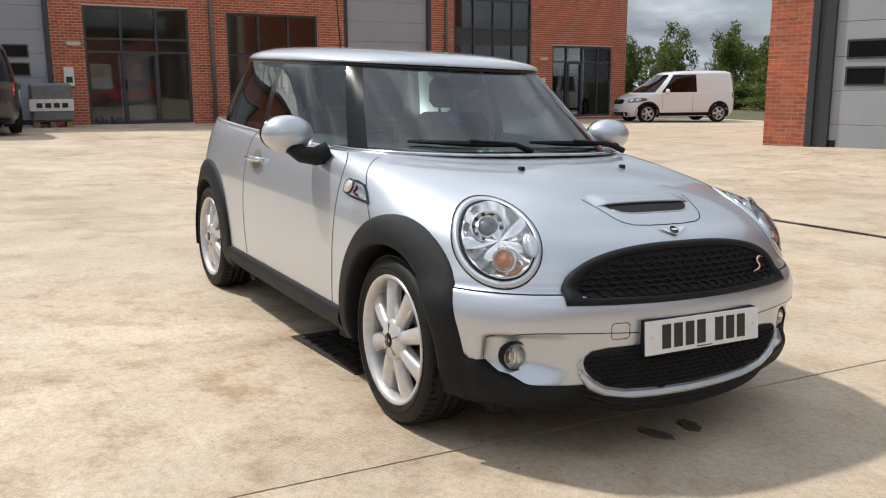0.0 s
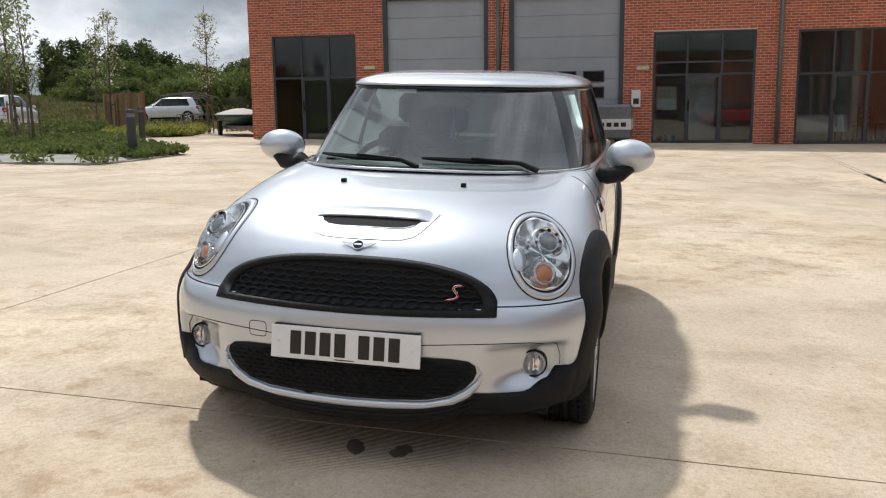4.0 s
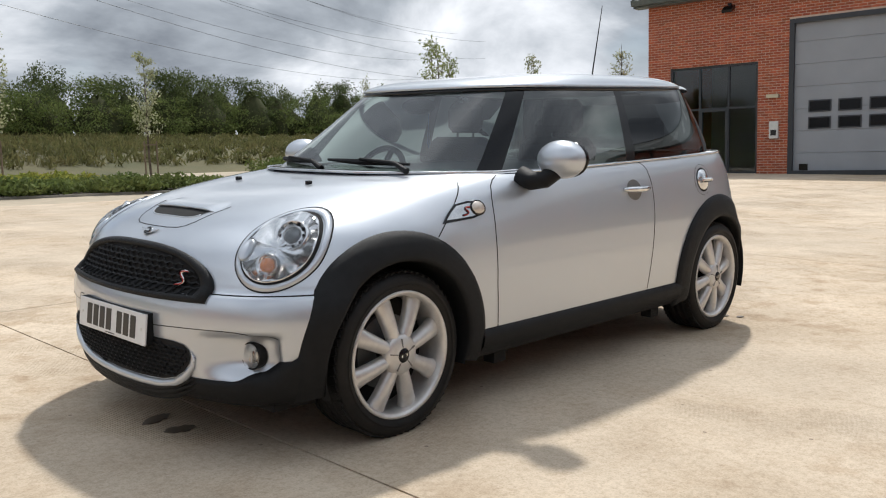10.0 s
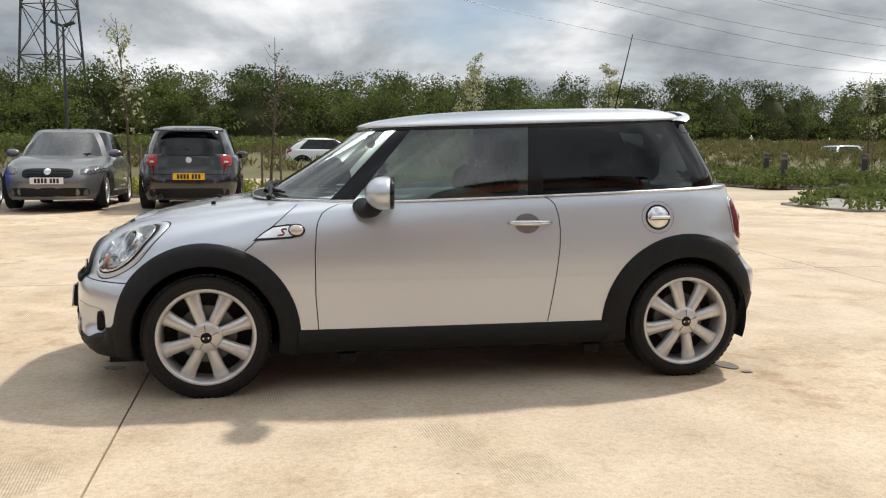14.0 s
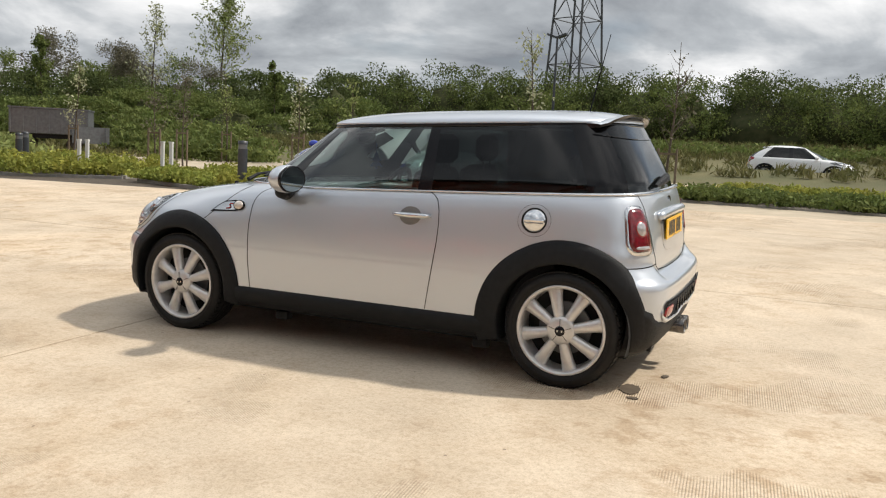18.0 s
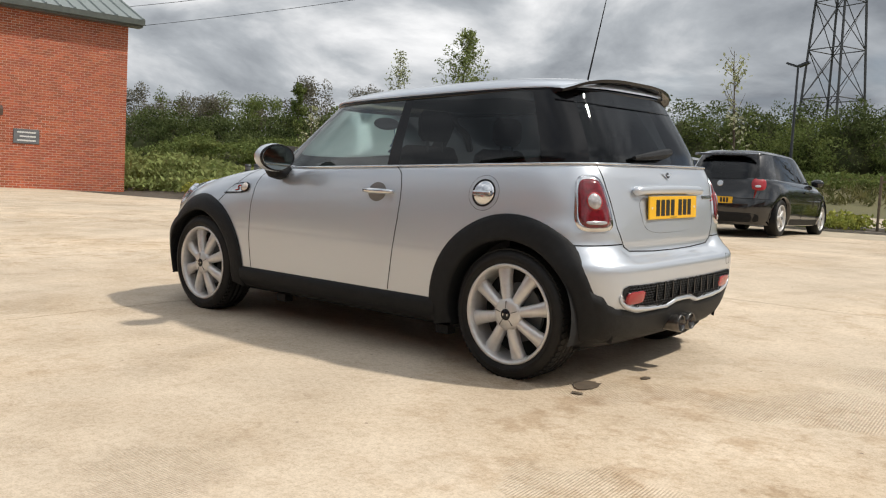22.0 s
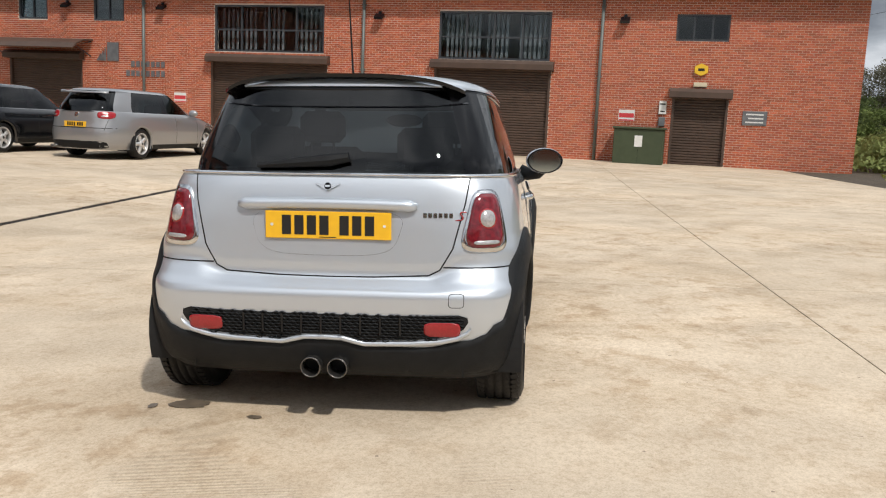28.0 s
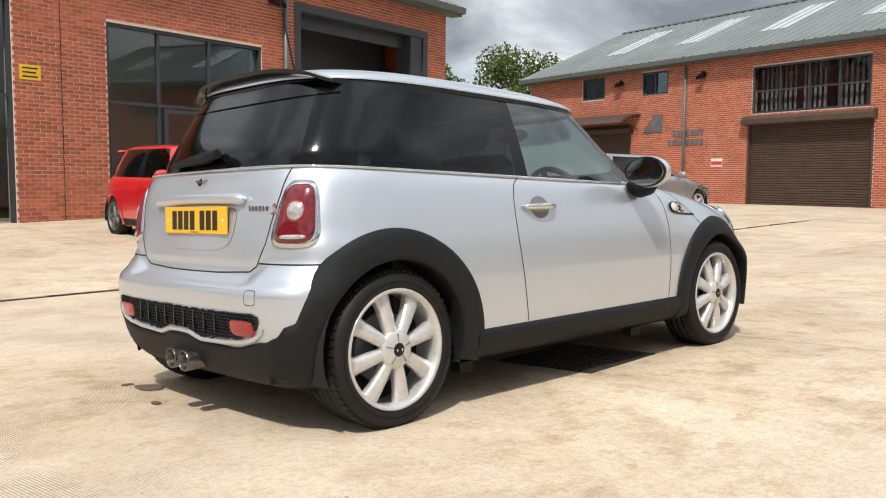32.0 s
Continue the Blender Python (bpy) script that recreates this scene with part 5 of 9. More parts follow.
for s in (1, -1):
    door = seam_path([(0.59, 0.930), (0.64, 0.912), (0.675, 0.890), (0.697, 0.850), (0.705, 0.815), (0.714, 0.697), (0.713, 0.495), (0.701, 0.325)])
    seam([skin.side(x, z, s) for x, z in door])
    door = seam_path([(-0.446, 0.968), (-0.480, 0.950), (-0.503, 0.928), (-0.520, 0.870), (-0.526, 0.800), (-0.522, 0.703), (-0.507, 0.590), (-0.488, 0.467), (-0.465, 0.33)])
    seam([skin.side(x, z, s) for x, z in door])
    # wing edge of the bonnet, running down in front of the door to the arch
    wing = seam_path([(0.795, 0.924), (0.835, 0.895), (0.876, 0.860), (1.012, 0.744), (1.045, 0.716)])
    seam([skin.side(x, z, s) for x, z in wing])
# bonnet edge over the grille and round under the lamps
seam([skin.wrap(0.9, a, 0.566) for a in span(radians(-50), radians(-19), 24)], 0.006)
seam([skin.wrap(0.9, a, 0.566) for a in span(radians(19), radians(50), 24)], 0.006)
for s in (1, -1):
    seam([skin.wrap(-0.75, math.pi + s * a, 0.646) for a in span(0.495, radians(44), 16)], 0.006)
    # moulded line from the plate out over the fog lamp
    seam([skin.front(s * y, z) for y, z in seam_path([(0.25, 0.440), (0.36, 0.446), (0.46, 0.450), (0.56, 0.452), (0.61, 0.450), (0.655, 0.442), (0.685, 0.420), (0.698, 0.385), (0.697, 0.350)])], 0.003)


# grilles
def half_moon(hw, zb, zt, n=40, e=2.6):
    pts = []
    for k in range(n + 1):
        c, sn = math.cos(math.pi * k / n), max(0.0, math.sin(math.pi * k / n))
        pts.append((hw * math.copysign(abs(c) ** (2 / e), c), zb + (zt - zb) * sn ** (2 / e)))
    return pts + [(-hw + 2 * hw * k / 14, zb - 0.006 * math.sin(math.pi * k / 14)) for k in range(1, 14)]


sur = bmesh.new()
outline, inner = half_moon(0.497, 0.536, 0.704), half_moon(0.445, 0.553, 0.684)
loops = []
for pts, lift in ((outline, -0.008), (outline, 0.010), (None, 0.017), (inner, 0.014), (inner, -0.002)):
    pts = pts or [((a[0] + b[0]) / 2, (a[1] + b[1]) / 2) for a, b in zip(outline, inner)]
    loops.append([sur.verts.new(p + n * lift) for p, n in (skin.front(y, z) for y, z in pts)])
for a, b in zip(loops, loops[1:]):
    for k in range(len(a)):
        q = (k + 1) % len(a)
        sur.faces.new((a[k], a[q], b[q], b[k]))
part("grille_surround", sur, M["plastic"], hero, "matt black grille surround", smooth=True)
mesh_in = half_moon(0.447, 0.552, 0.685)
# dark sheet on the skin paints the shade behind the honeycomb
grille = part("upper_grille", disc_patch(bmesh.new(), skin.front, mesh_in, 0.002, skirt=0.0), M["dark"], hero, "black honeycomb grille over a dark sheet painted as shade")


def honeycomb(inside, cast, pitch, vp, lift, name, parent, y0, y1, z0, z1):
    bm = bmesh.new()
    row = 0
    z = z0
    while z < z1:
        y = y0 + (pitch / 2 if row % 2 else 0)
        while y < y1:
            if inside(y, z):
                pts = []
                for k in range(6):
                    a = math.tau * (k + 0.5) / 6
                    p, n = cast(y + math.cos(a) * pitch * 0.50, z + math.sin(a) * vp * 0.62)
                    pts.append(p + n * lift)
                tube(bm, pts, 0.0032, 4, closed=True)
            y += pitch
        z += vp
        row += 1
    return part(name, bm, M["plastic"], parent)


honeycomb(lambda y, z: (abs(y) / 0.425) ** 2.6 + ((z - 0.553) / 0.122) ** 2.6 < 1 and z > 0.560, skin.front, 0.044, 0.0185, 0.008, "honeycomb_mesh", grille, -0.44, 0.44, 0.564, 0.680)
half_low = [(0.0, 0.403), (0.20, 0.402), (0.36, 0.398), (0.415, 0.391), (0.438, 0.374), (0.442, 0.352), (0.432, 0.326), (0.404, 0.296), (0.355, 0.268), (0.28, 0.250), (0.15, 0.242), (0.0, 0.239)]
low_out = seam_path(half_low + [(-y, z) for y, z in half_low[-2:0:-1]] + half_low[:1], 4)[:-1]
# the intake is not cut out: its inner shade is a dark sheet
intake = part("lower_intake", disc_patch(bmesh.new(), skin.front, low_out, 0.003, skirt=0), M["dark"], hero, "lower air intake, its shaded hollow painted as a dark sheet")


def in_loop(y, z, loop, grow=0.0):
    """Even-odd test of a point in a closed outline shrunk by grow."""
    odd = False
    for (y0, z0), (y1, z1) in zip(loop, loop[1:] + loop[:1]):
        if (z0 > z) != (z1 > z) and y < y0 + (z - z0) * (y1 - y0) / (z1 - z0):
            odd = not odd
    return odd and all(math.hypot(y - a, z - b) > grow for a, b in loop)


honeycomb(lambda y, z: in_loop(y, z, low_out, 0.016), skin.front, 0.034, 0.0150, 0.006, "honeycomb_mesh", intake, -0.44, 0.44, 0.25, 0.40)
# rounded silver lip under and beside the intake
lip = seam_path([(0.446, 0.372), (0.457, 0.350), (0.446, 0.316), (0.413, 0.281), (0.36, 0.250), (0.28, 0.231), (0.15, 0.224), (0.0, 0.221)], 5)
lip += [(-y, z) for y, z in lip[-2::-1]]
bm = bmesh.new()
tube(bm, [skin.front(y, z)[0] + skin.front(y, z)[1] * 0.004 for y, z in lip], [0.002 + 0.014 * smooth01(0.37, 0.27, z) for y, z in lip], 10)
part("intake_rim", bm, M["silver"], hero, "silver bumper lip round the intake", smooth=True)
# black spoiler strip below the lip
strip = [(y, 0.221 + 0.115 * abs(y / 0.52) ** 3) for y in span(-0.45, 0.45, 40)]
bm = bmesh.new()
for dz, dx in ((-0.020, 0.002), (-0.036, -0.002), (-0.052, -0.010)):
    tube(bm, [skin.front(y, z)[0] + Vector((dx, 0, dz)) for y, z in strip], [0.004 + 0.011 * smooth01(0.45, 0.32, abs(y)) for y, z in strip], 8)
part("front_strip", bm, M["plastic"], hero, "black strip below the bumper lip", smooth=True)

# red badge on the grille
p, n = skin.front(0.352, 0.602)
CURL = [(0.62, 0.46), (0.30, 0.50), (0.02, 0.44), (-0.10, 0.30), (0.0, 0.14), (0.16, 0.0), (0.24, -0.16), (0.16, -0.32), (-0.06, -0.42), (-0.36, -0.46), (-0.66, -0.50)]


def zig_badge(name, mm, h, mt, label):
    """A small slanted curled emblem with a bright backing."""
    for nm, k, d, mat in ((name, 0.075, 0.004, M[mt]), ("badge_edge", 0.115, 0.0015, M["chrome"])):
        bm = bmesh.new()
        tube(bm, [Vector((x * h, y * h, d)) for x, y in CURL], [h * k * (0.5 if i in (0, len(CURL) - 1) else 1.0) for i in range(len(CURL))], 6)
        ob = part(nm, bm, mat, hero, label if nm == name else "", smooth=True)
        ob.matrix_local = mm


zig_badge("grille_badge", Matrix.Translation(p + n * 0.016) @ pose(0, 0, 0, 80, 0, 103), 0.050, "red_badge", "red emblem with a chrome edge")

# plates
p, n = skin.front(0.02, 0.43)
plate(hero, Matrix.Translation((p.x + 0.014, 0.008, 0.425)) @ pose(0, 0, 0, 84, 0, 90), M["plate_white"], label="white front plate with black bars")
part("plate_base", boxm(p.x - 0.03, p.x + 0.010, -0.245, 0.261, 0.370, 0.481), M["plastic"], hero)


# headlamps
def lamp_at(s):
    cy, cz, tl = 0.611 * s, 0.713, 0.14 * s
    lampcast = lambda y, z: skin.cast((1.62 + 1.6, y + s * 0.46, z + 0.16), (-1.6, -s * 0.46, -0.16))

    def ring_wall(name, a0, a1, rows, material, label="", off=0.0):
        """A round frame between two outlines; rows hold (share of the way inwards, lift)."""
        bm, last = bmesh.new(), None
        for k, lift in rows:
            a, b = a0[0] + (a1[0] - a0[0]) * k, a0[1] + (a1[1] - a0[1]) * k
            cur = [bm.verts.new(p + n * lift) for p, n in (lampcast(y, z) for y, z in ellipse(cy + off * s, cz - 0.002 * (1 - k), a, b, 56, 2.08, tl))]
            if last:
                for i in range(56):
                    bm.faces.new((last[i], last[(i + 1) % 56], cur[(i + 1) % 56], cur[i]))
            last = cur
        return part(name, bm, material, hero, label, smooth=True)
    ring_wall("lamp_ring", (0.133, 0.143), (0.1145, 0.1235), ((0, -0.002), (0.06, 0.003), (0.5, 0.008), (1, 0.007), (1, -0.002)), M["silver"], "silver headlamp surround", 0.004)
    ring_wall("lamp_gap", (0.1155, 0.1245), (0.103, 0.112), ((0, 0.0065), (1, 0.0065)), M["dark"], "thin dark headlamp gap")
    ring_wall("lamp_bezel", (0.1065, 0.1155), (0.100, 0.109), ((0, 0.004), (0.3, 0.010), (0.6, 0.011), (1, 0.004)), M["chrome"])
    ring_wall("lamp_outline", (0.1365, 0.1465), (0.1315, 0.1415), ((0, 0.0012), (1, 0.0012)), M["dark"], off=0.004)
    # fluted reflector: shallow facets side by side
    bm, last = bmesh.new(), None
    for r in range(9):
        k = r / 8
        cur = []
        for i, (y, z) in enumerate(ellipse(cy, cz, 0.104 * k + 0.0005, 0.113 * k + 0.0005, 64, 2.08, tl)):
            p, n = lampcast(y, z)
            cur.append(bm.verts.new(p + n * (0.0022 + 0.010 * k ** 3 + 0.0034 * math.cos(i * math.tau / 8) * k)))
        if last:
            for i in range(64):
                bm.faces.new((last[i], cur[i], cur[(i + 1) % 64], last[(i + 1) % 64]))
        last = cur
    bowl = part("headlamp", bm, M["reflector"], hero, "clear headlamp with projector and amber bulb", smooth=True)

    def seated(u, v, up=0.004):
        p, n = lampcast(u, v)
        ax = (Vector((1.0, 0.24 * s, 0.08)) * 0.55 + n * 0.75).normalized()
        return Matrix.Translation(p + n * up) @ ax.to_track_quat("Y", "Z").to_matrix().to_4x4()
    mm = seated(0.636 * s, 0.752)
    bm = bmesh.new()
    lathe(bm, [(0.060, -0.02), (0.060, 0.008), (0.055, 0.015), (0.050, 0.011), (0.046, 0.003), (0.040, 0.003), (0.036, 0.013), (0.032, 0.008)], 40, mm)
    part("projector_bezel", bm, M["chrome"], bowl, smooth=True)
    for k in range(10):
        a = k * math.tau / 10
        bm = bmesh.new()
        lathe(bm, [(0.0005, 0.0140), (0.0042, 0.0135), (0.0050, 0.006)], 10, mm @ Matrix.Translation((0.0435 * math.cos(a), 0, 0.0435 * math.sin(a))))
        part("bezel_stud", bm, M["dark"], bowl)
    bm = bmesh.new()
    lathe(bm, [(0.034, 0.001), (0.030, 0.010), (0.018, 0.019), (0.0005, 0.022)], 28, mm)
    part("projector_lens", bm, M["projector"], bowl, "grey projector lens", smooth=True)
    mm = seated(0.607 * s, 0.653)
    bm = bmesh.new()
    lathe(bm, [(0.041, -0.02), (0.041, 0.010), (0.036, 0.013), (0.028, 0.004), (0.0005, -0.002)], 30, mm)
    part("indicator_bowl", bm, M["reflector"], bowl, smooth=True)
    bm = bmesh.new()
    lathe(bm, [(0.027, 0.002), (0.021, 0.011), (0.0005, 0.017)], 24, mm)
    part("indicator_bulb", bm, M["amber"], bowl, "amber indicator bulb", smooth=True)
    part("washer_cover", disc_patch(bmesh.new(), lampcast, ellipse(cy - 0.092 * s, cz - 0.020, 0.024, 0.034, 28, 2.0), 0.014, dome=0.005, skirt=0.004), M["silver"], bowl, smooth=True)
    lens = part("lamp_cover", disc_patch(bmesh.new(), lampcast, ellipse(cy, cz, 0.103, 0.112, 56, 2.08, tl), 0.012, dome=0.024, rings=8, skirt=0.0), M["lamp_glass"], bowl, "clear dome cover", smooth=True)
    lens.visible_shadow = False
    # fog lamp deep in its scoop
    mm = Matrix.Translation((1.734, 0.612 * s, 0.362)) @ Vector((1.0, 0.10 * s, 0.02)).normalized().to_track_quat("Y", "Z").to_matrix().to_4x4()
    fog = new("fog_lamp"); fog.parent = hero; fog["label"] = "round clear fog lamp in a black bezel"
    bm = bmesh.new()
    lathe(bm, [(0.047, -0.012), (0.047, 0.018), (0.045, 0.023), (0.042, 0.020), (0.041, 0.004)], 36, mm)
    part("fog_bezel", bm, M["plastic"], fog, smooth=True)
    bm = bmesh.new()
    lathe(bm, [(0.042, 0.016), (0.030, 0.008), (0.012, 0.004), (0.0005, 0.003)], 32, mm)
    part("fog_reflector", bm, M["reflector"], fog, smooth=True)
    for x in (-0.015, 0.0, 0.015):
        part("fog_rib", boxm(x - 0.0025, x + 0.0025, 0.003, 0.013, -0.024, 0.016, m=mm), M["chrome"], fog)
    bm = bmesh.new()
    lathe(bm, [(0.042, 0.018), (0.030, 0.024), (0.015, 0.027), (0.0005, 0.028)], 32, mm)
    part("fog_glass", bm, M["lamp_glass"], fog, smooth=True).visible_shadow = False


for s in (1, -1):
    lamp_at(s)
seam([skin.front(y, z) for y, z in ellipse(-0.320, 0.450, 0.033, 0.026, 36, 5) + [(-0.287, 0.450)]], 0.0025, name="tow_cover_line")

# bonnet scoop, badge, washer jets
def scoop_rise(x, y):
    return -0.0016 + 0.0140 * smooth01(1.51, 1.625, x) * smooth01(0.232, 0.160, abs(y))


grid = []
for x in [*span(1.48, 1.60, 12), 1.615, 1.628]:
    grid.append([(skin.top(x, y)[0] + Vector((0, 0, scoop_rise(x, y))), Vector((0, 0, 1))) for y in span(-0.232, 0.232, 34)])
bm = patch(bmesh.new(), grid, 0.0, 0.0)
# the front of the hood rolls over a lip and back under
edge = []
for dx, dz in ((0, 0), (0.007, -0.002), (0.011, -0.006), (0.009, -0.0105), (0.002, -0.013), (-0.03, -0.013)):
    edge.append([(g[0] + Vector((dx, 0, dz)) * max(0.0, (scoop_rise(1.628, g[0].y) + 0.0016) / 0.0140), g[1]) for g in grid[-1]])
patch(bm, edge, 0.0, 0.0)
part("scoop_hood", bm, M["silver"], hero, "raised bonnet scoop hood", smooth=True)
def mouth_front(y):
    """Front edge of the scoop opening, rounded at both ends."""
    return 1.612 + 0.078 * max(0.0, 1 - (abs(y) / 0.1865) ** 5) ** 0.45


mouth_y = [0.186 * math.sin(math.pi / 2 * k) for k in span(-1, 1, 40)]
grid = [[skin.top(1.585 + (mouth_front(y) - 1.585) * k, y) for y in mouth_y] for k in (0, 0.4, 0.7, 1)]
# no hole in the bonnet: a dark sheet paints the shade of the opening
part("scoop_mouth", patch(bmesh.new(), grid, 0.0018, 0.0), M["dark"], hero, "dark sheet painted as the shaded scoop opening")
bm = bmesh.new()
tube(bm, [skin.top(mouth_front(y) + 0.002, y)[0] for y in mouth_y[5:-5]], 0.003, 8)
part("scoop_lip", bm, M["silver"], hero, smooth=True)
line = seam_path([(1.575, -0.239), (1.61, -0.232), (1.65, -0.220), (1.700, -0.202), (1.728, -0.178), (1.743, -0.145), (1.751, -0.08), (1.753, 0.0)], 5)
line += [(x, -y) for x, y in line[-2::-1]]
seam([skin.top(x, y) for x, y in line], 0.004)
for y in (-0.25, 0.25):
    p, n = skin.top(1.225, y)
    part("washer_jet", boxm(p.x - 0.014, p.x + 0.010, y - 0.010, y + 0.010, p.z - 0.004, p.z + 0.014), M["plastic"], hero, bevel=0.003)


def winged_badge(place, normal, up, scale, parent):
    z = normal.normalized()
    x = up.cross(z).normalized()
    y = z.cross(x)
    mm = Matrix((x, y, z)).transposed().to_4x4()
    mm.translation = place + z * 0.003
    b = new("winged_badge"); b.parent = parent; b.matrix_local = mm; b["label"] = "round black badge with chrome wings"
    for s in (-1, 1):
        bm = bmesh.new()
        for k in range(3):
            w, h = (0.085 - 0.018 * k) * scale, (0.010 - 0.010 * k) * scale
            prism(bm, [(s * 0.018 * scale, h + 0.004 * scale), (s * w, h + 0.008 * scale), (s * (w - 0.012 * scale), h - 0.003 * scale), (s * 0.018 * scale, h - 0.004 * scale)], "z", 0, 0.003)
        part("wing", bm, M["chrome"], b)
    for r, h, mt, nm in ((0.028, 0.005, "chrome", "badge_ring"), (0.023, 0.0065, "gloss_black", "badge_disc")):
        bm = bmesh.new()
        prism(bm, ellipse(0, 0, r * scale, r * scale, 28), "z", 0, h)
        part(nm, bm, M[mt], b)
    part("badge_bar", boxm(-0.017 * scale, 0.017 * scale, -0.004, 0.004, 0.006, 0.0075), M["chrome"], b)


p, n = skin.front(0.0, 0.735)
winged_badge(p, n, Vector((0, 0, 1)), 0.74, hero)

# windscreen base, wipers
bm = bmesh.new()
cow = [body_bend(x, y, 0.938) for x, y in ring(X0, 1.02, -1.5, 0.735, 3.4, 3.0, NQ) if x > 0.42]
cow.sort(key=lambda v: v.y)
grid = []
for v in cow:
    d = Vector((v.x - 0.15, v.y * 0.8, 0)).normalized()
    grid.append([(v, Vector((0, 0, 1))), (v - d * 0.05 + Vector((0, 0, 0.006)), Vector((0, 0, 1))), (v - d * 0.14 + Vector((0, 0, 0.006)), Vector((0, 0, 1)))])
part("scuttle", patch(bm, grid, 0.001, 0.0), M["plastic"], hero, "black scuttle panel below the windscreen", smooth=True)
bm = bmesh.new()
tube(bm, [v + Vector((0.004, 0, 0.004)) for v in cow], 0.007, 6)
part("scuttle_trim", bm, M["chrome"], hero, smooth=True)
for y0, y1 in ((-0.08, -0.50), (0.44, 0.0)):
    wp = new("wiper"); wp.parent = hero
    pa = [cab_skin.cast((3, y1 + (y0 - y1) * t, 0.972 - 0.012 * t), (-1, 0, 0)) for t in (0, 0.25, 0.5, 0.75, 1)]
    bm = bmesh.new()
    tube(bm, [p + n * 0.018 for p, n in pa], [0.006, 0.011, 0.014, 0.011, 0.006], 6)
    part("wiper_blade", bm, M["plastic"], wp)
    bm = bmesh.new()
    root = Vector((0.955 - 0.12 * y0 * y0, y0 + 0.07, 0.950))
    tube(bm, [root, root + Vector((-0.01, -0.08, 0.03)), pa[2][0] + pa[2][1] * 0.034], [0.014, 0.010, 0.006], 8)
    part("wiper_arm", bm, M["plastic"], wp)

# door furniture, side repeaters, filler cap, mirrors
for s in (1, -1):
    sd = lambda x, z, s=s: skin.side(x, z, s)
    h = new("door_handle"); h.parent = hero; h["label"] = "chrome loop door handle"
    # flat cup in grey, not silver: the shade of its hollow is painted in
    part("handle_cup", disc_patch(bmesh.new(), sd, ellipse(-0.352, 0.832, 0.066, 0.050, 36), 0.0012, skirt=0), M["trim_and_shade_grey"], h, smooth=True)
    bm = bmesh.new()
    pts = [sd(x, 0.837)[0] + Vector((0, s * o, 0)) for x, o in ((-0.250, 0.004), (-0.275, 0.022), (-0.33, 0.032), (-0.40, 0.032), (-0.452, 0.022), (-0.478, 0.004))]
    tube(bm, pts, [0.009, 0.013, 0.015, 0.015, 0.013, 0.009], 10)
    part("grip", bm, M["chrome"], h, smooth=True)
    r = new("side_repeater"); r.parent = hero; r["label"] = "chrome side vent with round clear repeater"
    vent = [(1.008, 0.762), (0.965, 0.797), (0.918, 0.827), (0.84, 0.838), (0.785, 0.835), (0.758, 0.812), (0.780, 0.784), (0.83, 0.772), (0.92, 0.766)]
    part("vent_rim", disc_patch(bmesh.new(), sd, seam_path(vent + vent[:1], 3)[:-1], 0.004), M["gloss_black"], r)
    inner = [(0.875 + (x - 0.875) * 0.84, 0.801 + (z - 0.801) * 0.74) for x, z in vent]
    part("vent_plate", disc_patch(bmesh.new(), sd, seam_path(inner + inner[:1], 3)[:-1], 0.008), M["chrome"], r)
    for nm, k, d, mt in (("vent_emblem", 0.07, 0.013, "red_badge"), ("emblem_edge", 0.13, 0.010, "dark")):
        bm = bmesh.new()
        tube(bm, [sd(0.868 - x * 0.034, 0.803 + z * 0.030)[0] + Vector((0, s * d, 0)) for x, z in CURL], 0.034 * k, 6)
        part(nm, bm, M[mt], r, smooth=True)
    part("repeater_rim", disc_patch(bmesh.new(), sd, ellipse(0.800, 0.809, 0.040, 0.029, 28), 0.011, dome=0.002), M["gloss_black"], r, smooth=True)
    part("repeater_lens", disc_patch(bmesh.new(), sd, ellipse(0.801, 0.809, 0.033, 0.023, 28), 0.014, dome=0.008), M["repeater"], r, smooth=True)
    # mirror
    m = new("door_mirror"); m.parent = hero; m["label"] = "silver oval door mirror on a black foot"
    mm = Matrix.Translation((0.395, s * 0.880, 0.995))
    bm = bmesh.new()
    g = bmesh.ops.create_uvsphere(bm, u_segments=32, v_segments=18, radius=1.0)["verts"]
    for v in g:
        k = 0.58 if v.co.x < 0 else 1.0
        full = ((1 - min(0.9999, v.co.x ** 4)) ** 0.25) / max(0.01, math.sqrt(max(1e-6, 1 - v.co.x ** 2))) if v.co.x < 0 and v.co.x > -0.999 else 1.0
        v.co = Vector((v.co.x * 0.085 * k, v.co.y * 0.115 * full, v.co.z * 0.080 * full))
    bmesh.ops.transform(bm, matrix=mm @ pose(0, 0, 0, 0, 0, s * -8), verts=g)
    part("mirror_shell", bm, M["silver"], m, smooth=True)
    bm = bmesh.new()
    lathe(bm, [(0.93, 0.036), (0.965, 0.042), (0.955, 0.050), (0.91, 0.055), (0.86, 0.050)], 36)
    bmesh.ops.transform(bm, matrix=mm @ pose(0, 0, 0, 0, 0, 90 - s * 8) @ Matrix.Diagonal((0.115, 1, 0.080, 1)), verts=bm.verts[:])
    part("mirror_rim", bm, M["gloss_black"], m, smooth=True)
    bm = bmesh.new()
    lathe(bm, [(0.0005, 0.0), (1.0, 0.0)], 36)
    bmesh.ops.transform(bm, matrix=mm @ Matrix.Translation((-0.051, 0, 0)) @ pose(0, 0, 0, 0, 0, 90 - s * 8) @ Matrix.Diagonal((0.102, 1, 0.071, 1)), verts=bm.verts[:])
    part("mirror_glass", bm, M["mirror"], m, "mirror glass")
    bm = bmesh.new()
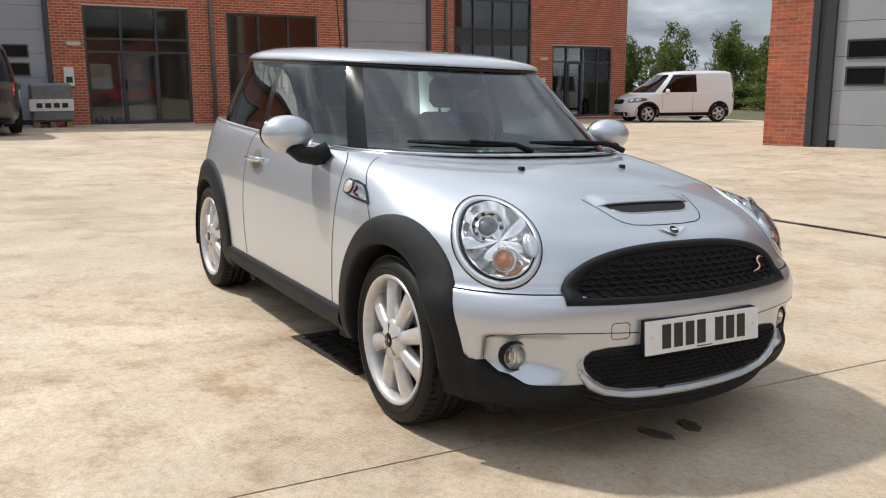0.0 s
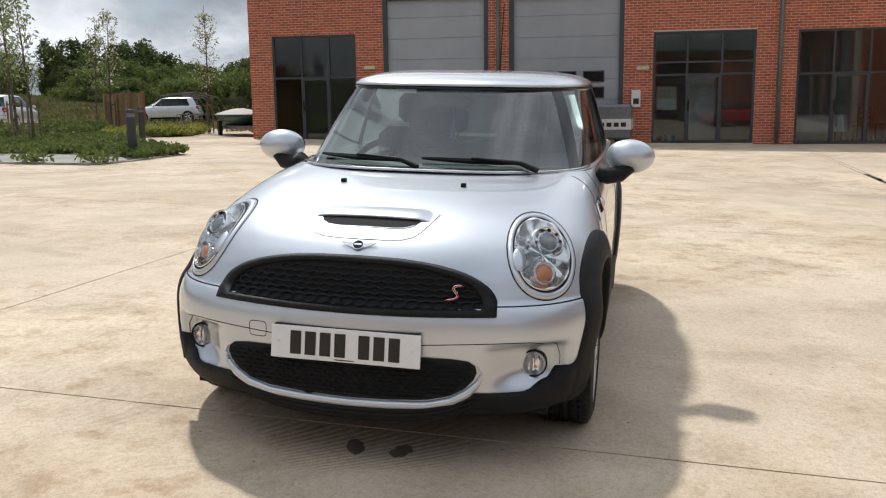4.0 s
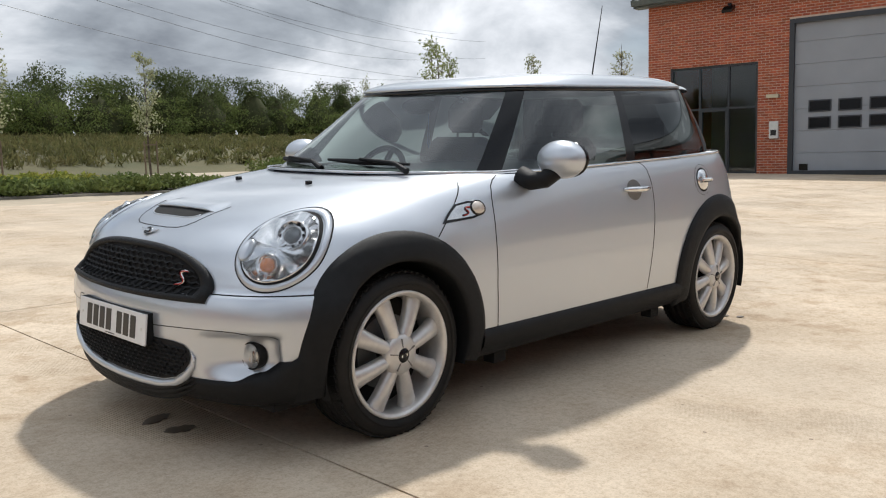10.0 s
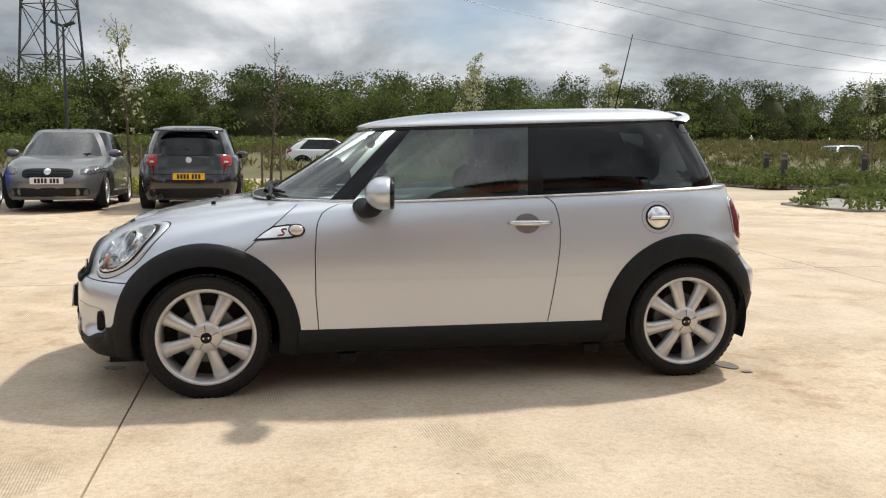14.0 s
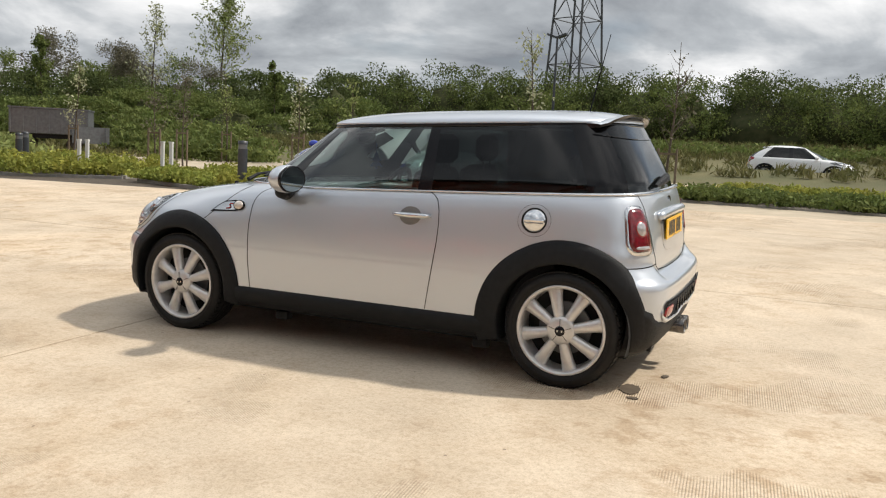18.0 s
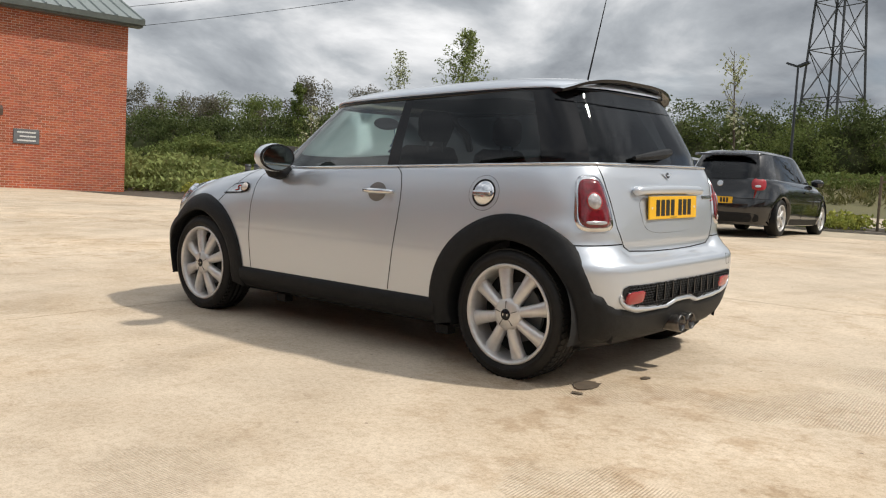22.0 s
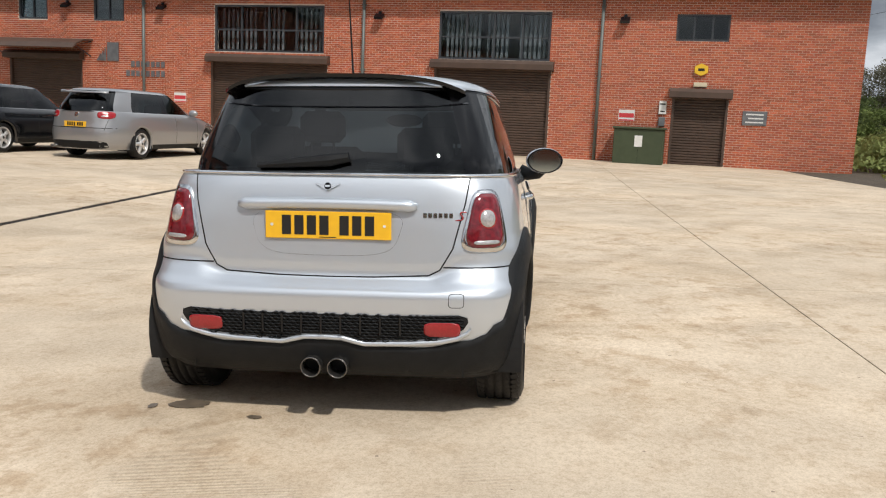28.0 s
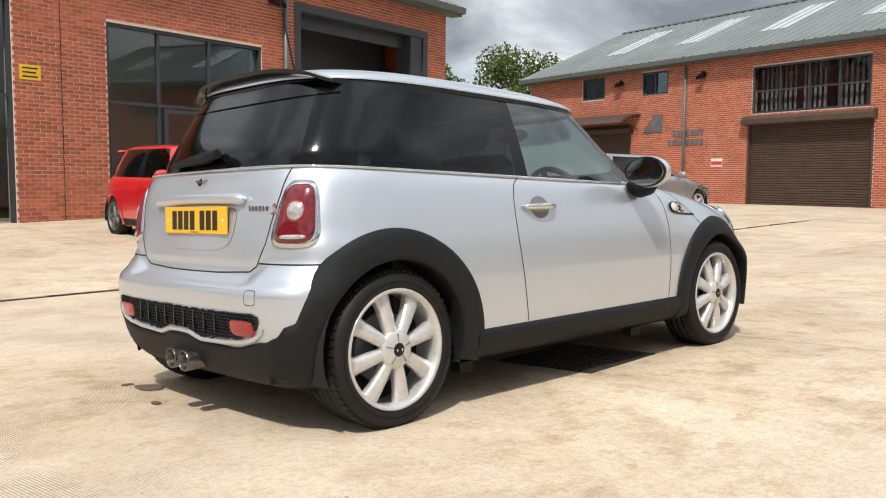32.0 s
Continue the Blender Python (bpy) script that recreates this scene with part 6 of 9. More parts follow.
    tube(bm, [(0.475, s * 0.730, 0.925), (0.465, s * 0.785, 0.905), (0.445, s * 0.835, 0.912), (0.42, s * 0.872, 0.950)], [0.055, 0.050, 0.047, 0.050], 14, flat=0.8)
    part("mirror_foot", bm, M["plastic"], m, smooth=True)
sd = lambda x, z: skin.side(x, z, 1)
f = new("filler_cap"); f.parent = hero; f["label"] = "round chrome fuel filler cap"
part("filler_ring", disc_patch(bmesh.new(), sd, ellipse(-1.060, 0.857, 0.088, 0.082, 40), 0.001, skirt=0), M["silver"], f, smooth=True)
part("filler_recess", disc_patch(bmesh.new(), sd, ellipse(-1.060, 0.857, 0.069, 0.065, 40), 0.0025, skirt=0), M["dark"], f, smooth=True)
part("filler_lid", disc_patch(bmesh.new(), sd, ellipse(-1.061, 0.857, 0.060, 0.057, 40), 0.006, dome=0.016), M["chrome"], f, smooth=True)
p, n = sd(-1.061, 0.857)
seam([sd(x, z) for x, z in ellipse(-1.060, 0.857, 0.088, 0.082, 48) + [(-0.972, 0.857)]], 0.0025, f, "filler_line")
part("filler_grip", boxm(-1.120, -1.010, p.y + 0.006, p.y + 0.034, 0.846, 0.868), M["chrome"], f, bevel=0.006)

# tail lamps
for s in (1, -1):
    def tl(u, z, s=s):
        return skin.cast((-1.58 - 1.0, s * u + s * 0.50, z), (1.0, -s * 0.50, 0))
    rimr = lambda a, b: [(0.646 - 0.10 * (0.83 - z) + (u - 0.646) * (0.94 - 2.3 * (z - 0.831)), z) for u, z in ellipse(0.646, 0.831, a, b, 48, 4.2)]
    t = new("tail_lamp"); t.parent = hero; t["label"] = "red tail lamp with a clear centre and chrome rim"
    part("lamp_rim", disc_patch(bmesh.new(), tl, rimr(0.101, 0.124), 0.006), M["chrome"], t, smooth=True)
    part("red_lens", disc_patch(bmesh.new(), tl, rimr(0.084, 0.107), 0.010, dome=0.010), M["red_lens"], t, smooth=True)
    part("lens_ring", disc_patch(bmesh.new(), tl, ellipse(0.648, 0.838, 0.041, 0.040, 32), 0.0205, dome=0.001), M["red_bright"], t, smooth=True)
    part("clear_lens", disc_patch(bmesh.new(), tl, ellipse(0.648, 0.838, 0.035, 0.034, 28), 0.0215, dome=0.008), M["clear_lens"], t, smooth=True)
    part("clear_lens", disc_patch(bmesh.new(), tl, ellipse(0.640, 0.744, 0.058, 0.008, 24, 3), 0.016, dome=0.002), M["clear_lens"], t, smooth=True)

# hatch: outline, plate recess, chrome handle, badge
hatch = [(0.575, 1.00), (0.560, 0.90), (0.515, 0.72), (0.465, 0.635), (0.42, 0.612), (0.2, 0.602), (0, 0.600)]
hatch = hatch + [(-y, z) for y, z in hatch[-2::-1]]
seam([skin.rear(y, z) for y, z in seam_path(hatch, 5)], 0.006)
well = [(y * (1.0 + 1.1 * (z - 0.778)), z) for y, z in ellipse(0, 0.778, 0.300, 0.092, 60, 4.0)]
seam([skin.rear(y, z) for y, z in well + well[:1]], 0.0014)
part("plate_recess", disc_patch(bmesh.new(), skin.rear, well, 0.0015, dome=-0.0006, skirt=0.0), M["silver"], hero, smooth=True)
bm = bmesh.new()
pts = [skin.rear(y, 0.895 - 0.006 * (y / 0.37) ** 2)[0] + Vector((-0.014, 0, 0)) for y in span(-0.37, 0.37, 24)]
tube(bm, pts, [0.012] + [0.024] * 23 + [0.012], 10, flat=1.0)
part("hatch_handle", bm, M["silver"], hero, "silver grab strip above the plate", smooth=True)
p, n = skin.rear(0.0, 0.808)
plate(hero, Matrix.Translation((p.x - 0.012, -0.008, 0.808)) @ pose(0, 0, 0, 88, 0, -90), M["plate_yellow"], label="yellow rear plate with black bars")
p, n = skin.rear(0.0, 0.962)
winged_badge(p, n, Vector((0, 0, 1)), 0.62, hero)
p, n = skin.rear(-0.465, 0.853)
for k in range(6):
    p, n = skin.rear(-0.400 - 0.021 * k, 0.853)
    ob = part("script_bar", boxm(-0.008, 0.008, -0.011, 0.011, 0, 0.004), M["chrome"], hero, bevel=0.003)
    ob.matrix_local = Matrix.Translation(p + n * 0.002) @ pose(0, 0, 0, 86, 0, -96)
p, n = skin.rear(-0.545, 0.850)
zig_badge("rear_emblem", Matrix.Translation(p + n * 0.004) @ pose(0, 0, 0, 86, 0, -96), 0.036, "red_badge", "")

# rear bumper: mesh slot, reflectors, exhausts
half_slot = [(0.0, 0.463), (0.20, 0.463), (0.40, 0.466), (0.55, 0.471), (0.585, 0.460), (0.588, 0.440), (0.570, 0.412), (0.535, 0.391), (0.48, 0.374), (0.36, 0.362), (0.16, 0.355), (0.115, 0.368), (0.075, 0.378), (0.0, 0.379)]
slot = seam_path(half_slot + [(-y, z) for y, z in half_slot[-2:0:-1]] + half_slot[:1], 3)[:-1]
# dark sheet paints the shaded hollow behind the rear mesh
rg = part("rear_mesh", disc_patch(bmesh.new(), skin.rear, slot, 0.003, skirt=0), M["dark"], hero, "black mesh slot in the rear bumper over a dark sheet painted as shade")
honeycomb(lambda y, z: in_loop(y, z, slot, 0.012) and abs(y) < 0.56, skin.rear, 0.026, 0.0125, 0.007, "honeycomb_mesh", rg, -0.57, 0.57, 0.36, 0.47)
for k in range(9):
    y = -0.32 + 0.08 * k
    p, n = skin.rear(y, 0.43)
    part("mesh_rib", boxm(p.x - 0.014, p.x - 0.004, y - 0.004, y + 0.004, 0.384, 0.460), M["gloss_black"], rg)
# rounded silver lip below the slot, humped over the exhausts
lip = seam_path([(0.594, 0.428), (0.600, 0.415), (0.585, 0.396), (0.545, 0.374), (0.48, 0.358), (0.36, 0.347), (0.17, 0.341), (0.125, 0.352), (0.080, 0.364), (0.0, 0.366)], 5)
lip += [(-y, z) for y, z in lip[-2::-1]]
bm = bmesh.new()
tube(bm, [skin.rear(y, z)[0] + skin.rear(y, z)[1] * 0.003 for y, z in lip], [0.002 + 0.010 * smooth01(0.43, 0.37, z) for y, z in lip], 8)
part("slot_lip", bm, M["silver"], hero, "silver lip below the mesh slot", smooth=True)
for s in (1, -1):
    part("rear_reflector", disc_patch(bmesh.new(), skin.rear, ellipse(s * 0.485, 0.412, 0.072, 0.030, 30, 4), 0.010, dome=0.004), M["red_bright"], hero, "red rear reflector", smooth=True)
seam([skin.rear(y, z) for y, z in ellipse(-0.54, 0.527, 0.030, 0.027, 36, 5) + [(-0.51, 0.527)]], 0.0025, name="tow_cover_line")
for y in (-0.055, 0.055):
    bm = bmesh.new()
    mm = Matrix.Translation((-1.68, y - 0.01, 0.242)) @ pose(0, 0, 0, 0, 0, 90)
    lathe(bm, [(0.036, -0.28), (0.040, -0.04), (0.043, 0.065), (0.040, 0.072), (0.036, 0.066), (0.034, -0.05), (0.0005, -0.06)], 32, mm)
    part("exhaust_tip", bm, M["exhaust"], hero, "sooty polished round exhaust tip", smooth=True)

# roof spoiler with two slots right through it, and the aerial
ts, ys_ = (0.0, 0.16, 0.30, 0.74, 0.9, 1.0), span(-0.53, 0.53, 44)
top_, low_ = [], []
for y in ys_:
    k = max(0.0, 1 - (abs(y) / 0.53) ** 3.2)
    a0, a1 = Vector((-1.24 - 0.02 * k, y, 1.362 + 0.026 * k)), Vector((-1.315 - 0.105 * k ** 0.6, y, 1.358 + 0.058 * k))
    clear = 0.009 * min(1.0, 2.2 * k)
    top_.append([a0.lerp(a1, t) + Vector((0, 0, 0.004 * math.sin(math.pi * t) + (clear if t > 0.5 else 0))) for t in ts])
    low_.append([a0.lerp(a1, t) + Vector((0.004, 0, -0.024 if t < 0.5 else clear - 0.015)) for t in ts])
slot_at = lambda y, j: j == 2 and 0.035 < abs(y) < 0.43


def blade(grid, reverse=False):
    bm = bmesh.new()
    vs = [[bm.verts.new(v) for v in r] for r in grid]
    for i in range(len(vs) - 1):
        for j in range(len(ts) - 1):
            if not slot_at((ys_[i] + ys_[i + 1]) / 2, j):
                bm.faces.new((vs[i][j], vs[i][j + 1], vs[i + 1][j + 1], vs[i + 1][j]))
    return bm


sp = part("roof_spoiler", blade(top_), M["silver"], hero, "silver roof spoiler with two slots", smooth=True)
bm = blade(low_)
for i in range(len(ys_) - 1):
    bm.faces.new([bm.verts.new(v) for v in (top_[i][-1], top_[i + 1][-1], low_[i + 1][-1], low_[i][-1])])
    for j in (2, 3):
        if slot_at((ys_[i] + ys_[i + 1]) / 2, 2):
            bm.faces.new([bm.verts.new(v) for v in (top_[i][j], top_[i + 1][j], low_[i + 1][j], low_[i][j])])
for i in (0, -1):
    bm.faces.new([bm.verts.new(v) for v in top_[i] + low_[i][::-1]])
fill = bmesh.new()
fv = []
for i, y in enumerate(ys_):
    p, n = cab_skin.rear(y * 1.02, 1.283 + 0.02 * (y / 0.53) ** 4)
    fv.append([fill.verts.new(low_[i][0]), fill.verts.new(low_[i][2] + Vector((0, 0, -0.012))), fill.verts.new(p + n * 0.004)])
for a, b in zip(fv, fv[1:]):
    for j in (0, 1):
        fill.faces.new((a[j], a[j + 1], b[j + 1], b[j]))
part("window_header", fill, M["gloss_black"], sp, "black panel between spoiler and rear window", smooth=True)
part("spoiler_underside", bm, M["gloss_black"], sp, "black underside and rear edge")
bm = bmesh.new()
tube(bm, [(-1.10, 0, 1.40), (-1.105, 0, 1.425), (-1.12, 0, 1.44)], [0.022, 0.013, 0.007], 10)
tube(bm, [(-1.118, 0, 1.435), (-1.215, 0, 1.88)], [0.005, 0.0022], 6)
part("aerial", bm, M["plastic"], hero, "thin black roof aerial")
# rear wiper
bm = bmesh.new()
pa = [cab_skin.rear(y, 1.035 + 0.012 * k) for k, y in enumerate((0.30, 0.15, 0.0, -0.08))]
tube(bm, [p + n * 0.022 for p, n in pa], [0.010, 0.020, 0.026, 0.020], 8)
part("rear_wiper", bm, M["plastic"], hero)

# cabin
part("cabin_floor", boxm(-1.40, 0.75, -0.62, 0.62, 0.25, 0.33), M["cloth"], hero)
part("dashboard", boxm(0.42, 0.86, -0.66, 0.66, 0.62, 0.925), M["cloth"], hero, bevel=0.05)
part("parcel_shelf", boxm(-1.50, -1.05, -0.56, 0.56, 0.88, 0.92), M["cloth"], hero)
for s in (1, -1):
    part("door_card", boxm(-1.15, 0.60, s * 0.66 - 0.02, s * 0.66 + 0.02, 0.33, 0.93), M["cloth"], hero)


def seat(x, y, w, back):
    st = new("seat"); st.parent = hero; st["label"] = "dark cloth car seat with headrest"
    part("cushion", boxm(x - 0.05, x + 0.48, y - w / 2, y + w / 2, 0.40, 0.58), M["cloth"], st, bevel=0.05)
    bm = boxm(-0.07, 0.07, -w / 2, w / 2, 0.0, back)
    bmesh.ops.transform(bm, matrix=Matrix.Translation((x - 0.02, y, 0.50)) @ pose(0, 0, 0, 0, -14, 0), verts=bm.verts[:])
    part("backrest", bm, M["cloth"], st, bevel=0.05)
    hx, hz = x - 0.05 - 0.24 * back, 0.50 + back + 0.09
    part("headrest", boxm(hx - 0.045, hx + 0.045, y - 0.125, y + 0.125, hz - 0.08, hz + 0.09), M["cloth"], st, smooth=False, bevel=0.035)
    for d in (-0.06, 0.06):
        part("headrest_stem", tube(bmesh.new(), [(hx, y + d, hz - 0.16), (hx, y + d, hz - 0.06)], 0.007, 6), M["galv"], st)


for y in (0.34, -0.34):
    seat(-0.16, y, 0.46, 0.60)
    seat(-1.00, y, 0.50, 0.52)
bm = bmesh.new()
sw = Matrix.Translation((0.33, -0.34, 0.86)) @ pose(0, 0, 0, 0, 65, 0)
tube(bm, [sw @ Vector((0.185 * math.cos(a), 0.185 * math.sin(a), 0)) for a in [k * math.tau / 32 for k in range(32)]], 0.016, 8, closed=True)
for a in (0.2, math.pi - 0.2, -math.pi / 2):
    tube(bm, [sw @ Vector((0, 0, 0)), sw @ Vector((0.18 * math.cos(a), 0.18 * math.sin(a), 0))], 0.016, 6)
part("steering_wheel", bm, M["plastic"], hero, "black steering wheel")
bm = bmesh.new()
g = bmesh.ops.create_uvsphere(bm, u_segments=20, v_segments=10, radius=1.0)["verts"]
bmesh.ops.transform(bm, matrix=Matrix.Translation((0.36, 0.0, 1.235)) @ Matrix.Diagonal((0.025, 0.115, 0.040, 1)), verts=g)
part("interior_mirror", bm, M["plastic"], hero, smooth=True)
bm = bmesh.new()
prism(bm, [(0, 0), (0.018, -0.03), (0.010, -0.03), (0.032, -0.062), (0.014, -0.062), (0.042, -0.10), (0.006, -0.10), (0.006, -0.115), (-0.006, -0.115), (-0.006, -0.10), (-0.042, -0.10), (-0.014, -0.062), (-0.032, -0.062), (-0.010, -0.03), (-0.018, -0.03)], "y", -0.002, 0.002, Matrix.Translation((0.29, 0.0, 1.15)) @ pose(0, 0, 0, 0, 0, 35))
tube(bm, [(0.29, 0, 1.20), (0.29, 0, 1.15)], 0.002, 4)
part("air_freshener", bm, surf("blue_card", (0.06, 0.17, 0.45), (0.05, 0.14, 0.4), 20, 0.5), hero, "dark blue tree-shaped air freshener hanging from the mirror")
bm = bmesh.new()
box(bm, -0.95, 0.05, -0.44, 0.44, 1.322, 1.330)
part("headlining", bm, M["trim_and_shade_grey"], hero)

# road wheels
for xw in (FRX, RRX):
    for s in (1, -1):
        hub = wheel(hero, label="silver eight-spoke alloy wheel with black tyre")
        hub.matrix_local = Matrix.Translation((xw, s * 0.700, HUB_Z)) @ pose(0, 0, 0, 0, 0, 0 if s > 0 else 180) @ Matrix.Rotation(0.115 if xw > 0 else 0.03, 4, "Y")

# ---- parked vehicles ----
HATCH = dict(
    low=[(0.18, 2.08, -1.98, 0.80), (0.30, 2.15, -2.03, 0.86), (0.48, 2.17, -2.05, 0.88), (0.60, 2.13, -2.03, 0.885), (0.70, 2.03, -1.99, 0.88), (0.79, 1.83, -1.97, 0.865), (0.87, 1.50, -1.955, 0.84), (0.93, 1.12, -1.94, 0.80)],
    cab=[(0.91, 1.17, -1.965, 0.795), (1.10, 0.80, -1.86, 0.735), (1.28, 0.46, -1.74, 0.665), (1.37, 0.30, -1.66, 0.62)],
    top=[(1.365, 0.31, -1.72, 0.625), (1.40, 0.22, -1.62, 0.585), (1.43, -0.02, -1.42, 0.49), (1.45, -0.3, -1.0, 0.30), (1.455, -0.45, -0.7, 0.10)],
    fx=1.30, rx=-1.28, r=0.315, lamp=(0.66, 0.68, 0.17, 0.075), tail=(0.70, 0.86, 0.13, 0.10), hatch_plate=0.58, front_plate=0.50)
ESTATE = dict(
    low=[(0.20, 2.22, -2.40, 0.82), (0.32, 2.30, -2.45, 0.88), (0.50, 2.31, -2.47, 0.905), (0.64, 2.26, -2.45, 0.91), (0.74, 2.12, -2.42, 0.90), (0.82, 1.88, -2.40, 0.885), (0.90, 1.50, -2.38, 0.86), (0.97, 1.10, -2.36, 0.82)],
    cab=[(0.95, 1.15, -2.38, 0.815), (1.12, 0.80, -2.27, 0.75), (1.30, 0.45, -2.12, 0.68), (1.40, 0.28, -2.03, 0.63)],
    top=[(1.395, 0.28, -2.12, 0.635), (1.43, 0.18, -2.02, 0.59), (1.46, -0.06, -1.8, 0.49), (1.475, -0.4, -1.3, 0.30), (1.48, -0.6, -0.9, 0.10)],
    fx=1.40, rx=-1.39, r=0.325, lamp=(0.68, 0.70, 0.18, 0.07), tail=(0.70, 0.92, 0.19, 0.075), hatch_plate=0.72, front_plate=0.5)
VAN = dict(
    low=[(0.24, 2.30, -2.30, 0.86), (0.36, 2.40, -2.40, 0.93), (0.60, 2.42, -2.43, 0.95), (0.85, 2.36, -2.43, 0.95), (1.00, 2.24, -2.42, 0.945), (1.08, 2.05, -2.41, 0.935)],
    cab=[(1.06, 2.08, -2.41, 0.93), (1.30, 1.72, -2.36, 0.885), (1.55, 1.36, -2.30, 0.83), (1.74, 1.10, -2.24, 0.78)],
    top=[(1.735, 1.10, -2.28, 0.785), (1.82, 0.95, -2.18, 0.74), (1.90, 0.55, -1.9, 0.60), (1.935, 0.0, -1.2, 0.36), (1.94, -0.2, -0.6, 0.10)],
    fx=1.50, rx=-1.50, r=0.335, lamp=(0.74, 0.85, 0.15, 0.10), tail=(0.86, 1.02, 0.055, 0.20), hatch_plate=0.98, front_plate=0.5)
SMALLVAN = dict(
    low=[(0.22, 2.12, -2.10, 0.84), (0.36, 2.18, -2.16, 0.90), (0.60, 2.18, -2.18, 0.915), (0.82, 2.08, -2.18, 0.915), (0.98, 1.80, -2.17, 0.905), (1.06, 1.50, -2.16, 0.895)],
    cab=[(1.04, 1.55, -2.16, 0.89), (1.30, 1.10, -2.13, 0.85), (1.55, 0.72, -2.10, 0.81), (1.68, 0.55, -2.06, 0.77)],
    top=[(1.675, 0.55, -2.08, 0.775), (1.74, 0.42, -2.0, 0.73), (1.79, 0.1, -1.75, 0.58), (1.81, -0.3, -1.2, 0.36), (1.815, -0.5, -0.8, 0.10)],
    fx=1.36, rx=-1.36, r=0.32, lamp=(0.70, 0.80, 0.15, 0.08), tail=(0.82, 1.05, 0.05, 0.20), hatch_plate=0.9, front_plate=0.45)
SUV = dict(
    low=[(0.24, 2.08, -2.0, 0.82), (0.38, 2.16, -2.08, 0.88), (0.58, 2.17, -2.12, 0.90), (0.74, 2.10, -2.10, 0.90), (0.86, 1.92, -2.07, 0.89), (0.95, 1.60, -2.05, 0.87), (1.02, 1.20, -2.03, 0.83)],
    cab=[(1.00, 1.22, -2.04, 0.82), (1.18, 0.82, -1.82, 0.75), (1.36, 0.42, -1.50, 0.67), (1.46, 0.22, -1.30, 0.62)],
    top=[(1.455, 0.22, -1.42, 0.625), (1.49, 0.12, -1.30, 0.58), (1.525, -0.1, -1.1, 0.48), (1.545, -0.35, -0.85, 0.30), (1.55, -0.45, -0.65, 0.10)],
    fx=1.32, rx=-1.32, r=0.34, lamp=(0.66, 0.86, 0.18, 0.07), tail=(0.74, 1.0, 0.15, 0.09), hatch_plate=0.75, front_plate=0.5)


def parked(name, label, spec, paint, m, wheels="five", panel=False, white_plate=True, group="", dark_wheels=False):
    """A parked vehicle: body, cabin glass, pillars, roof, lamps, grille, plates, mirrors and wheels."""
    car = thing(name, label, "van" if "van" in name else "car", m, group)
    nq, x0 = 20, -0.35
    n4 = nq * 4

    def bend(x, y, z):
        low = 1 - smooth01(0.92, 1.1, z)
        return Vector((x - (0.16 * smooth01(0.8, 1.9, x) - 0.09 * smooth01(-1.1, -1.9, x)) * (y / 0.88) ** 2 * low, y, z + max(0.0, 0.6 - x) * 0.012 * smooth01(0.6, 0.95, z)))
    lv_, lf_ = shell(rows_smooth([(*r, 4.6, 5.0) for r in spec["low"]], 3), x0, nq, bend)
    sk = Skin(lv_, lf_)
    hz = spec["r"]
    keep = lambda i, c: all((c[0] - xw) ** 2 + (c[2] - hz) ** 2 > (spec["r"] + 0.045) ** 2 or abs(c[1]) < 0.5 for xw in (spec["fx"], spec["rx"]))
    raw("body", *pick(lv_, lf_, keep), paint, car, smooth=True)
    cv_, cf_ = shell(rows_smooth([(*r, 3.8, 4.2) for r in spec["cab"]], 3), x0, nq, bend, cap=False)

    def cols(a, b, s=0):
        def k_(i, c):
            k = i % n4
            k = min(k, n4 - 1 - k)
            return a <= k < b and (s == 0 or c[1] * s > 0)
        return k_
    dark = M["privacy"]
    raw("windscreen", *pick(cv_, cf_, cols(0, 8)), M["windscreen"] if not panel else M["privacy"], car, smooth=True)
    raw("rear_window", *pick(cv_, cf_, cols(nq + 14, 2 * nq)), dark, car, smooth=True)
    for s in (1, -1):
        raw("a_pillar", *pick(cv_, cf_, cols(8, 10, s)), paint, car, smooth=True)
        raw("door_window", *pick(cv_, cf_, cols(10, nq - 1, s)), dark, car, smooth=True)
        raw("b_pillar", *pick(cv_, cf_, cols(nq - 1, nq + 1, s)), M["gloss_black"], car, smooth=True)
        raw("side_panel" if panel else "side_window", *pick(cv_, cf_, cols(nq + 1, nq + 10, s)), paint if panel else dark, car, smooth=True)
        raw("c_pillar", *pick(cv_, cf_, cols(nq + 10, nq + 14, s)), paint, car, smooth=True)
    raw("roof", *shell(rows_smooth([(*r, 3.6, 4.0) for r in spec["top"]], 2), x0, nq, bend), paint, car, smooth=True)
    part("cabin", boxm(spec["rx"] - 0.3, spec["fx"] - 0.35, -0.6, 0.6, 0.3, spec["cab"][0][0] - 0.02), M["cloth"], car)
    for y in (0.37, -0.37):
        part("seat_back", boxm(-0.25, -0.08, y - 0.22, y + 0.22, 0.5, spec["cab"][0][0] + 0.22), M["cloth"], car, bevel=0.04)
    ly, lz, la, lb = spec["lamp"]
    ty, tz, ta, tb = spec["tail"]
    for s in (1, -1):
        lamp = part("headlamp", disc_patch(bmesh.new(), sk.front, ellipse(s * ly, lz, la, lb, 28, 2.8, 0.15 * s), 0.006, dome=0.004), M["projector"], car, "clear headlamp", smooth=True)
        for off, rr in ((-0.42, 0.62), (0.38, 0.55)):
            part("lamp_bowl", disc_patch(bmesh.new(), sk.front, ellipse(s * (ly + off * la), lz + 0.15 * off * la, lb * rr, lb * rr, 18), 0.010, dome=0.006), M["reflector"], lamp, smooth=True)
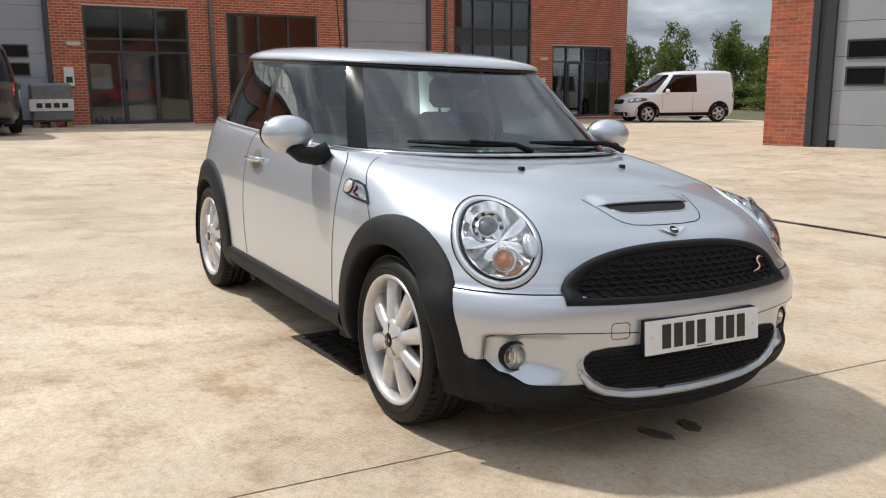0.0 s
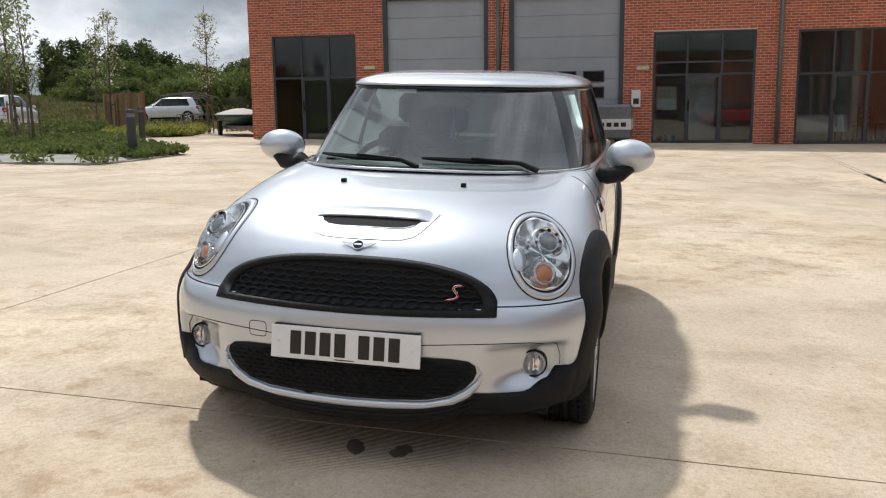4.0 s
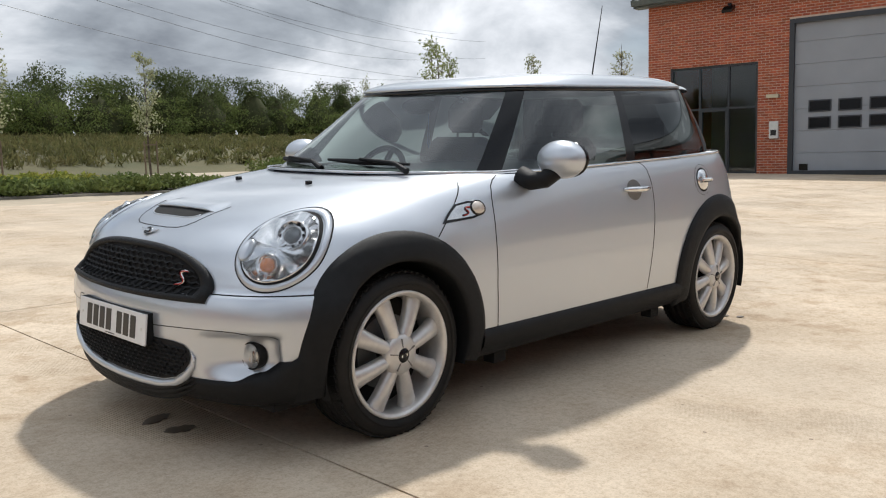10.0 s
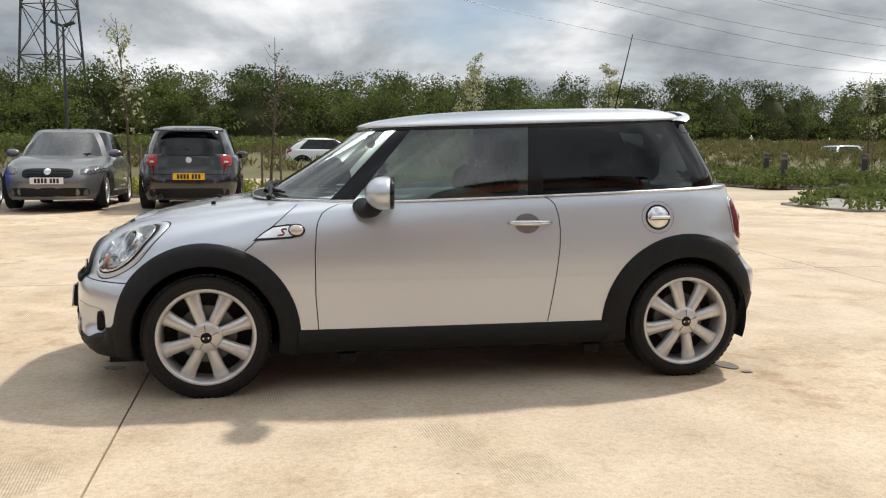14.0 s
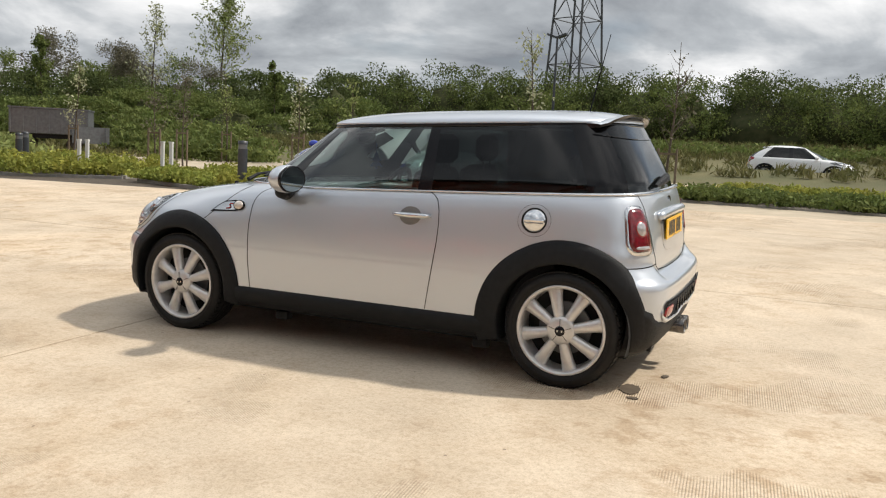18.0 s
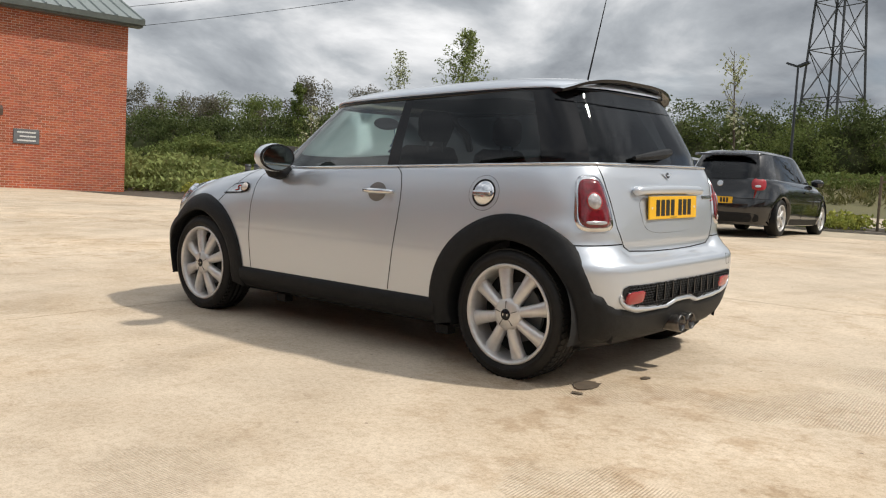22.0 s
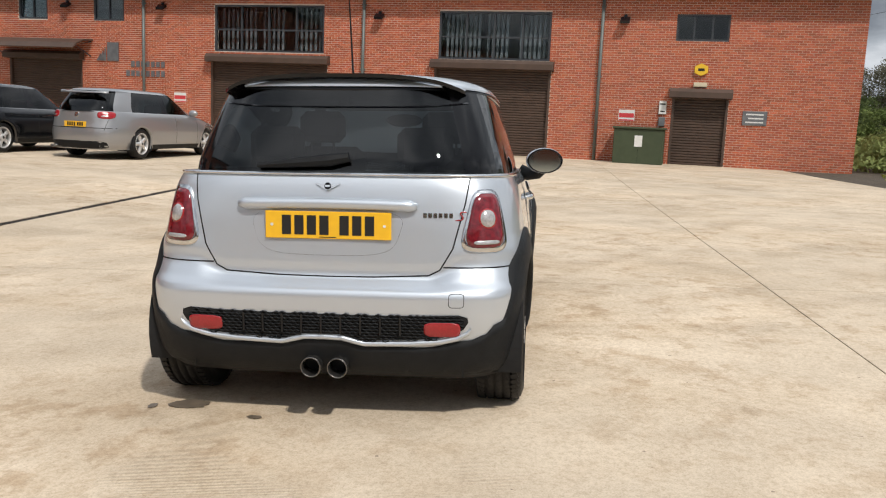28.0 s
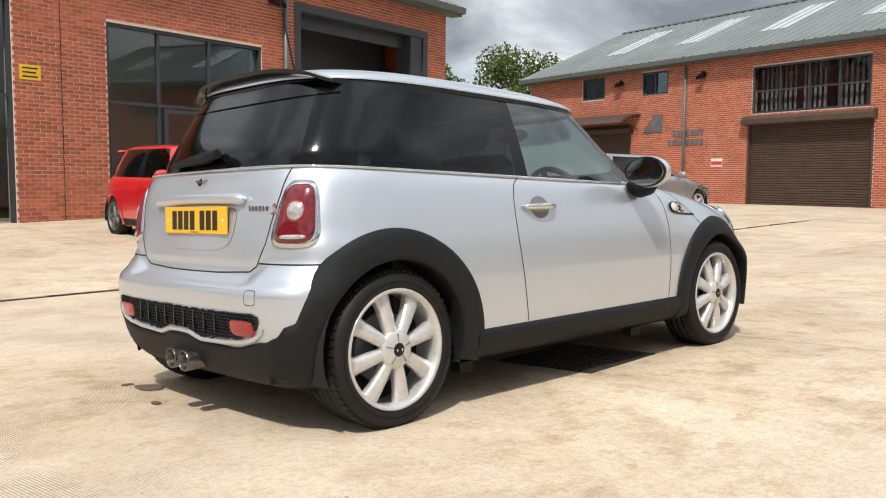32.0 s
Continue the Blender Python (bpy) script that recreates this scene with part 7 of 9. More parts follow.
        part("lens_cover", disc_patch(bmesh.new(), sk.front, ellipse(s * ly, lz, la, lb, 28, 2.8, 0.15 * s), 0.012, dome=0.014, skirt=0.0), M["lamp_glass"], lamp, smooth=True).visible_shadow = False
        t = lambda u, z, s=s: sk.cast((spec["low"][3][2] - 1.0, s * u + s * 0.45, z), (1, -s * 0.45, 0))
        part("tail_lamp", disc_patch(bmesh.new(), t, ellipse(ty, tz, ta, tb, 28, 3.0), 0.008, dome=0.01), M["red_bright"], car, "red tail lamp", smooth=True)
        part("reversing_lens", disc_patch(bmesh.new(), t, ellipse(ty - 0.15 * ta, tz - 0.35 * tb, ta * 0.42, tb * 0.20, 18, 2.5), 0.019, dome=0.003), M["clear_lens"], car, smooth=True)
        p, nn = sk.side(spec["fx"] - 0.62, spec["cab"][0][0] + 0.02, s)
        bm = bmesh.new()
        g = bmesh.ops.create_uvsphere(bm, u_segments=14, v_segments=8, radius=1.0)["verts"]
        bmesh.ops.transform(bm, matrix=Matrix.Translation((spec["fx"] - 0.66, s * (abs(p.y) + 0.11), spec["cab"][0][0] + 0.07)) @ Matrix.Diagonal((0.07, 0.12, 0.075, 1)), verts=g)
        part("door_mirror", bm, paint, car, smooth=True)
        bm = bmesh.new()
        top_z = spec["cab"][0][0] - 0.03
        for x in (spec["fx"] - 0.52, spec["rx"] + (1.05 if spec is not ESTATE else 1.35)):
            ribbon(bm, [sk.side(x, z, s) for z in span(top_z, 0.30, 10)], 0.008, 0.001)
        part("shut_line", bm, M["dark"], car)
        for x in (spec["fx"] - 1.35,):
            p, nn = sk.side(x, top_z - 0.1, s)
            part("door_handle", boxm(x - 0.09, x + 0.09, p.y - 0.01, p.y + 0.022 * s, top_z - 0.115, top_z - 0.085), paint, car)
        bm = bmesh.new()
        g2 = [[sk.side(x, z, s) for z in (0.30, 0.25, 0.2)] for x in span(spec["fx"] - 0.4, spec["rx"] + 0.4, 8)]
        part("sill", patch(bm, g2, 0.008), M["plastic"], car)
        for xw in (spec["fx"], spec["rx"]):
            bm = bmesh.new()
            lathe(bm, [(spec["r"] + 0.05, 0.0), (spec["r"] + 0.05, 0.38), (0.0005, 0.38)], 28, Matrix.Translation((xw, s * abs(sk.side(xw, 0.7, s)[0].y) - s * 0.012, hz)) @ pose(0, 0, 0, 0, 0, 180 if s > 0 else 0))
            bmesh.ops.delete(bm, geom=[v for v in bm.verts if v.co.z < 0.16], context="VERTS")
            part("arch_liner", bm, M["dark"], car)
            bm = bmesh.new()
            rows = []
            for q in range(33):
                a = radians(-22 + 224 * q / 32)
                row = []
                for rr, lift in ((spec["r"] + 0.030, -0.06), (spec["r"] + 0.032, 0.012), (spec["r"] + 0.055, 0.016), (spec["r"] + 0.115, 0.006)):
                    x, z = xw + rr * math.cos(a), max(0.2, hz + rr * math.sin(a))
                    y = abs(sk.side(xw + (spec["r"] + 0.12) * math.cos(a), max(0.24, hz + (spec["r"] + 0.12) * math.sin(a)), s)[0].y)
                    row.append(bm.verts.new((x, s * (y + lift), z)))
                if rows:
                    for j in range(3):
                        bm.faces.new((rows[-1][j], rows[-1][j + 1], row[j + 1], row[j]))
                rows.append(row)
            part("arch_edge", bm, M["plastic"] if panel or spec is SUV else paint, car, smooth=True)
            wy = abs(sk.side(xw, 0.66, s)[0].y) - 0.125
            h = wheel(car, wheels, spec["r"], 0.215, spec["r"] * 0.70, (M["rubber"], M["galv"]) if dark_wheels else None, detail=False)
            h.matrix_local = Matrix.Translation((xw, s * wy, hz)) @ pose(0, 0, 0, 0, 0, 0 if s > 0 else 180)
    gr = part("grille", disc_patch(bmesh.new(), sk.front, ellipse(0, lz - 0.06, 0.40, 0.085, 32, 4), 0.006), M["plastic"], car, "black grille")
    for dz in (-0.045, 0.0, 0.045):
        bm = bmesh.new()
        tube(bm, [sk.front(y, lz - 0.06 + dz)[0] + Vector((0.010, 0, 0)) for y in span(-0.36, 0.36, 8)], 0.006, 5)
        part("grille_bar", bm, M["gloss_black"], gr, smooth=True)
    bm = bmesh.new()
    for y0 in (-0.40, 0.12):
        tube(bm, [(spec["low"][-1][1] - 0.16 + 0.1 * abs(q), y0 + 0.40 * q, spec["cab"][0][0] + 0.035 + 0.02 * q) for q in (0, 0.5, 1)], 0.012, 5)
    part("wiper", bm, M["plastic"], car)
    part("lower_intake", disc_patch(bmesh.new(), sk.front, ellipse(0, 0.31, 0.62, 0.075, 32, 5), 0.005), M["plastic"], car, "black lower intake")
    part("maker_badge", disc_patch(bmesh.new(), sk.front, ellipse(0, lz - 0.03, 0.055, 0.055, 24), 0.014), M["chrome"], car, smooth=True)
    p, nn = sk.front(0, spec["front_plate"])
    plate(car, Matrix.Translation((p.x + 0.02, 0, spec["front_plate"])) @ pose(0, 0, 0, 86, 0, 90), M["plate_white"])
    p, nn = sk.rear(0, spec["hatch_plate"])
    plate(car, Matrix.Translation((p.x - 0.012, 0, spec["hatch_plate"])) @ pose(0, 0, 0, 88, 0, -90), M["plate_yellow"])
    part("rear_valance", disc_patch(bmesh.new(), sk.rear, ellipse(0, 0.30, 0.66, 0.08, 32, 5), 0.005), M["plastic"], car)
    if not panel:
        p, nn = sk.rear(0, tz)
        part("maker_badge", disc_patch(bmesh.new(), sk.rear, ellipse(0, tz, 0.05, 0.05, 24), 0.008), M["chrome"], car, smooth=True)
    bm = bmesh.new()
    pr = sk.rear(0, tz)[0]
    tube(bm, [(spec["cab"][1][2] - 0.05, 0.0, spec["cab"][0][0] + 0.12), (spec["cab"][1][2] - 0.0, 0.30, spec["cab"][0][0] + 0.15)], 0.012, 6)
    part("rear_wiper", bm, M["plastic"], car)
    if not panel:
        bm = bmesh.new()
        tube(bm, [sk.rear(y, spec["low"][-3][0] - 0.17)[0] + Vector((-0.004, 0, 0)) for y in span(-0.78, 0.78, 16)], 0.006, 5)
        tube(bm, [sk.rear(0.62 + 0.06 * q, 0.60 + 0.3 * q)[0] + Vector((-0.003, 0, 0)) for q in span(0, 1, 6)], 0.004, 4)
        tube(bm, [sk.rear(-0.62 - 0.06 * q, 0.60 + 0.3 * q)[0] + Vector((-0.003, 0, 0)) for q in span(0, 1, 6)], 0.004, 4)
        part("hatch_line", bm, M["dark"], car)
        bm = bmesh.new()
        for y in (0.46, 0.54):
            lathe(bm, [(0.030, -0.12), (0.032, 0.03), (0.026, 0.03), (0.024, -0.05), (0.0005, -0.05)], 16, Matrix.Translation((spec["low"][1][2] - 0.02, y, 0.25)) @ pose(0, 0, 0, 0, 0, 90))
        part("exhaust_tip", bm, M["exhaust"], car, smooth=True)
        edge = spec["top"][0]
        grid = [[(Vector((edge[2] + 0.02 - 0.13 * q * (1 - (y / 0.62) ** 4), y, edge[0] + 0.028 - 0.02 * q)), Vector((0, 0, 1))) for q in (0, 0.5, 1)] for y in span(-0.58, 0.58, 12)]
        part("roof_spoiler", patch(bmesh.new(), grid, 0.0, 0.03), paint, car, smooth=True)
    return car


def on_ground(x, y, rz):
    return pose(x, y, ground_z(x, y), 0, 0, rz)


P_RED = car_paint("red_car_paint", (0.62, 0.008, 0.014), 0, 0.3, False)
P_BLACK = car_paint("black_car_paint", (0.006, 0.0065, 0.008), 0, 0.2, False)
P_GREY = car_paint("grey_car_paint", (0.16, 0.165, 0.17), 0.5, 0.35)
P_BLUE = car_paint("blue_car_paint", (0.012, 0.045, 0.42), 0.2, 0.3)
P_WHITE = car_paint("white_car_paint", (0.78, 0.79, 0.80), 0, 0.3, False)
P_SILVER = car_paint("pale_silver_paint", (0.58, 0.60, 0.62), 0.5, 0.35)
P_CHARC = car_paint("charcoal_van_paint", (0.022, 0.023, 0.026), 0.1, 0.35)

parked("parked_hatchback", "red three-door hatchback parked in front of the brick unit", HATCH, P_RED, on_ground(3.15, 9.0, -92), dark_wheels=True, group="cars by the brick unit")
shown = parked("parked_hatchback", "black hatchback with a silver grille parked by the brick unit", HATCH, P_BLACK, on_ground(5.45, 8.8, -84), "twin", group="cars by the brick unit")
# pale blue price papers behind its glass, and a bright grille frame
M["paper_blue"] = surf("pale_blue_paper", (0.45, 0.62, 0.75), (0.4, 0.56, 0.7), 20, 0.6)
M["paper_deep"] = surf("blue_paper", (0.10, 0.25, 0.55), (0.09, 0.22, 0.5), 20, 0.6)
part("price_paper", boxm(0.05, 0.30, -0.745, -0.740, 1.02, 1.26), M["paper_blue"], shown, "pale blue price paper in the side window")
part("price_paper", boxm(0.86, 0.865, -0.20, 0.12, 1.00, 1.10), M["paper_deep"], shown, "blue price paper behind the windscreen")
for s in (1, -1):
    part("grille_stay", boxm(2.10, 2.19, s * 0.30 - 0.02, s * 0.30 + 0.02, 0.30, 0.70), M["chrome"], shown, "satin silver grille frame", bevel=0.01)
parked("parked_hatchback", "black hatchback parked before the shutters", HATCH, P_BLACK, on_ground(13.5, 11.2, -8), "twin", group="cars by the shutters")
parked("parked_estate", "silver-grey estate car parked before the shutters", ESTATE, car_paint("estate_grey_paint", (0.33, 0.33, 0.34), 0.6, 0.35), on_ground(14.4, 8.5, -8), group="cars by the shutters")
parked("parked_hatchback", "black three-door hatchback with red tail lamps, nose to the planting", HATCH, P_BLACK, on_ground(2.45, -12.1, -88), group="cars by the planting")
parked("parked_hatchback", "dark grey five-door hatchback facing the yard", HATCH, P_GREY, on_ground(4.75, -12.4, 92), group="cars by the planting")
parked("parked_hatchback", "bright blue hatchback facing the yard beside a bollard", HATCH, P_BLUE, on_ground(6.95, -11.6, 95), "twin", group="cars by the planting")
parked("parked_van", "black panel van standing before the grey overhead doors", VAN, P_CHARC, on_ground(-18.6, -1.8, 184), panel=True)
parked("parked_van", "small white panel van at the end of the brick block", SMALLVAN, P_WHITE, on_ground(-19.4, 20.9, 252), panel=True)
parked("parked_crossover", "white crossover car side on in the car park", SUV, P_WHITE, on_ground(-1.5, -34.0, 178), group="cars in the car park")
parked("parked_estate", "silver car in the far car park", ESTATE, P_SILVER, on_ground(-31, -40, 20), group="cars in the car park")
parked("parked_hatchback", "silver hatchback behind the timber fence", HATCH, P_SILVER, pose(-41.8, -26.5, land_z(-41.8, -26.5) + 0.14, 0, 0, -70), group="cars in the car park")
parked("parked_hatchback", "pale car beyond the planted island", HATCH, P_SILVER, on_ground(-27.0, -25.3, 200), group="cars in the car park")

# ---- fixtures on the buildings ----


def wall_box(face, u, v, w, h, d, material, name, label, category, bars=0, bar_mat=None):
    t = thing(name, label, category)
    part("case", boxm(u - w / 2, u + w / 2, 0.006, d, v - h / 2, v + h / 2, m=face.m), material, t, bevel=min(0.01, d / 4))
    for k in range(bars):
        z = v + h * (0.28 - 0.56 * k / max(1, bars - 1)) if bars > 1 else v
        part("text_bar", boxm(u - w * 0.36, u + w * (0.36 - 0.1 * (k % 2)), d, d + 0.002, z - h * 0.05, z + h * 0.05, m=face.m), bar_mat or M["ink"], t)
    return t


for u, v in ((0.80, 1.45), (-7.25, 1.55), (8.70, 1.38), (17.3, 1.15)):
    b = wall_box(FW, u, v, 0.26, 0.50, 0.09, M["white"], "entry_panel", "white entry panel on the brick pier", "panel")
    part("keypad", boxm(u - 0.08, u + 0.08, 0.09, 0.098, v - 0.16, v + 0.0, m=FW.m), M["ink"], b)
for u, v in ((0.98, 2.33), (-7.3, 2.52), (8.7, 2.22), (17.35, 2.1)):
    wall_box(FW, u, v, 0.36, 0.11, 0.10, M["cream"], "bulkhead_light", "cream bulkhead light on the brickwork", "lamp")
floodlight(FW, -8.6, 5.15)
wall_box(FW, 17.1, 4.4, 0.18, 0.16, 0.18, M["white"], "camera_housing", "small white housing on the brickwork", "housing")
tk = thing("water_tank", "grey caged liquid tank with a pale band beside the doors", "tank", pose(-20.7, 0.2, ground_z(-20.7, 0.2), 0, 0, -3))
bm = bmesh.new()
box(bm, -0.5, 0.5, -0.5, 0.5, 0.14, 1.12)
part("bottle", bm, M["galv"], tk, bevel=0.06)
part("band", boxm(-0.515, 0.515, -0.515, 0.515, 0.42, 0.72), M["white"], tk)
for k in range(4):
    part("mark_bar", boxm(0.516, 0.520, -0.36 + k * 0.2, -0.22 + k * 0.2, 0.50, 0.62), M["ink"], tk)
for k in range(3):
    part("pallet_runner", boxm(-0.5, 0.5, -0.45 + k * 0.38, -0.31 + k * 0.38, 0.0, 0.14), M["wood"], tk)
bn = thing("waste_bin", "white bin with a green lid by the doors", "bin", pose(-20.8, -0.8, ground_z(-20.8, -0.8), 0, 0, -3))
part("tub", boxm(-0.3, 0.3, -0.3, 0.3, 0.0, 0.95), M["white"], bn, bevel=0.03)
part("lid", boxm(-0.33, 0.33, -0.33, 0.33, 0.95, 1.1), surf("green_lid", (0.02, 0.16, 0.07), None, 8, 0.45), bn, bevel=0.02)

al = thing("alarm_box", "yellow six-sided alarm box high on the wall", "alarm box")
bm = bmesh.new()
prism(bm, [(e(-5.81) + 0.24 * math.cos(k * math.pi / 3 + 0.5), 3.19 + 0.20 * math.sin(k * math.pi / 3 + 0.5)) for k in range(6)], "y", 0.006, 0.09, m=FE.m)
part("case", bm, M["sign_yellow"], al, bevel=0.01)
part("mark_bar", boxm(e(-5.81) - 0.1, e(-5.81) + 0.1, 0.09, 0.093, 3.15, 3.23, m=FE.m), M["ink"], al)
wall_box(FE, e(-5.82), 2.72, 0.42, 0.14, 0.10, M["cream"], "bulkhead_light", "cream bulkhead light over the shutter", "lamp")
wall_box(FE, e(-7.53), 1.72, 0.74, 0.44, 0.03, M["galv"], "name_plate", "grey name plate with unreadable lines", "sign", 3, M["white"])
for y, v in ((-3.6, 1.66), (4.25, 1.62), (12.9, 1.66)):
    sg = wall_box(FE, e(y), v, 0.52, 0.36, 0.012, M["white"], "warning_sign", "red and white warning sign on brick", "sign")
    part("red_band", boxm(e(y) - 0.24, e(y) + 0.24, 0.012, 0.015, v - 0.07, v + 0.07, m=FE.m), M["sign_red"], sg)
    part("red_band", boxm(e(y) - 0.24, e(y) + 0.24, 0.012, 0.015, v - 0.17, v - 0.13, m=FE.m), M["sign_red"], sg)
wall_box(FE, e(-4.72), 1.95, 0.24, 0.42, 0.06, M["white"], "notice", "white notice beside the shutter", "notice", 2)
wall_box(FE, e(-4.72), 1.50, 0.20, 0.28, 0.08, M["galv"], "key_switch", "grey key switch beside the shutter", "switch")
for y, v in ((-3.35, 4.72), (5.0, 4.75), (13.6, 5.0), (17.8, 5.05)):
    floodlight(FE, e(y), v)
gc = thing("utility_cabinet", "dark green steel cabinet with a white notice against the wall", "cabinet", FE.m @ pose(e(-4.1), 0.72, gze, 0, 0, 0))
part("body", boxm(-0.78, 0.78, -0.55, 0.55, 0.0, 1.10), M["bin_green"], gc, bevel=0.02)
part("lid", boxm(-0.82, 0.82, -0.58, 0.60, 1.10, 1.17), M["bin_green"], gc, bevel=0.015)
part("notice", boxm(-0.12, 0.12, 0.551, 0.556, 0.55, 0.90), M["white"], gc)
part("seam", boxm(-0.003, 0.003, 0.548, 0.553, 0.02, 1.08), M["dark"], gc)
cp = thing("door_canopy", "brown curved canopy over the shutter", "canopy")
bm = bmesh.new()
prism(bm, [(0.0, 3.75), (0.5, 3.72), (0.95, 3.55), (1.2, 3.35), (1.17, 3.33), (0.92, 3.50), (0.5, 3.66), (0.0, 3.69)], "x", e(16.7), e(20.9), m=FE.m)
part("canopy_sheet", bm, M["shutter_brown"], cp)
for y in (16.8, 20.8):
    part("canopy_bracket", tube(bmesh.new(), [FE.p(e(y), 0.02, 3.1), FE.p(e(y), 0.9, 3.45), FE.p(e(y), 0.02, 3.66)], 0.025, 6), M["anthracite"], cp)
lg = thing("wall_logo", "grey metal logo and letter bars on the brick wall", "sign")
part("logo_block", boxm(e(15.55), e(16.05), 0.01, 0.04, 2.95, 3.65, m=FE.m), M["galv"], lg)
for k in range(3):
    bm = bmesh.new()
    prism(bm, [(e(16.1) + 0.12 * k, 2.95), (e(16.3) + 0.12 * k, 2.95), (e(16.12) + 0.12 * k, 3.45 - 0.12 * k)], "y", 0.01, 0.04, m=FE.m)
    part("logo_fin", bm, M["galv"], lg)
for r in range(2):
    for k in range(7 + r):
        part("letter_bar", boxm(e(13.55) + k * 0.22, e(13.55) + k * 0.22 + 0.15, 0.01, 0.03, 2.75 - 0.36 * r, 2.97 - 0.36 * r, m=FE.m), M["galv"], lg)
for v in (2.2, 3.9):
    wall_box(FE, e(23.5), v, 0.25, 1.2, 0.3, M["cream"], "end_board", "pale board on the corner of the block", "board")

wall_box(FN, 2.13, 2.88, 0.40, 0.27, 0.012, M["sign_yellow"], "yellow_notice", "yellow notice with dark lines on brick", "sign", 3)
wall_box(FN, 8.05, 2.72, 0.14, 0.42, 0.12, M["cream"], "bulkhead_light", "cream light beside the loading bay", "lamp")
wall_box(FN, 8.02, 1.62, 0.26, 0.36, 0.02, M["white"], "notice", "white notice beside the loading bay", "notice", 2)
floodlight(FN, 8.0, 5.1)
mj = thing("movement_joint", "dark vertical joint in the brickwork", "joint", kind="structure")
part("joint_strip", boxm(2.72, 2.735, 0.0, 0.009, -0.1, 5.8, m=FN.m), M["dark"], mj)

# furnishings seen through the glazing of the west block
def indoor(u, w, rz=0):
    p = FW.p(u, w, 0.10)
    return pose(p.x, p.y, 0.14, 0, 0, rz)


tb = thing("dining_table", "table under a white cloth inside the glazed unit", "table", indoor(6.1, -1.1, 93))
part("tabletop", boxm(-0.75, 0.75, -0.42, 0.42, 0.72, 0.75), M["wood"], tb)
for x in (-0.68, 0.68):
    for y in (-0.36, 0.36):
        part("leg", boxm(x - 0.025, x + 0.025, y - 0.025, y + 0.025, 0, 0.72), M["wood"], tb)
cl = thing("table_cloth", "white cloth hanging in folds over the table", "cloth", indoor(6.1, -1.1, 93))
bm = bmesh.new()
loop = ellipse(0, 0, 0.80, 0.47, 96, 7)
rows = []
for z, grow, fold in ((0.765, 0.96, 0.0), (0.76, 1.0, 0.0), (0.62, 1.01, 0.010), (0.42, 1.03, 0.022), (0.26, 1.04, 0.030)):
    rows.append([bm.verts.new((x * grow + fold * math.cos(k * 1.31) * (1 if x > 0 else -1), y * grow + fold * math.cos(k * 1.31) * (1 if y > 0 else -1), z)) for k, (x, y) in enumerate(loop)])
bm.faces.new(rows[0])
for a, b in zip(rows, rows[1:]):
    for k in range(96):
        bm.faces.new((a[k], a[(k + 1) % 96], b[(k + 1) % 96], b[k]))
part("drape", bm, M["white"], cl, smooth=True)
ch = thing("dining_chair", "brown wooden chair beside the clothed table", "chair", indoor(7.4, -1.0, 60), "indoor chairs")
part("seat", boxm(-0.21, 0.21, -0.21, 0.21, 0.43, 0.47), M["wood"], ch, bevel=0.01)
for x in (-0.18, 0.18):
    for y in (-0.18, 0.18):
        part("leg", boxm(x - 0.02, x + 0.02, y - 0.02, y + 0.02, 0, 0.43), M["wood"], ch)
    part("back_post", boxm(x - 0.02, x + 0.02, 0.17, 0.21, 0.47, 0.98), M["wood"], ch)
for z in (0.62, 0.76, 0.90):
    part("back_slat", boxm(-0.18, 0.18, 0.18, 0.20, z, z + 0.07), M["wood"], ch)
copy_thing(ch, indoor(8.0, -1.9, 200))
nbd = thing("wall_cabinet", "white wall cabinet with a printed front inside the glazing", "cabinet", FW.m @ Matrix.Translation((1.72, -0.50, 1.45)))
part("carcass", boxm(-0.29, 0.29, -0.12, 0.12, -0.35, 0.35), M["white"], nbd, bevel=0.008)
part("door", boxm(-0.27, 0.27, 0.12, 0.135, -0.02, 0.33), M["cream"], nbd)
for k in range(4):
    part("print_bar", boxm(-0.20, 0.12, 0.135, 0.139, 0.22 - 0.06 * k, 0.245 - 0.06 * k), M["steel_grey"], nbd)
scr = thing("door_panel", "pale inner door standing behind the glazed entrance", "door", FW.m @ Matrix.Translation((2.72, -0.75, 0.12)))
part("leaf", boxm(-0.42, 0.42, -0.02, 0.02, 0, 1.98), M["room_wall"], scr)
for k in range(3):
    part("notice", boxm(-0.05, 0.20, 0.02, 0.026, 1.25 + 0.16 * k, 1.38 + 0.16 * k), M["white"], scr)
for k, (u, mt, hh) in enumerate(((1.55, "sign_red", 0.26), (1.70, "paper_deep", 0.30), (1.83, "white", 0.24), (1.95, "paper_deep", 0.28))):
    t = thing("spray_bottle", "coloured cleaning bottle standing behind the window", "bottle", indoor(u, -0.42), "cleaning bottles")
    bm = bmesh.new()
    lathe(bm, [(0.0005, 0), (0.045, 0.0), (0.048, hh * 0.6), (0.018, hh * 0.78), (0.018, hh * 0.85)], 14, pose(0, 0, 0, 90, 0, 0))
    part("bottle_body", bm, M[mt], t, smooth=True)
    part("trigger", boxm(-0.02, 0.05, -0.015, 0.015, hh * 0.85, hh), M["white"], t)

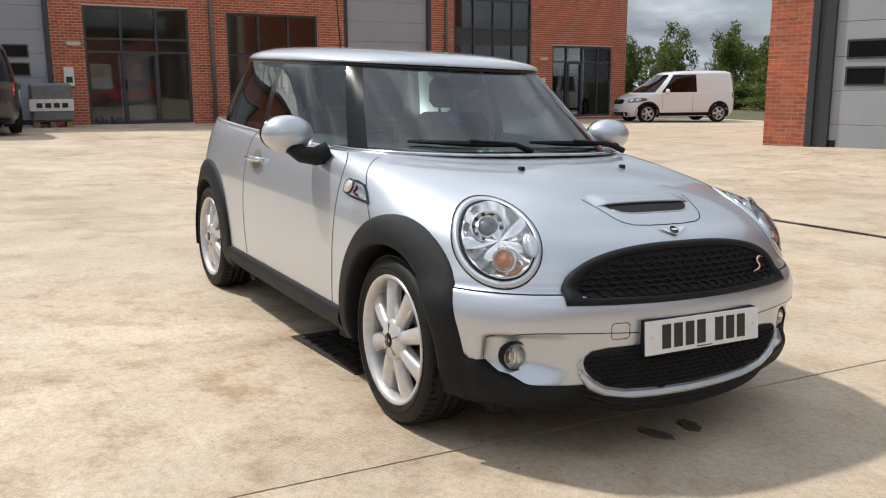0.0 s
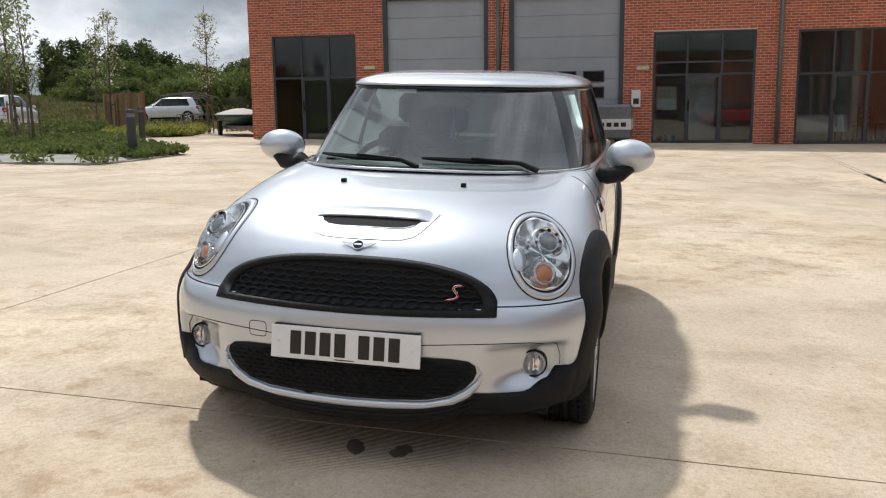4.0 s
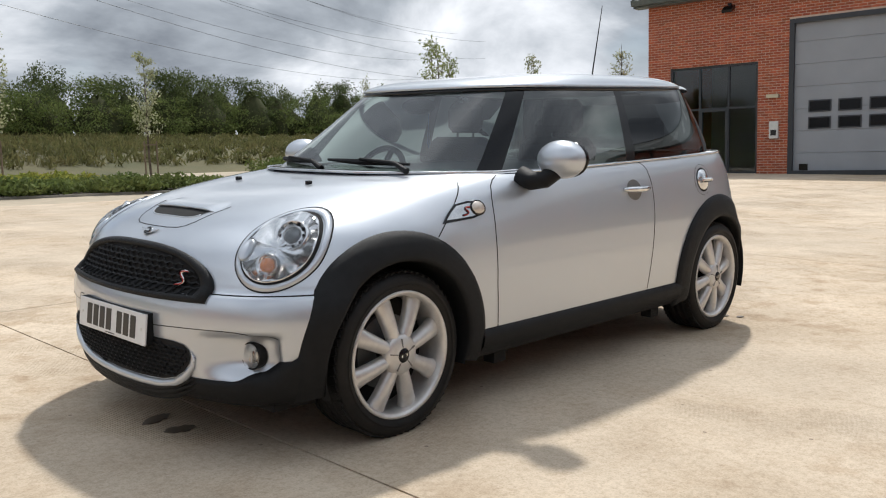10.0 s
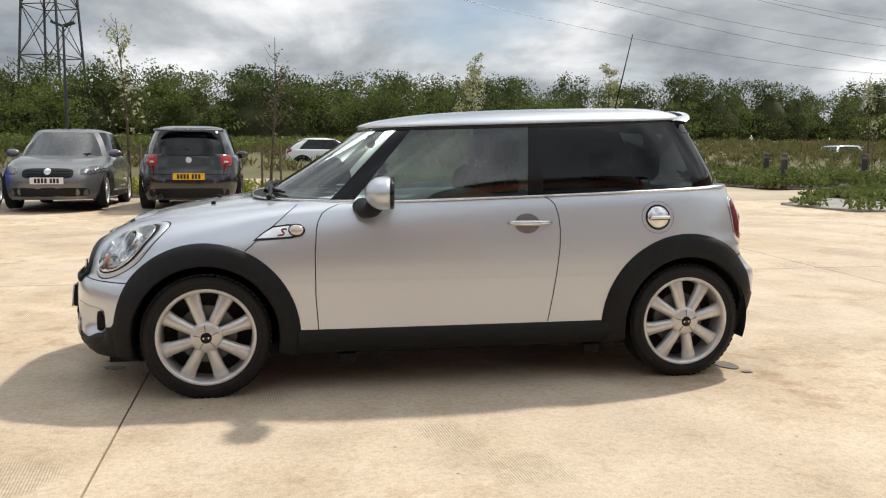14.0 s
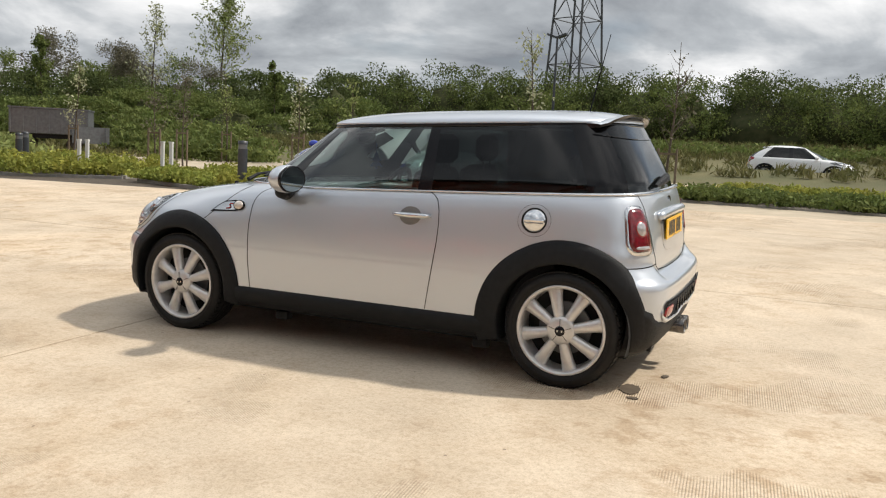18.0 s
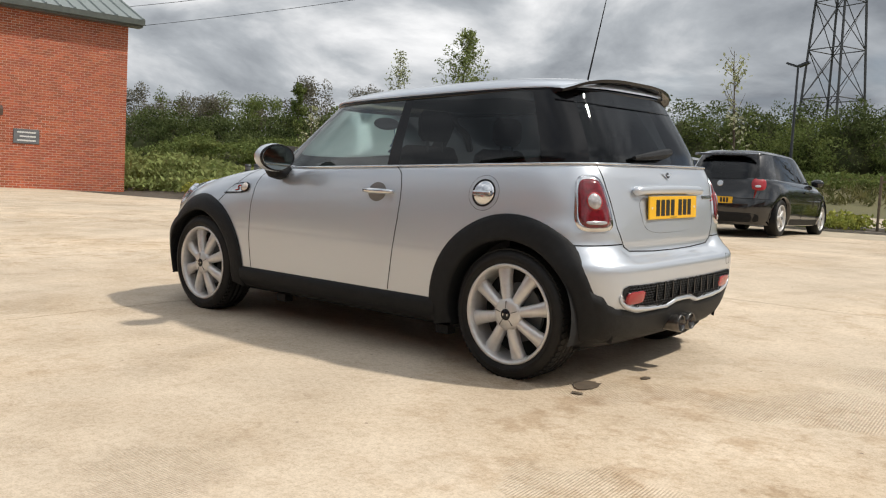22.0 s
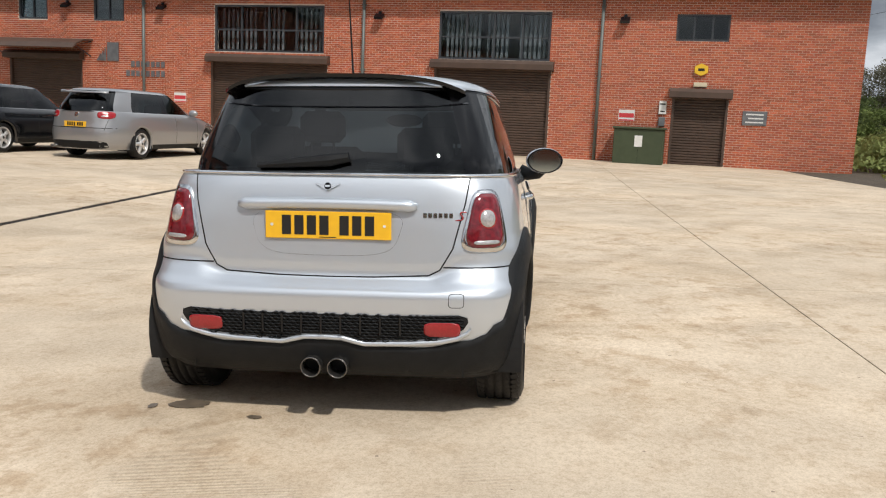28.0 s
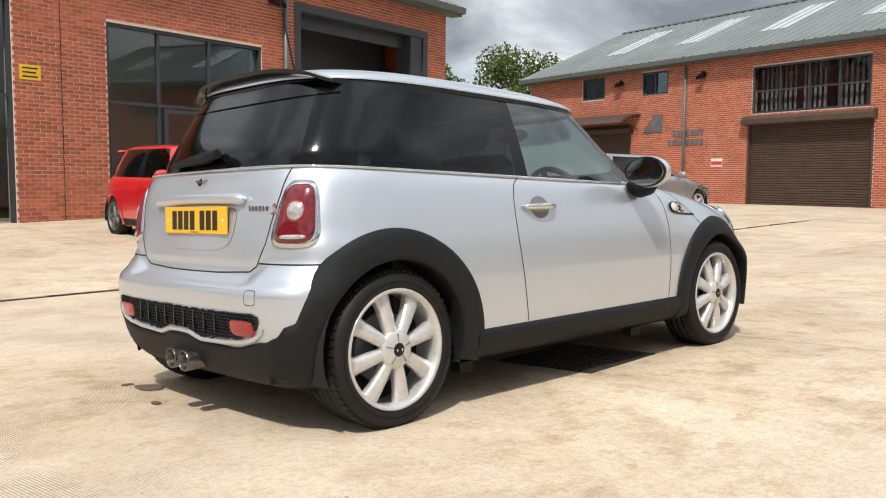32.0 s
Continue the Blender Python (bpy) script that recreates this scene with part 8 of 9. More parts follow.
# ---- yard furniture ----


def bollard(x, y, h=1.0):
    b = thing("bollard_light", "dark grey round bollard light with a pale band", "bollard", pose(x, y, ground_z(x, y)), "bollard lights")
    bm = bmesh.new()
    lathe(bm, [(0.095, 0.0), (0.095, h * 0.84)], 20, pose(0, 0, 0, 90, 0, 0))
    part("post", bm, M["anthracite"], b, smooth=True)
    bm = bmesh.new()
    lathe(bm, [(0.088, h * 0.84), (0.088, h * 0.93)], 20, pose(0, 0, 0, 90, 0, 0))
    part("light_band", bm, M["galv"], b, smooth=True)
    bm = bmesh.new()
    lathe(bm, [(0.097, h * 0.93), (0.097, h), (0.0005, h + 0.01)], 20, pose(0, 0, 0, 90, 0, 0))
    part("cap", bm, M["anthracite"], b, smooth=True)


for x, y in ((-11.8, -9.6), (-19.8, -14.4), (-17.1, -18.8), (-13.5, -17.5), (8.4, -9.25), (17.6, -11.6), (18.9, -12.9), (-16.0, -22.5)):
    bollard(x, y)
for x, y in ((14.8, -11.3), (12.6, -11.9)):
    for d in (0, 0.28):
        t = thing("marker_post", "short white marker post", "post", pose(x + d, y, ground_z(x, y)), "white posts")
        part("shaft", boxm(-0.05, 0.05, -0.03, 0.03, 0, 0.85), M["white"], t, bevel=0.008)
        part("cap", boxm(-0.055, 0.055, -0.035, 0.035, 0.85, 0.90), M["white"], t)
# drain cover under the car
dc = thing("drain_cover", "square cast iron drain cover in the concrete", "drain cover", LEVEL @ pose(0.37, -0.44, 0.006, 0, 0, 4))
part("frame", boxm(-0.33, 0.33, -0.29, 0.29, -0.03, 0.0), M["iron"], dc)
for i in range(8):
    for j in range(7):
        part("cover_stud", boxm(-0.30 + i * 0.076, -0.245 + i * 0.076, -0.26 + j * 0.076, -0.205 + j * 0.076, 0.0, 0.006), M["iron"], dc)
# damp stains and small leaks on the concrete
M["wet"] = surf("oil_stain", (0.10, 0.078, 0.058), (0.16, 0.125, 0.09), 14, 0.45)
for x, y, a, b, r in ((1.78, -0.01, 0.062, 0.032, 20), (1.77, 0.16, 0.055, 0.034, -15), (-1.58, 0.63, 0.055, 0.085, 10), (-1.70, 0.30, 0.02, 0.03, 0), (-1.62, 0.78, 0.03, 0.02, 0)):
    t = thing("fluid_stain", "dark damp stain on the concrete", "stain", LEVEL @ pose(x, y, 0.0035, 0, 0, r))
    rnd = random.Random(int(x * 100 + y * 10))
    bm = bmesh.new()
    prism(bm, [(a * math.cos(k * math.tau / 22) * (0.8 + 0.4 * rnd.random()), b * math.sin(k * math.tau / 22) * (0.8 + 0.4 * rnd.random())) for k in range(22)], "z", 0, 0.002)
    part("film", bm, M["wet"], t)

# steel wagon on a short track, and a blank sign board
wg = thing("mineral_wagon", "grey steel rail wagon on show among the shrubs", "wagon", pose(31.5, -25.0, 0.50, 0, 0, 38) @ Matrix.Diagonal((0.72, 0.72, 0.72, 1)))
part("hopper", boxm(-2.4, 2.4, -1.2, 1.2, 1.15, 2.75), M["galv"], wg, bevel=0.03)
for k in range(7):
    for s in (-1, 1):
        part("rib", boxm(-2.35 + k * 0.77, -2.25 + k * 0.77, s * 1.22 - 0.04, s * 1.22 + 0.04, 1.15, 2.75), M["galv"], wg)
part("rim", boxm(-2.45, 2.45, -1.27, 1.27, 2.75, 2.84), M["galv"], wg)
part("underframe", boxm(-2.5, 2.5, -1.0, 1.0, 0.85, 1.13), M["dark"], wg)
for x in (-1.4, 1.4):
    for s in (-1, 1):
        bm = bmesh.new()
        lathe(bm, [(0.0005, 0.06), (0.40, 0.06), (0.45, 0.0), (0.45, -0.06), (0.0005, -0.06)], 24, Matrix.Translation((x, s * 0.75, 0.45)))
        part("wagon_wheel", bm, M["iron"], wg)
sb = thing("sign_board", "blank pale grey sign board on two posts", "sign", pose(28.3, -24.3, 0.50, 0, 0, 50) @ Matrix.Diagonal((0.72, 1, 0.62, 1)))
part("board", boxm(-1.1, 1.1, -0.03, 0.03, 0.75, 1.95), M["galv"], sb)
for x in (-0.9, 0.9):
    part("post", boxm(x - 0.04, x + 0.04, 0.03, 0.09, 0, 1.95), M["galv"], sb)


def lamp_post(x, y, h, z):
    t = thing("car_park_lamp", "tall dark lamp post with two flat heads", "lamp post", pose(x, y, z))
    part("pole", tube(bmesh.new(), [(0, 0, 0), (0, 0, h)], [0.08, 0.05], 10), M["anthracite"], t)
    for s in (-1, 1):
        bm = bmesh.new()
        box(bm, s * 0.05, s * 0.55, -0.16, 0.16, h - 0.02, h + 0.08)
        bmesh.ops.rotate(bm, verts=bm.verts[:], cent=(0, 0, h), matrix=Matrix.Rotation(-s * 0.35, 3, "Y"))
        part("lamp_head", bm, M["anthracite"], t)


lamp_post(10.5, -37.5, 6.2, 1.2)
lamp_post(-43, -39, 4.3, 1.2)
lamp_post(39.9, -19.8, 3.9, 0.6)
lamp_post(-38, -38, 4.3, 1.2)


def pylon(x, y, h, w, rz):
    t = thing("power_pylon", "grey steel lattice power pylon beyond the hedge", "pylon", pose(x, y, 1.5, 0, 0, rz))
    n = 11
    zs = [h * (1 - (1 - k / n) ** 1.25) for k in range(n + 1)]
    half = [w / 2 * (1 - 0.80 * z / h) for z in zs]
    corner = lambda k, i: Vector(((half[k] if i in (0, 3) else -half[k]), (half[k] if i < 2 else -half[k]), zs[k]))
    for i in range(4):
        part("leg", tube(bmesh.new(), [corner(k, i) for k in range(n + 1)], 0.11, 5), M["pylon"], t)
    for i in range(4):
        j = (i + 1) % 4
        for k in range(n):
            for a, b in ((corner(k, i), corner(k + 1, j)), (corner(k, j), corner(k + 1, i)), (corner(k, i), corner(k, j))):
                part("brace", tube(bmesh.new(), [a, b], 0.048, 4), M["pylon"], t)
    for z in (0.66, 0.80, 0.93):
        bm = bmesh.new()
        for s in (-1, 1):
            for d in (-0.7, 0.7):
                tube(bm, [(s * 0.9, d, h * z), (s * 6.5, 0, h * z + 0.2)], 0.07, 4)
            tube(bm, [(s * 0.9, 0, h * z + 1.5), (s * 6.5, 0, h * z + 0.2)], 0.07, 4)
        part("cross_arm", bm, M["pylon"], t)
    return t


pylon(20.0, -75.0, 40.0, 4.4, -20)
ln = thing("power_line", "thin overhead power lines crossing the sky", "cable")
for k, (dz, dx) in enumerate(((27, -6), (27, 6), (32.5, -6), (32.5, 6), (37.5, -6), (37.5, 6), (40, 0))):
    bm = bmesh.new()
    a, b = Vector((20.3 + dx * 0.9, -75 - dx * 0.4, dz)), Vector((-190 + dx, -175 - dx, dz - 2))
    pts = []
    for q in span(0, 1, 24):
        p = a.lerp(b, q)
        p.z -= 7 * (1 - (2 * q - 1) ** 2)
        pts.append(p)
    tube(bm, pts, 0.03, 4)
    a, b = Vector((20.3 + dx * 0.9, -75 - dx * 0.4, dz)), Vector((230 + dx, -10 - dx, dz - 2))
    pts = []
    for q in span(0, 1, 24):
        p = a.lerp(b, q)
        p.z -= 7 * (1 - (2 * q - 1) ** 2)
        pts.append(p)
    tube(bm, pts, 0.03, 4)
    part("cable", bm, M["anthracite"], ln)

# timber fence, boat and cycle shelter by the west end
fn = thing("timber_fence", "pale vertical board fence beyond the planting", "fence", pose(-24.45, -17.3, ground_z(-25, -18), 0, 0, 62))
for k in range(18):
    part("board", boxm(-2.6 + k * 0.16, -2.46 + k * 0.16, -0.012, 0.012, 0.05, 1.5), M["wood"], fn)
for k in range(4):
    part("post", boxm(-2.65 + k * 0.94, -2.55 + k * 0.94, -0.115, -0.015, -0.05, 1.55), M["wood"], fn)
bt = thing("covered_boat", "small green boat under a pale cover on a trailer", "boat", pose(-24.7, -13.4, ground_z(-24.7, -13.4), 0, 0, 35))
hv, hf = shell([(0.34, 1.5, -1.6, 0.35, 2.0, 3.0), (0.46, 1.9, -1.75, 0.62, 2.0, 3.0), (0.64, 2.1, -1.8, 0.78, 2.0, 3.2), (0.76, 2.2, -1.82, 0.82, 2.0, 3.2)], -0.2, 14, lambda x, y, z: Vector((x, y, z)))
raw("hull", hv, hf, surf("boat_green", (0.02, 0.06, 0.04), None, 6, 0.35), bt, smooth=True)
hv, hf = shell([(0.74, 2.24, -1.86, 0.85, 2.0, 3.2), (0.80, 2.1, -1.8, 0.76, 2.0, 3.0), (0.90, 1.3, -1.5, 0.40, 2.0, 2.6), (0.96, 0.6, -1.1, 0.08, 2, 2)], -0.2, 14, lambda x, y, z: Vector((x, y, z)))
raw("cover", hv, hf, surf("boat_cover", (0.5, 0.49, 0.45), (0.42, 0.41, 0.38), 4, 0.8), bt, smooth=True)
part("trailer", boxm(-1.9, 2.3, -0.5, 0.5, 0.24, 0.35), M["galv"], bt)
for s in (-1, 1):
    bm = bmesh.new()
    lathe(bm, [(0.0005, 0.06), (0.26, 0.06), (0.26, -0.06), (0.0005, -0.06)], 20, Matrix.Translation((-0.5, s * 0.7, 0.26)))
    part("trailer_wheel", bm, M["rubber"], bt)
cs = thing("cycle_shelter", "curved clear cycle shelter with steel hoops", "shelter", pose(-27.6, -16.9, ground_z(-27.6, -16.9), 0, 0, 40))
for k in range(4):
    bm = bmesh.new()
    tube(bm, [(-1.8 + k * 1.2, 0.9, 0), (-1.8 + k * 1.2, 0.9, 0.9), (-1.8 + k * 1.2, 0.6, 1.35), (-1.8 + k * 1.2, -0.2, 1.55), (-1.8 + k * 1.2, -1.0, 1.5)], 0.03, 6)
    part("hoop", bm, M["galv"], cs)
for k in range(5):
    part("cycle_stand", tube(bmesh.new(), [(-1.6 + k * 0.8, 0.3, 0), (-1.6 + k * 0.8, 0.3, 0.7), (-1.6 + k * 0.8, -0.4, 0.7), (-1.6 + k * 0.8, -0.4, 0)], 0.025, 6), M["galv"], cs)

# ---- planting and woods ----


def leaf_cloud(name, spots, count, size, material, seed, parent=None, label="", upright=0.0, stuff=True):
    """Many small leaves round spots (x, y, z, radius, height); one mesh, each leaf a bent quad of its own."""
    rng = np.random.default_rng(seed)
    s = np.array(spots, dtype=float)
    wgt = (s[:, 3] ** 2 * s[:, 4]) ** 0.8
    idx = rng.choice(len(s), count, p=wgt / wgt.sum())
    v = rng.normal(size=(count, 3))
    v /= np.linalg.norm(v, axis=1)[:, None]
    rad = rng.random(count) ** 0.45
    c = s[idx, :3] + v * rad[:, None] * np.stack([s[idx, 3], s[idx, 3], s[idx, 4]], 1)
    a = rng.normal(size=(count, 3))
    a[:, 2] += upright * 3 * rng.random(count)
    a /= np.linalg.norm(a, axis=1)[:, None]
    b = np.cross(a, rng.normal(size=(count, 3)))
    b /= np.linalg.norm(b, axis=1)[:, None]
    ln = size * (0.55 + 0.9 * rng.random(count))[:, None]
    wd = ln * (0.16 if upright else 0.48)
    q = np.empty((count, 4, 3))
    q[:, 0] = c - a * ln
    q[:, 1] = c + b * wd
    q[:, 2] = c + a * ln
    q[:, 3] = c - b * wd
    me = bpy.data.meshes.new(name)
    me.vertices.add(count * 4)
    me.vertices.foreach_set("co", q.reshape(-1))
    me.loops.add(count * 4)
    me.loops.foreach_set("vertex_index", np.arange(count * 4, dtype=np.int32))
    me.polygons.add(count)
    me.polygons.foreach_set("loop_start", np.arange(0, count * 4, 4, dtype=np.int32))
    me.polygons.foreach_set("loop_total", np.full(count, 4, dtype=np.int32))
    me.update(calc_edges=True)
    ob = link(name, me, material, parent, label if parent is not None else "")
    if parent is None:
        tagged(ob, label, "foliage", kind="stuff")
    return ob


def bushy(x, y, z, r, h, n, rng):
    """Clumps that make up one shrub or tree crown."""
    out = []
    for _ in range(n):
        a, k = rng.random() * math.tau, rng.random() ** 0.5
        zz = rng.random()
        rr = r * (0.35 + 0.65 * math.sin(math.pi * (0.15 + 0.75 * zz)))
        out.append((x + rr * k * math.cos(a), y + rr * k * math.sin(a), z + h * (0.08 + 0.86 * zz), r * rng.uniform(0.22, 0.46), h * rng.uniform(0.07, 0.18)))
    return out


def woods(name, label, path, depth, h0, h1, count, size, material, seed, step=2.2, dense=False):
    rng = random.Random(seed)
    spots, bushes = [], []
    for a, b in zip(path, path[1:]):
        d = math.dist(a, b)
        for k in range(max(1, int(d / step))):
            t = (k + rng.random()) / max(1, int(d / step))
            off = rng.uniform(0, depth)
            nx, ny = (b[1] - a[1]) / d, -(b[0] - a[0]) / d
            x, y = a[0] + (b[0] - a[0]) * t + nx * off, a[1] + (b[1] - a[1]) * t + ny * off
            r, h = rng.uniform(1.6, 2.9), rng.uniform(h0, h1)
            spots += bushy(x, y, land_z(x, y), r, h, 34, rng)
            bushes.append((x, y, r, h))
    cloud = leaf_cloud(name, spots, count, size, material, seed, label=label)
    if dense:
        # twiggy inside of each bush, too thick to see through; its shade is painted dark
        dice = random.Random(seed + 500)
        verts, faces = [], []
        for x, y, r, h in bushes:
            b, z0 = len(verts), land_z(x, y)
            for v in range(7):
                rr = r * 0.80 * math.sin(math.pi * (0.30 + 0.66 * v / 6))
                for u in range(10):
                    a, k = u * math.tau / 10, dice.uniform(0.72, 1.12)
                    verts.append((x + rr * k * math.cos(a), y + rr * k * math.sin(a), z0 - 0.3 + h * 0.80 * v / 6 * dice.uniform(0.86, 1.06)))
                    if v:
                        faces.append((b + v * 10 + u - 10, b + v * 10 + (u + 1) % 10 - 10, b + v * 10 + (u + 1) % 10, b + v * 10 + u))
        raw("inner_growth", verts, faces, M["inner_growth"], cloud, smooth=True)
    return cloud


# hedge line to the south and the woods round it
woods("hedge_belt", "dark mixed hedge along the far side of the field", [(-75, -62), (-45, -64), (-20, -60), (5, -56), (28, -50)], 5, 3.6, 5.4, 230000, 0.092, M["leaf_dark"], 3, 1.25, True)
woods("hedge_growth", "brighter new growth in the hedge", [(-75, -60), (-45, -62), (-20, -58), (5, -54), (28, -48)], 4, 2.0, 4.6, 100000, 0.085, M["leaf_mid"], 4, 1.5)
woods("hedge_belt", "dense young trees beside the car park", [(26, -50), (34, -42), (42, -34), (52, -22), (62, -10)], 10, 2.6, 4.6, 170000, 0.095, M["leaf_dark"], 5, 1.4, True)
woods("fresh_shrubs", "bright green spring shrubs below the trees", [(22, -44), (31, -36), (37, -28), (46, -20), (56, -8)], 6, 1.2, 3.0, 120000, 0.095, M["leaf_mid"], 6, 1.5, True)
woods("tall_trees", "tall half-bare trees behind the shrubs", [(40, -48), (52, -36), (64, -22)], 6, 4.8, 7.0, 110000, 0.072, M["leaf_twig"], 7, 3.2)
woods("tall_trees", "tall trees with thin spring leaf behind the shrubs", [(44, -50), (58, -36), (70, -20)], 6, 4.5, 6.6, 80000, 0.085, M["leaf_mid"], 8, 3.4)
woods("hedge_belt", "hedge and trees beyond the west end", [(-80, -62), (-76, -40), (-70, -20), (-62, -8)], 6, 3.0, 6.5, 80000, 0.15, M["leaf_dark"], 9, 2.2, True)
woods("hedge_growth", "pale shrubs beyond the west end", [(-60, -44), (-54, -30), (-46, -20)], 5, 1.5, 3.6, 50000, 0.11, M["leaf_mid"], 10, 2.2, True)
woods("north_trees", "trees beyond the brick blocks", [(-70, 60), (-50, 62), (-36, 58)], 6, 4.5, 8.0, 70000, 0.14, M["leaf_mid"], 11)
woods("north_trees", "trees in the gap between the brick blocks", [(24, 34), (32, 36), (42, 34)], 5, 6.0, 9.0, 60000, 0.13, M["leaf_mid"], 12)
woods("north_scrub", "rough scrub by the white van", [(-46, 52), (-38, 50), (-30, 47)], 3, 1.2, 2.8, 30000, 0.10, M["leaf_mid"], 13)


# long grass of the field
def grass_field(name, label, x0, x1, y0, y1, count, size, seed, material):
    rng = np.random.default_rng(seed)
    xs, ys = rng.uniform(x0, x1, count), rng.uniform(y0, y1, count)
    spots = [(x, y, land_z(x, y) + 0.16, 0.35, 0.16) for x, y in zip(xs, ys)]
    return leaf_cloud(name, spots, count * 14, size, material, seed, label=label, upright=1.0)


grass_field("field_grass", "long pale grass of the field", -70, 30, -58, -30, 4800, 0.22, 20, M["leaf_grass"])
grass_field("verge_grass", "long grass at the foot of the woods", 24, 50, -40, -18, 1200, 0.22, 21, M["leaf_grass"])
grass_field("verge_grass", "long grass behind the islands", -58, -28, -40, -14, 900, 0.2, 22, M["leaf_grass"])


def island(name, label, outline, seed, plants, material, h=0.35, kerb=True, dens=1.0, nose=()):
    """A kerbed bed of low planting, with a paved nose where one is given."""
    isl = thing(name, label, "planted bed", kind="structure")
    n = len(outline)
    cx, cy = sum(p[0] for p in outline) / n, sum(p[1] for p in outline) / n
    bm = bmesh.new()
    top = [bm.verts.new((x, y, ground_z(x, y) + 0.015)) for x, y in outline]
    bm.faces.new(top)
    bmesh.ops.triangulate(bm, faces=bm.faces[:])
    part("soil", bm, M["soil"], isl)
    if kerb:
        for (x0, y0), (x1, y1) in zip(outline, outline[1:] + outline[:1]):
            d = math.dist((x0, y0), (x1, y1))
            k = max(1, round(d / 0.91))
            for q in range(k):
                a, b = q / k + 0.004 / d, (q + 1) / k - 0.004 / d
                pa, pb = Vector((x0 + (x1 - x0) * a, y0 + (y1 - y0) * a, 0)), Vector((x0 + (x1 - x0) * b, y0 + (y1 - y0) * b, 0))
                m = Matrix.Translation((*pa.xy, ground_z(*pa.xy))) @ pose(0, 0, 0, 0, 0, math.degrees(math.atan2(pb.y - pa.y, pb.x - pa.x)))
                part("kerb_stone", boxm(0, (pb - pa).length, -0.0625, 0.0625, -0.05, 0.03, m=m), M["kerb"], isl)
    if nose:
        verts = [(x, y, ground_z(x, y) + 0.028) for x, y in nose] + [(x, y, ground_z(x, y) - 0.02) for x, y in nose]
        k = len(nose)
        raw("paved_nose", verts, [tuple(range(k))] + [(q, q + k, (q + 1) % k + k, (q + 1) % k) for q in range(k)], M["kerb"], isl)
    rng = random.Random(seed)
    spots = []

    def inside(x, y, shape=outline):
        ok = False
        for (x0, y0), (x1, y1) in zip(shape, shape[1:] + shape[:1]):
            if (y0 > y) != (y1 > y) and x < (x1 - x0) * (y - y0) / (y1 - y0) + x0:
                ok = not ok
        return ok
    xs, ys = [p[0] for p in outline], [p[1] for p in outline]
    tries = 0
    while len(spots) < plants and tries < plants * 20:
        tries += 1
        x, y = rng.uniform(min(xs), max(xs)), rng.uniform(min(ys), max(ys))
        if inside(x, y) and not (nose and inside(x, y, nose)):
            hh = h * rng.uniform(0.5, 1.3)
            spots.append((x, y, ground_z(x, y) + 0.06 + hh * 0.45, rng.uniform(0.25, 0.5), hh * 0.6))
    leaf_cloud("ground_cover", spots, int(plants * 130 * dens), 0.055, material, seed, isl, "low clipped ground cover")
    return isl


island("west_island", "kerbed bed of low green planting with a paved nose", [(-9.3, -10.9), (-9.45, -8.95), (-10.6, -8.85), (-12.6, -9.0), (-15.0, -11.8), (-19.6, -14.9), (-20.2, -16.5), (-15.0, -15.5), (-11.4, -13.0)], 31, 330, M["leaf_mid"], 0.16, True, 0.8,
       [(-9.42, -10.85), (-9.54, -9.05), (-10.6, -8.96), (-11.55, -9.75), (-11.9, -11.4), (-11.5, -12.9)])
island("west_bed", "planted bed with mixed shrubs beyond the path", [(-13.0, -17.0), (-21.0, -18.5), (-23.6, -17.0), (-25.6, -20.4), (-18.0, -26.0), (-12.5, -22.0)], 32, 190, M["leaf_mid"], 0.42, False, 1.0)
island("west_bed", "bed of yellow shrubs beside the path", [(-20.6, -15.6), (-23.2, -14.6), (-27.4, -16.2), (-26.6, -17.4), (-22.0, -17.2)], 33, 90, M["leaf_yellow"], 0.25, False, 1.0)
island("south_bed", "bed of dark ground cover between parking bays", [(0.6, -15.4), (-7.4, -14.2), (-8.0, -15.6), (0.4, -17.2)], 34, 130, M["leaf_mid"], 0.27)
island("south_bed", "bed of yellow-green ground cover between parking bays", [(0.4, -18.2), (-6.5, -18.6), (-6.5, -20.4), (0.2, -20.4)], 35, 110, M["leaf_yellow"], 0.25)
island("south_bed", "low planting behind the parked cars", [(11.5, -15.0), (0.8, -15.2), (0.8, -17.4), (11.5, -17.0)], 36, 100, M["leaf_yellow"], 0.30)
island("east_island", "kerbed bed of yellow-green ground cover by the yard", [(8.0, -9.0), (9.3, -9.1), (12.2, -10.4), (12.0, -13.5), (9.8, -14.6), (9.9, -10.0), (8.2, -9.8)], 37, 110, M["leaf_yellow"], 0.25)
island("east_bed", "long bed of ground cover before the woods", [(13.2, -10.9), (17.2, -9.6), (19.5, -11.0), (18.5, -14.0), (14.0, -13.6)], 38, 130, M["leaf_yellow"], 0.4)
woods("rough_shrubs", "pale shrubs at the corner of the brick block", [(21.5, -12.5), (26, -14), (30, -13)], 2.0, 0.7, 1.5, 14000, 0.10, M["leaf_fresh"], 39, 0.9)
woods("rough_shrubs", "mixed shrubs around the wagon", [(20, -22), (24, -26), (30, -27)], 2.5, 0.8, 2.0, 14000, 0.11, M["leaf_mid"], 40, 1.0)
woods("rough_shrubs", "shrubs beyond the parking bays", [(-9, -38.5), (2, -39.5), (16, -37)], 1.0, 0.4, 0.9, 14000, 0.10, M["leaf_mid"], 41, 1.0)


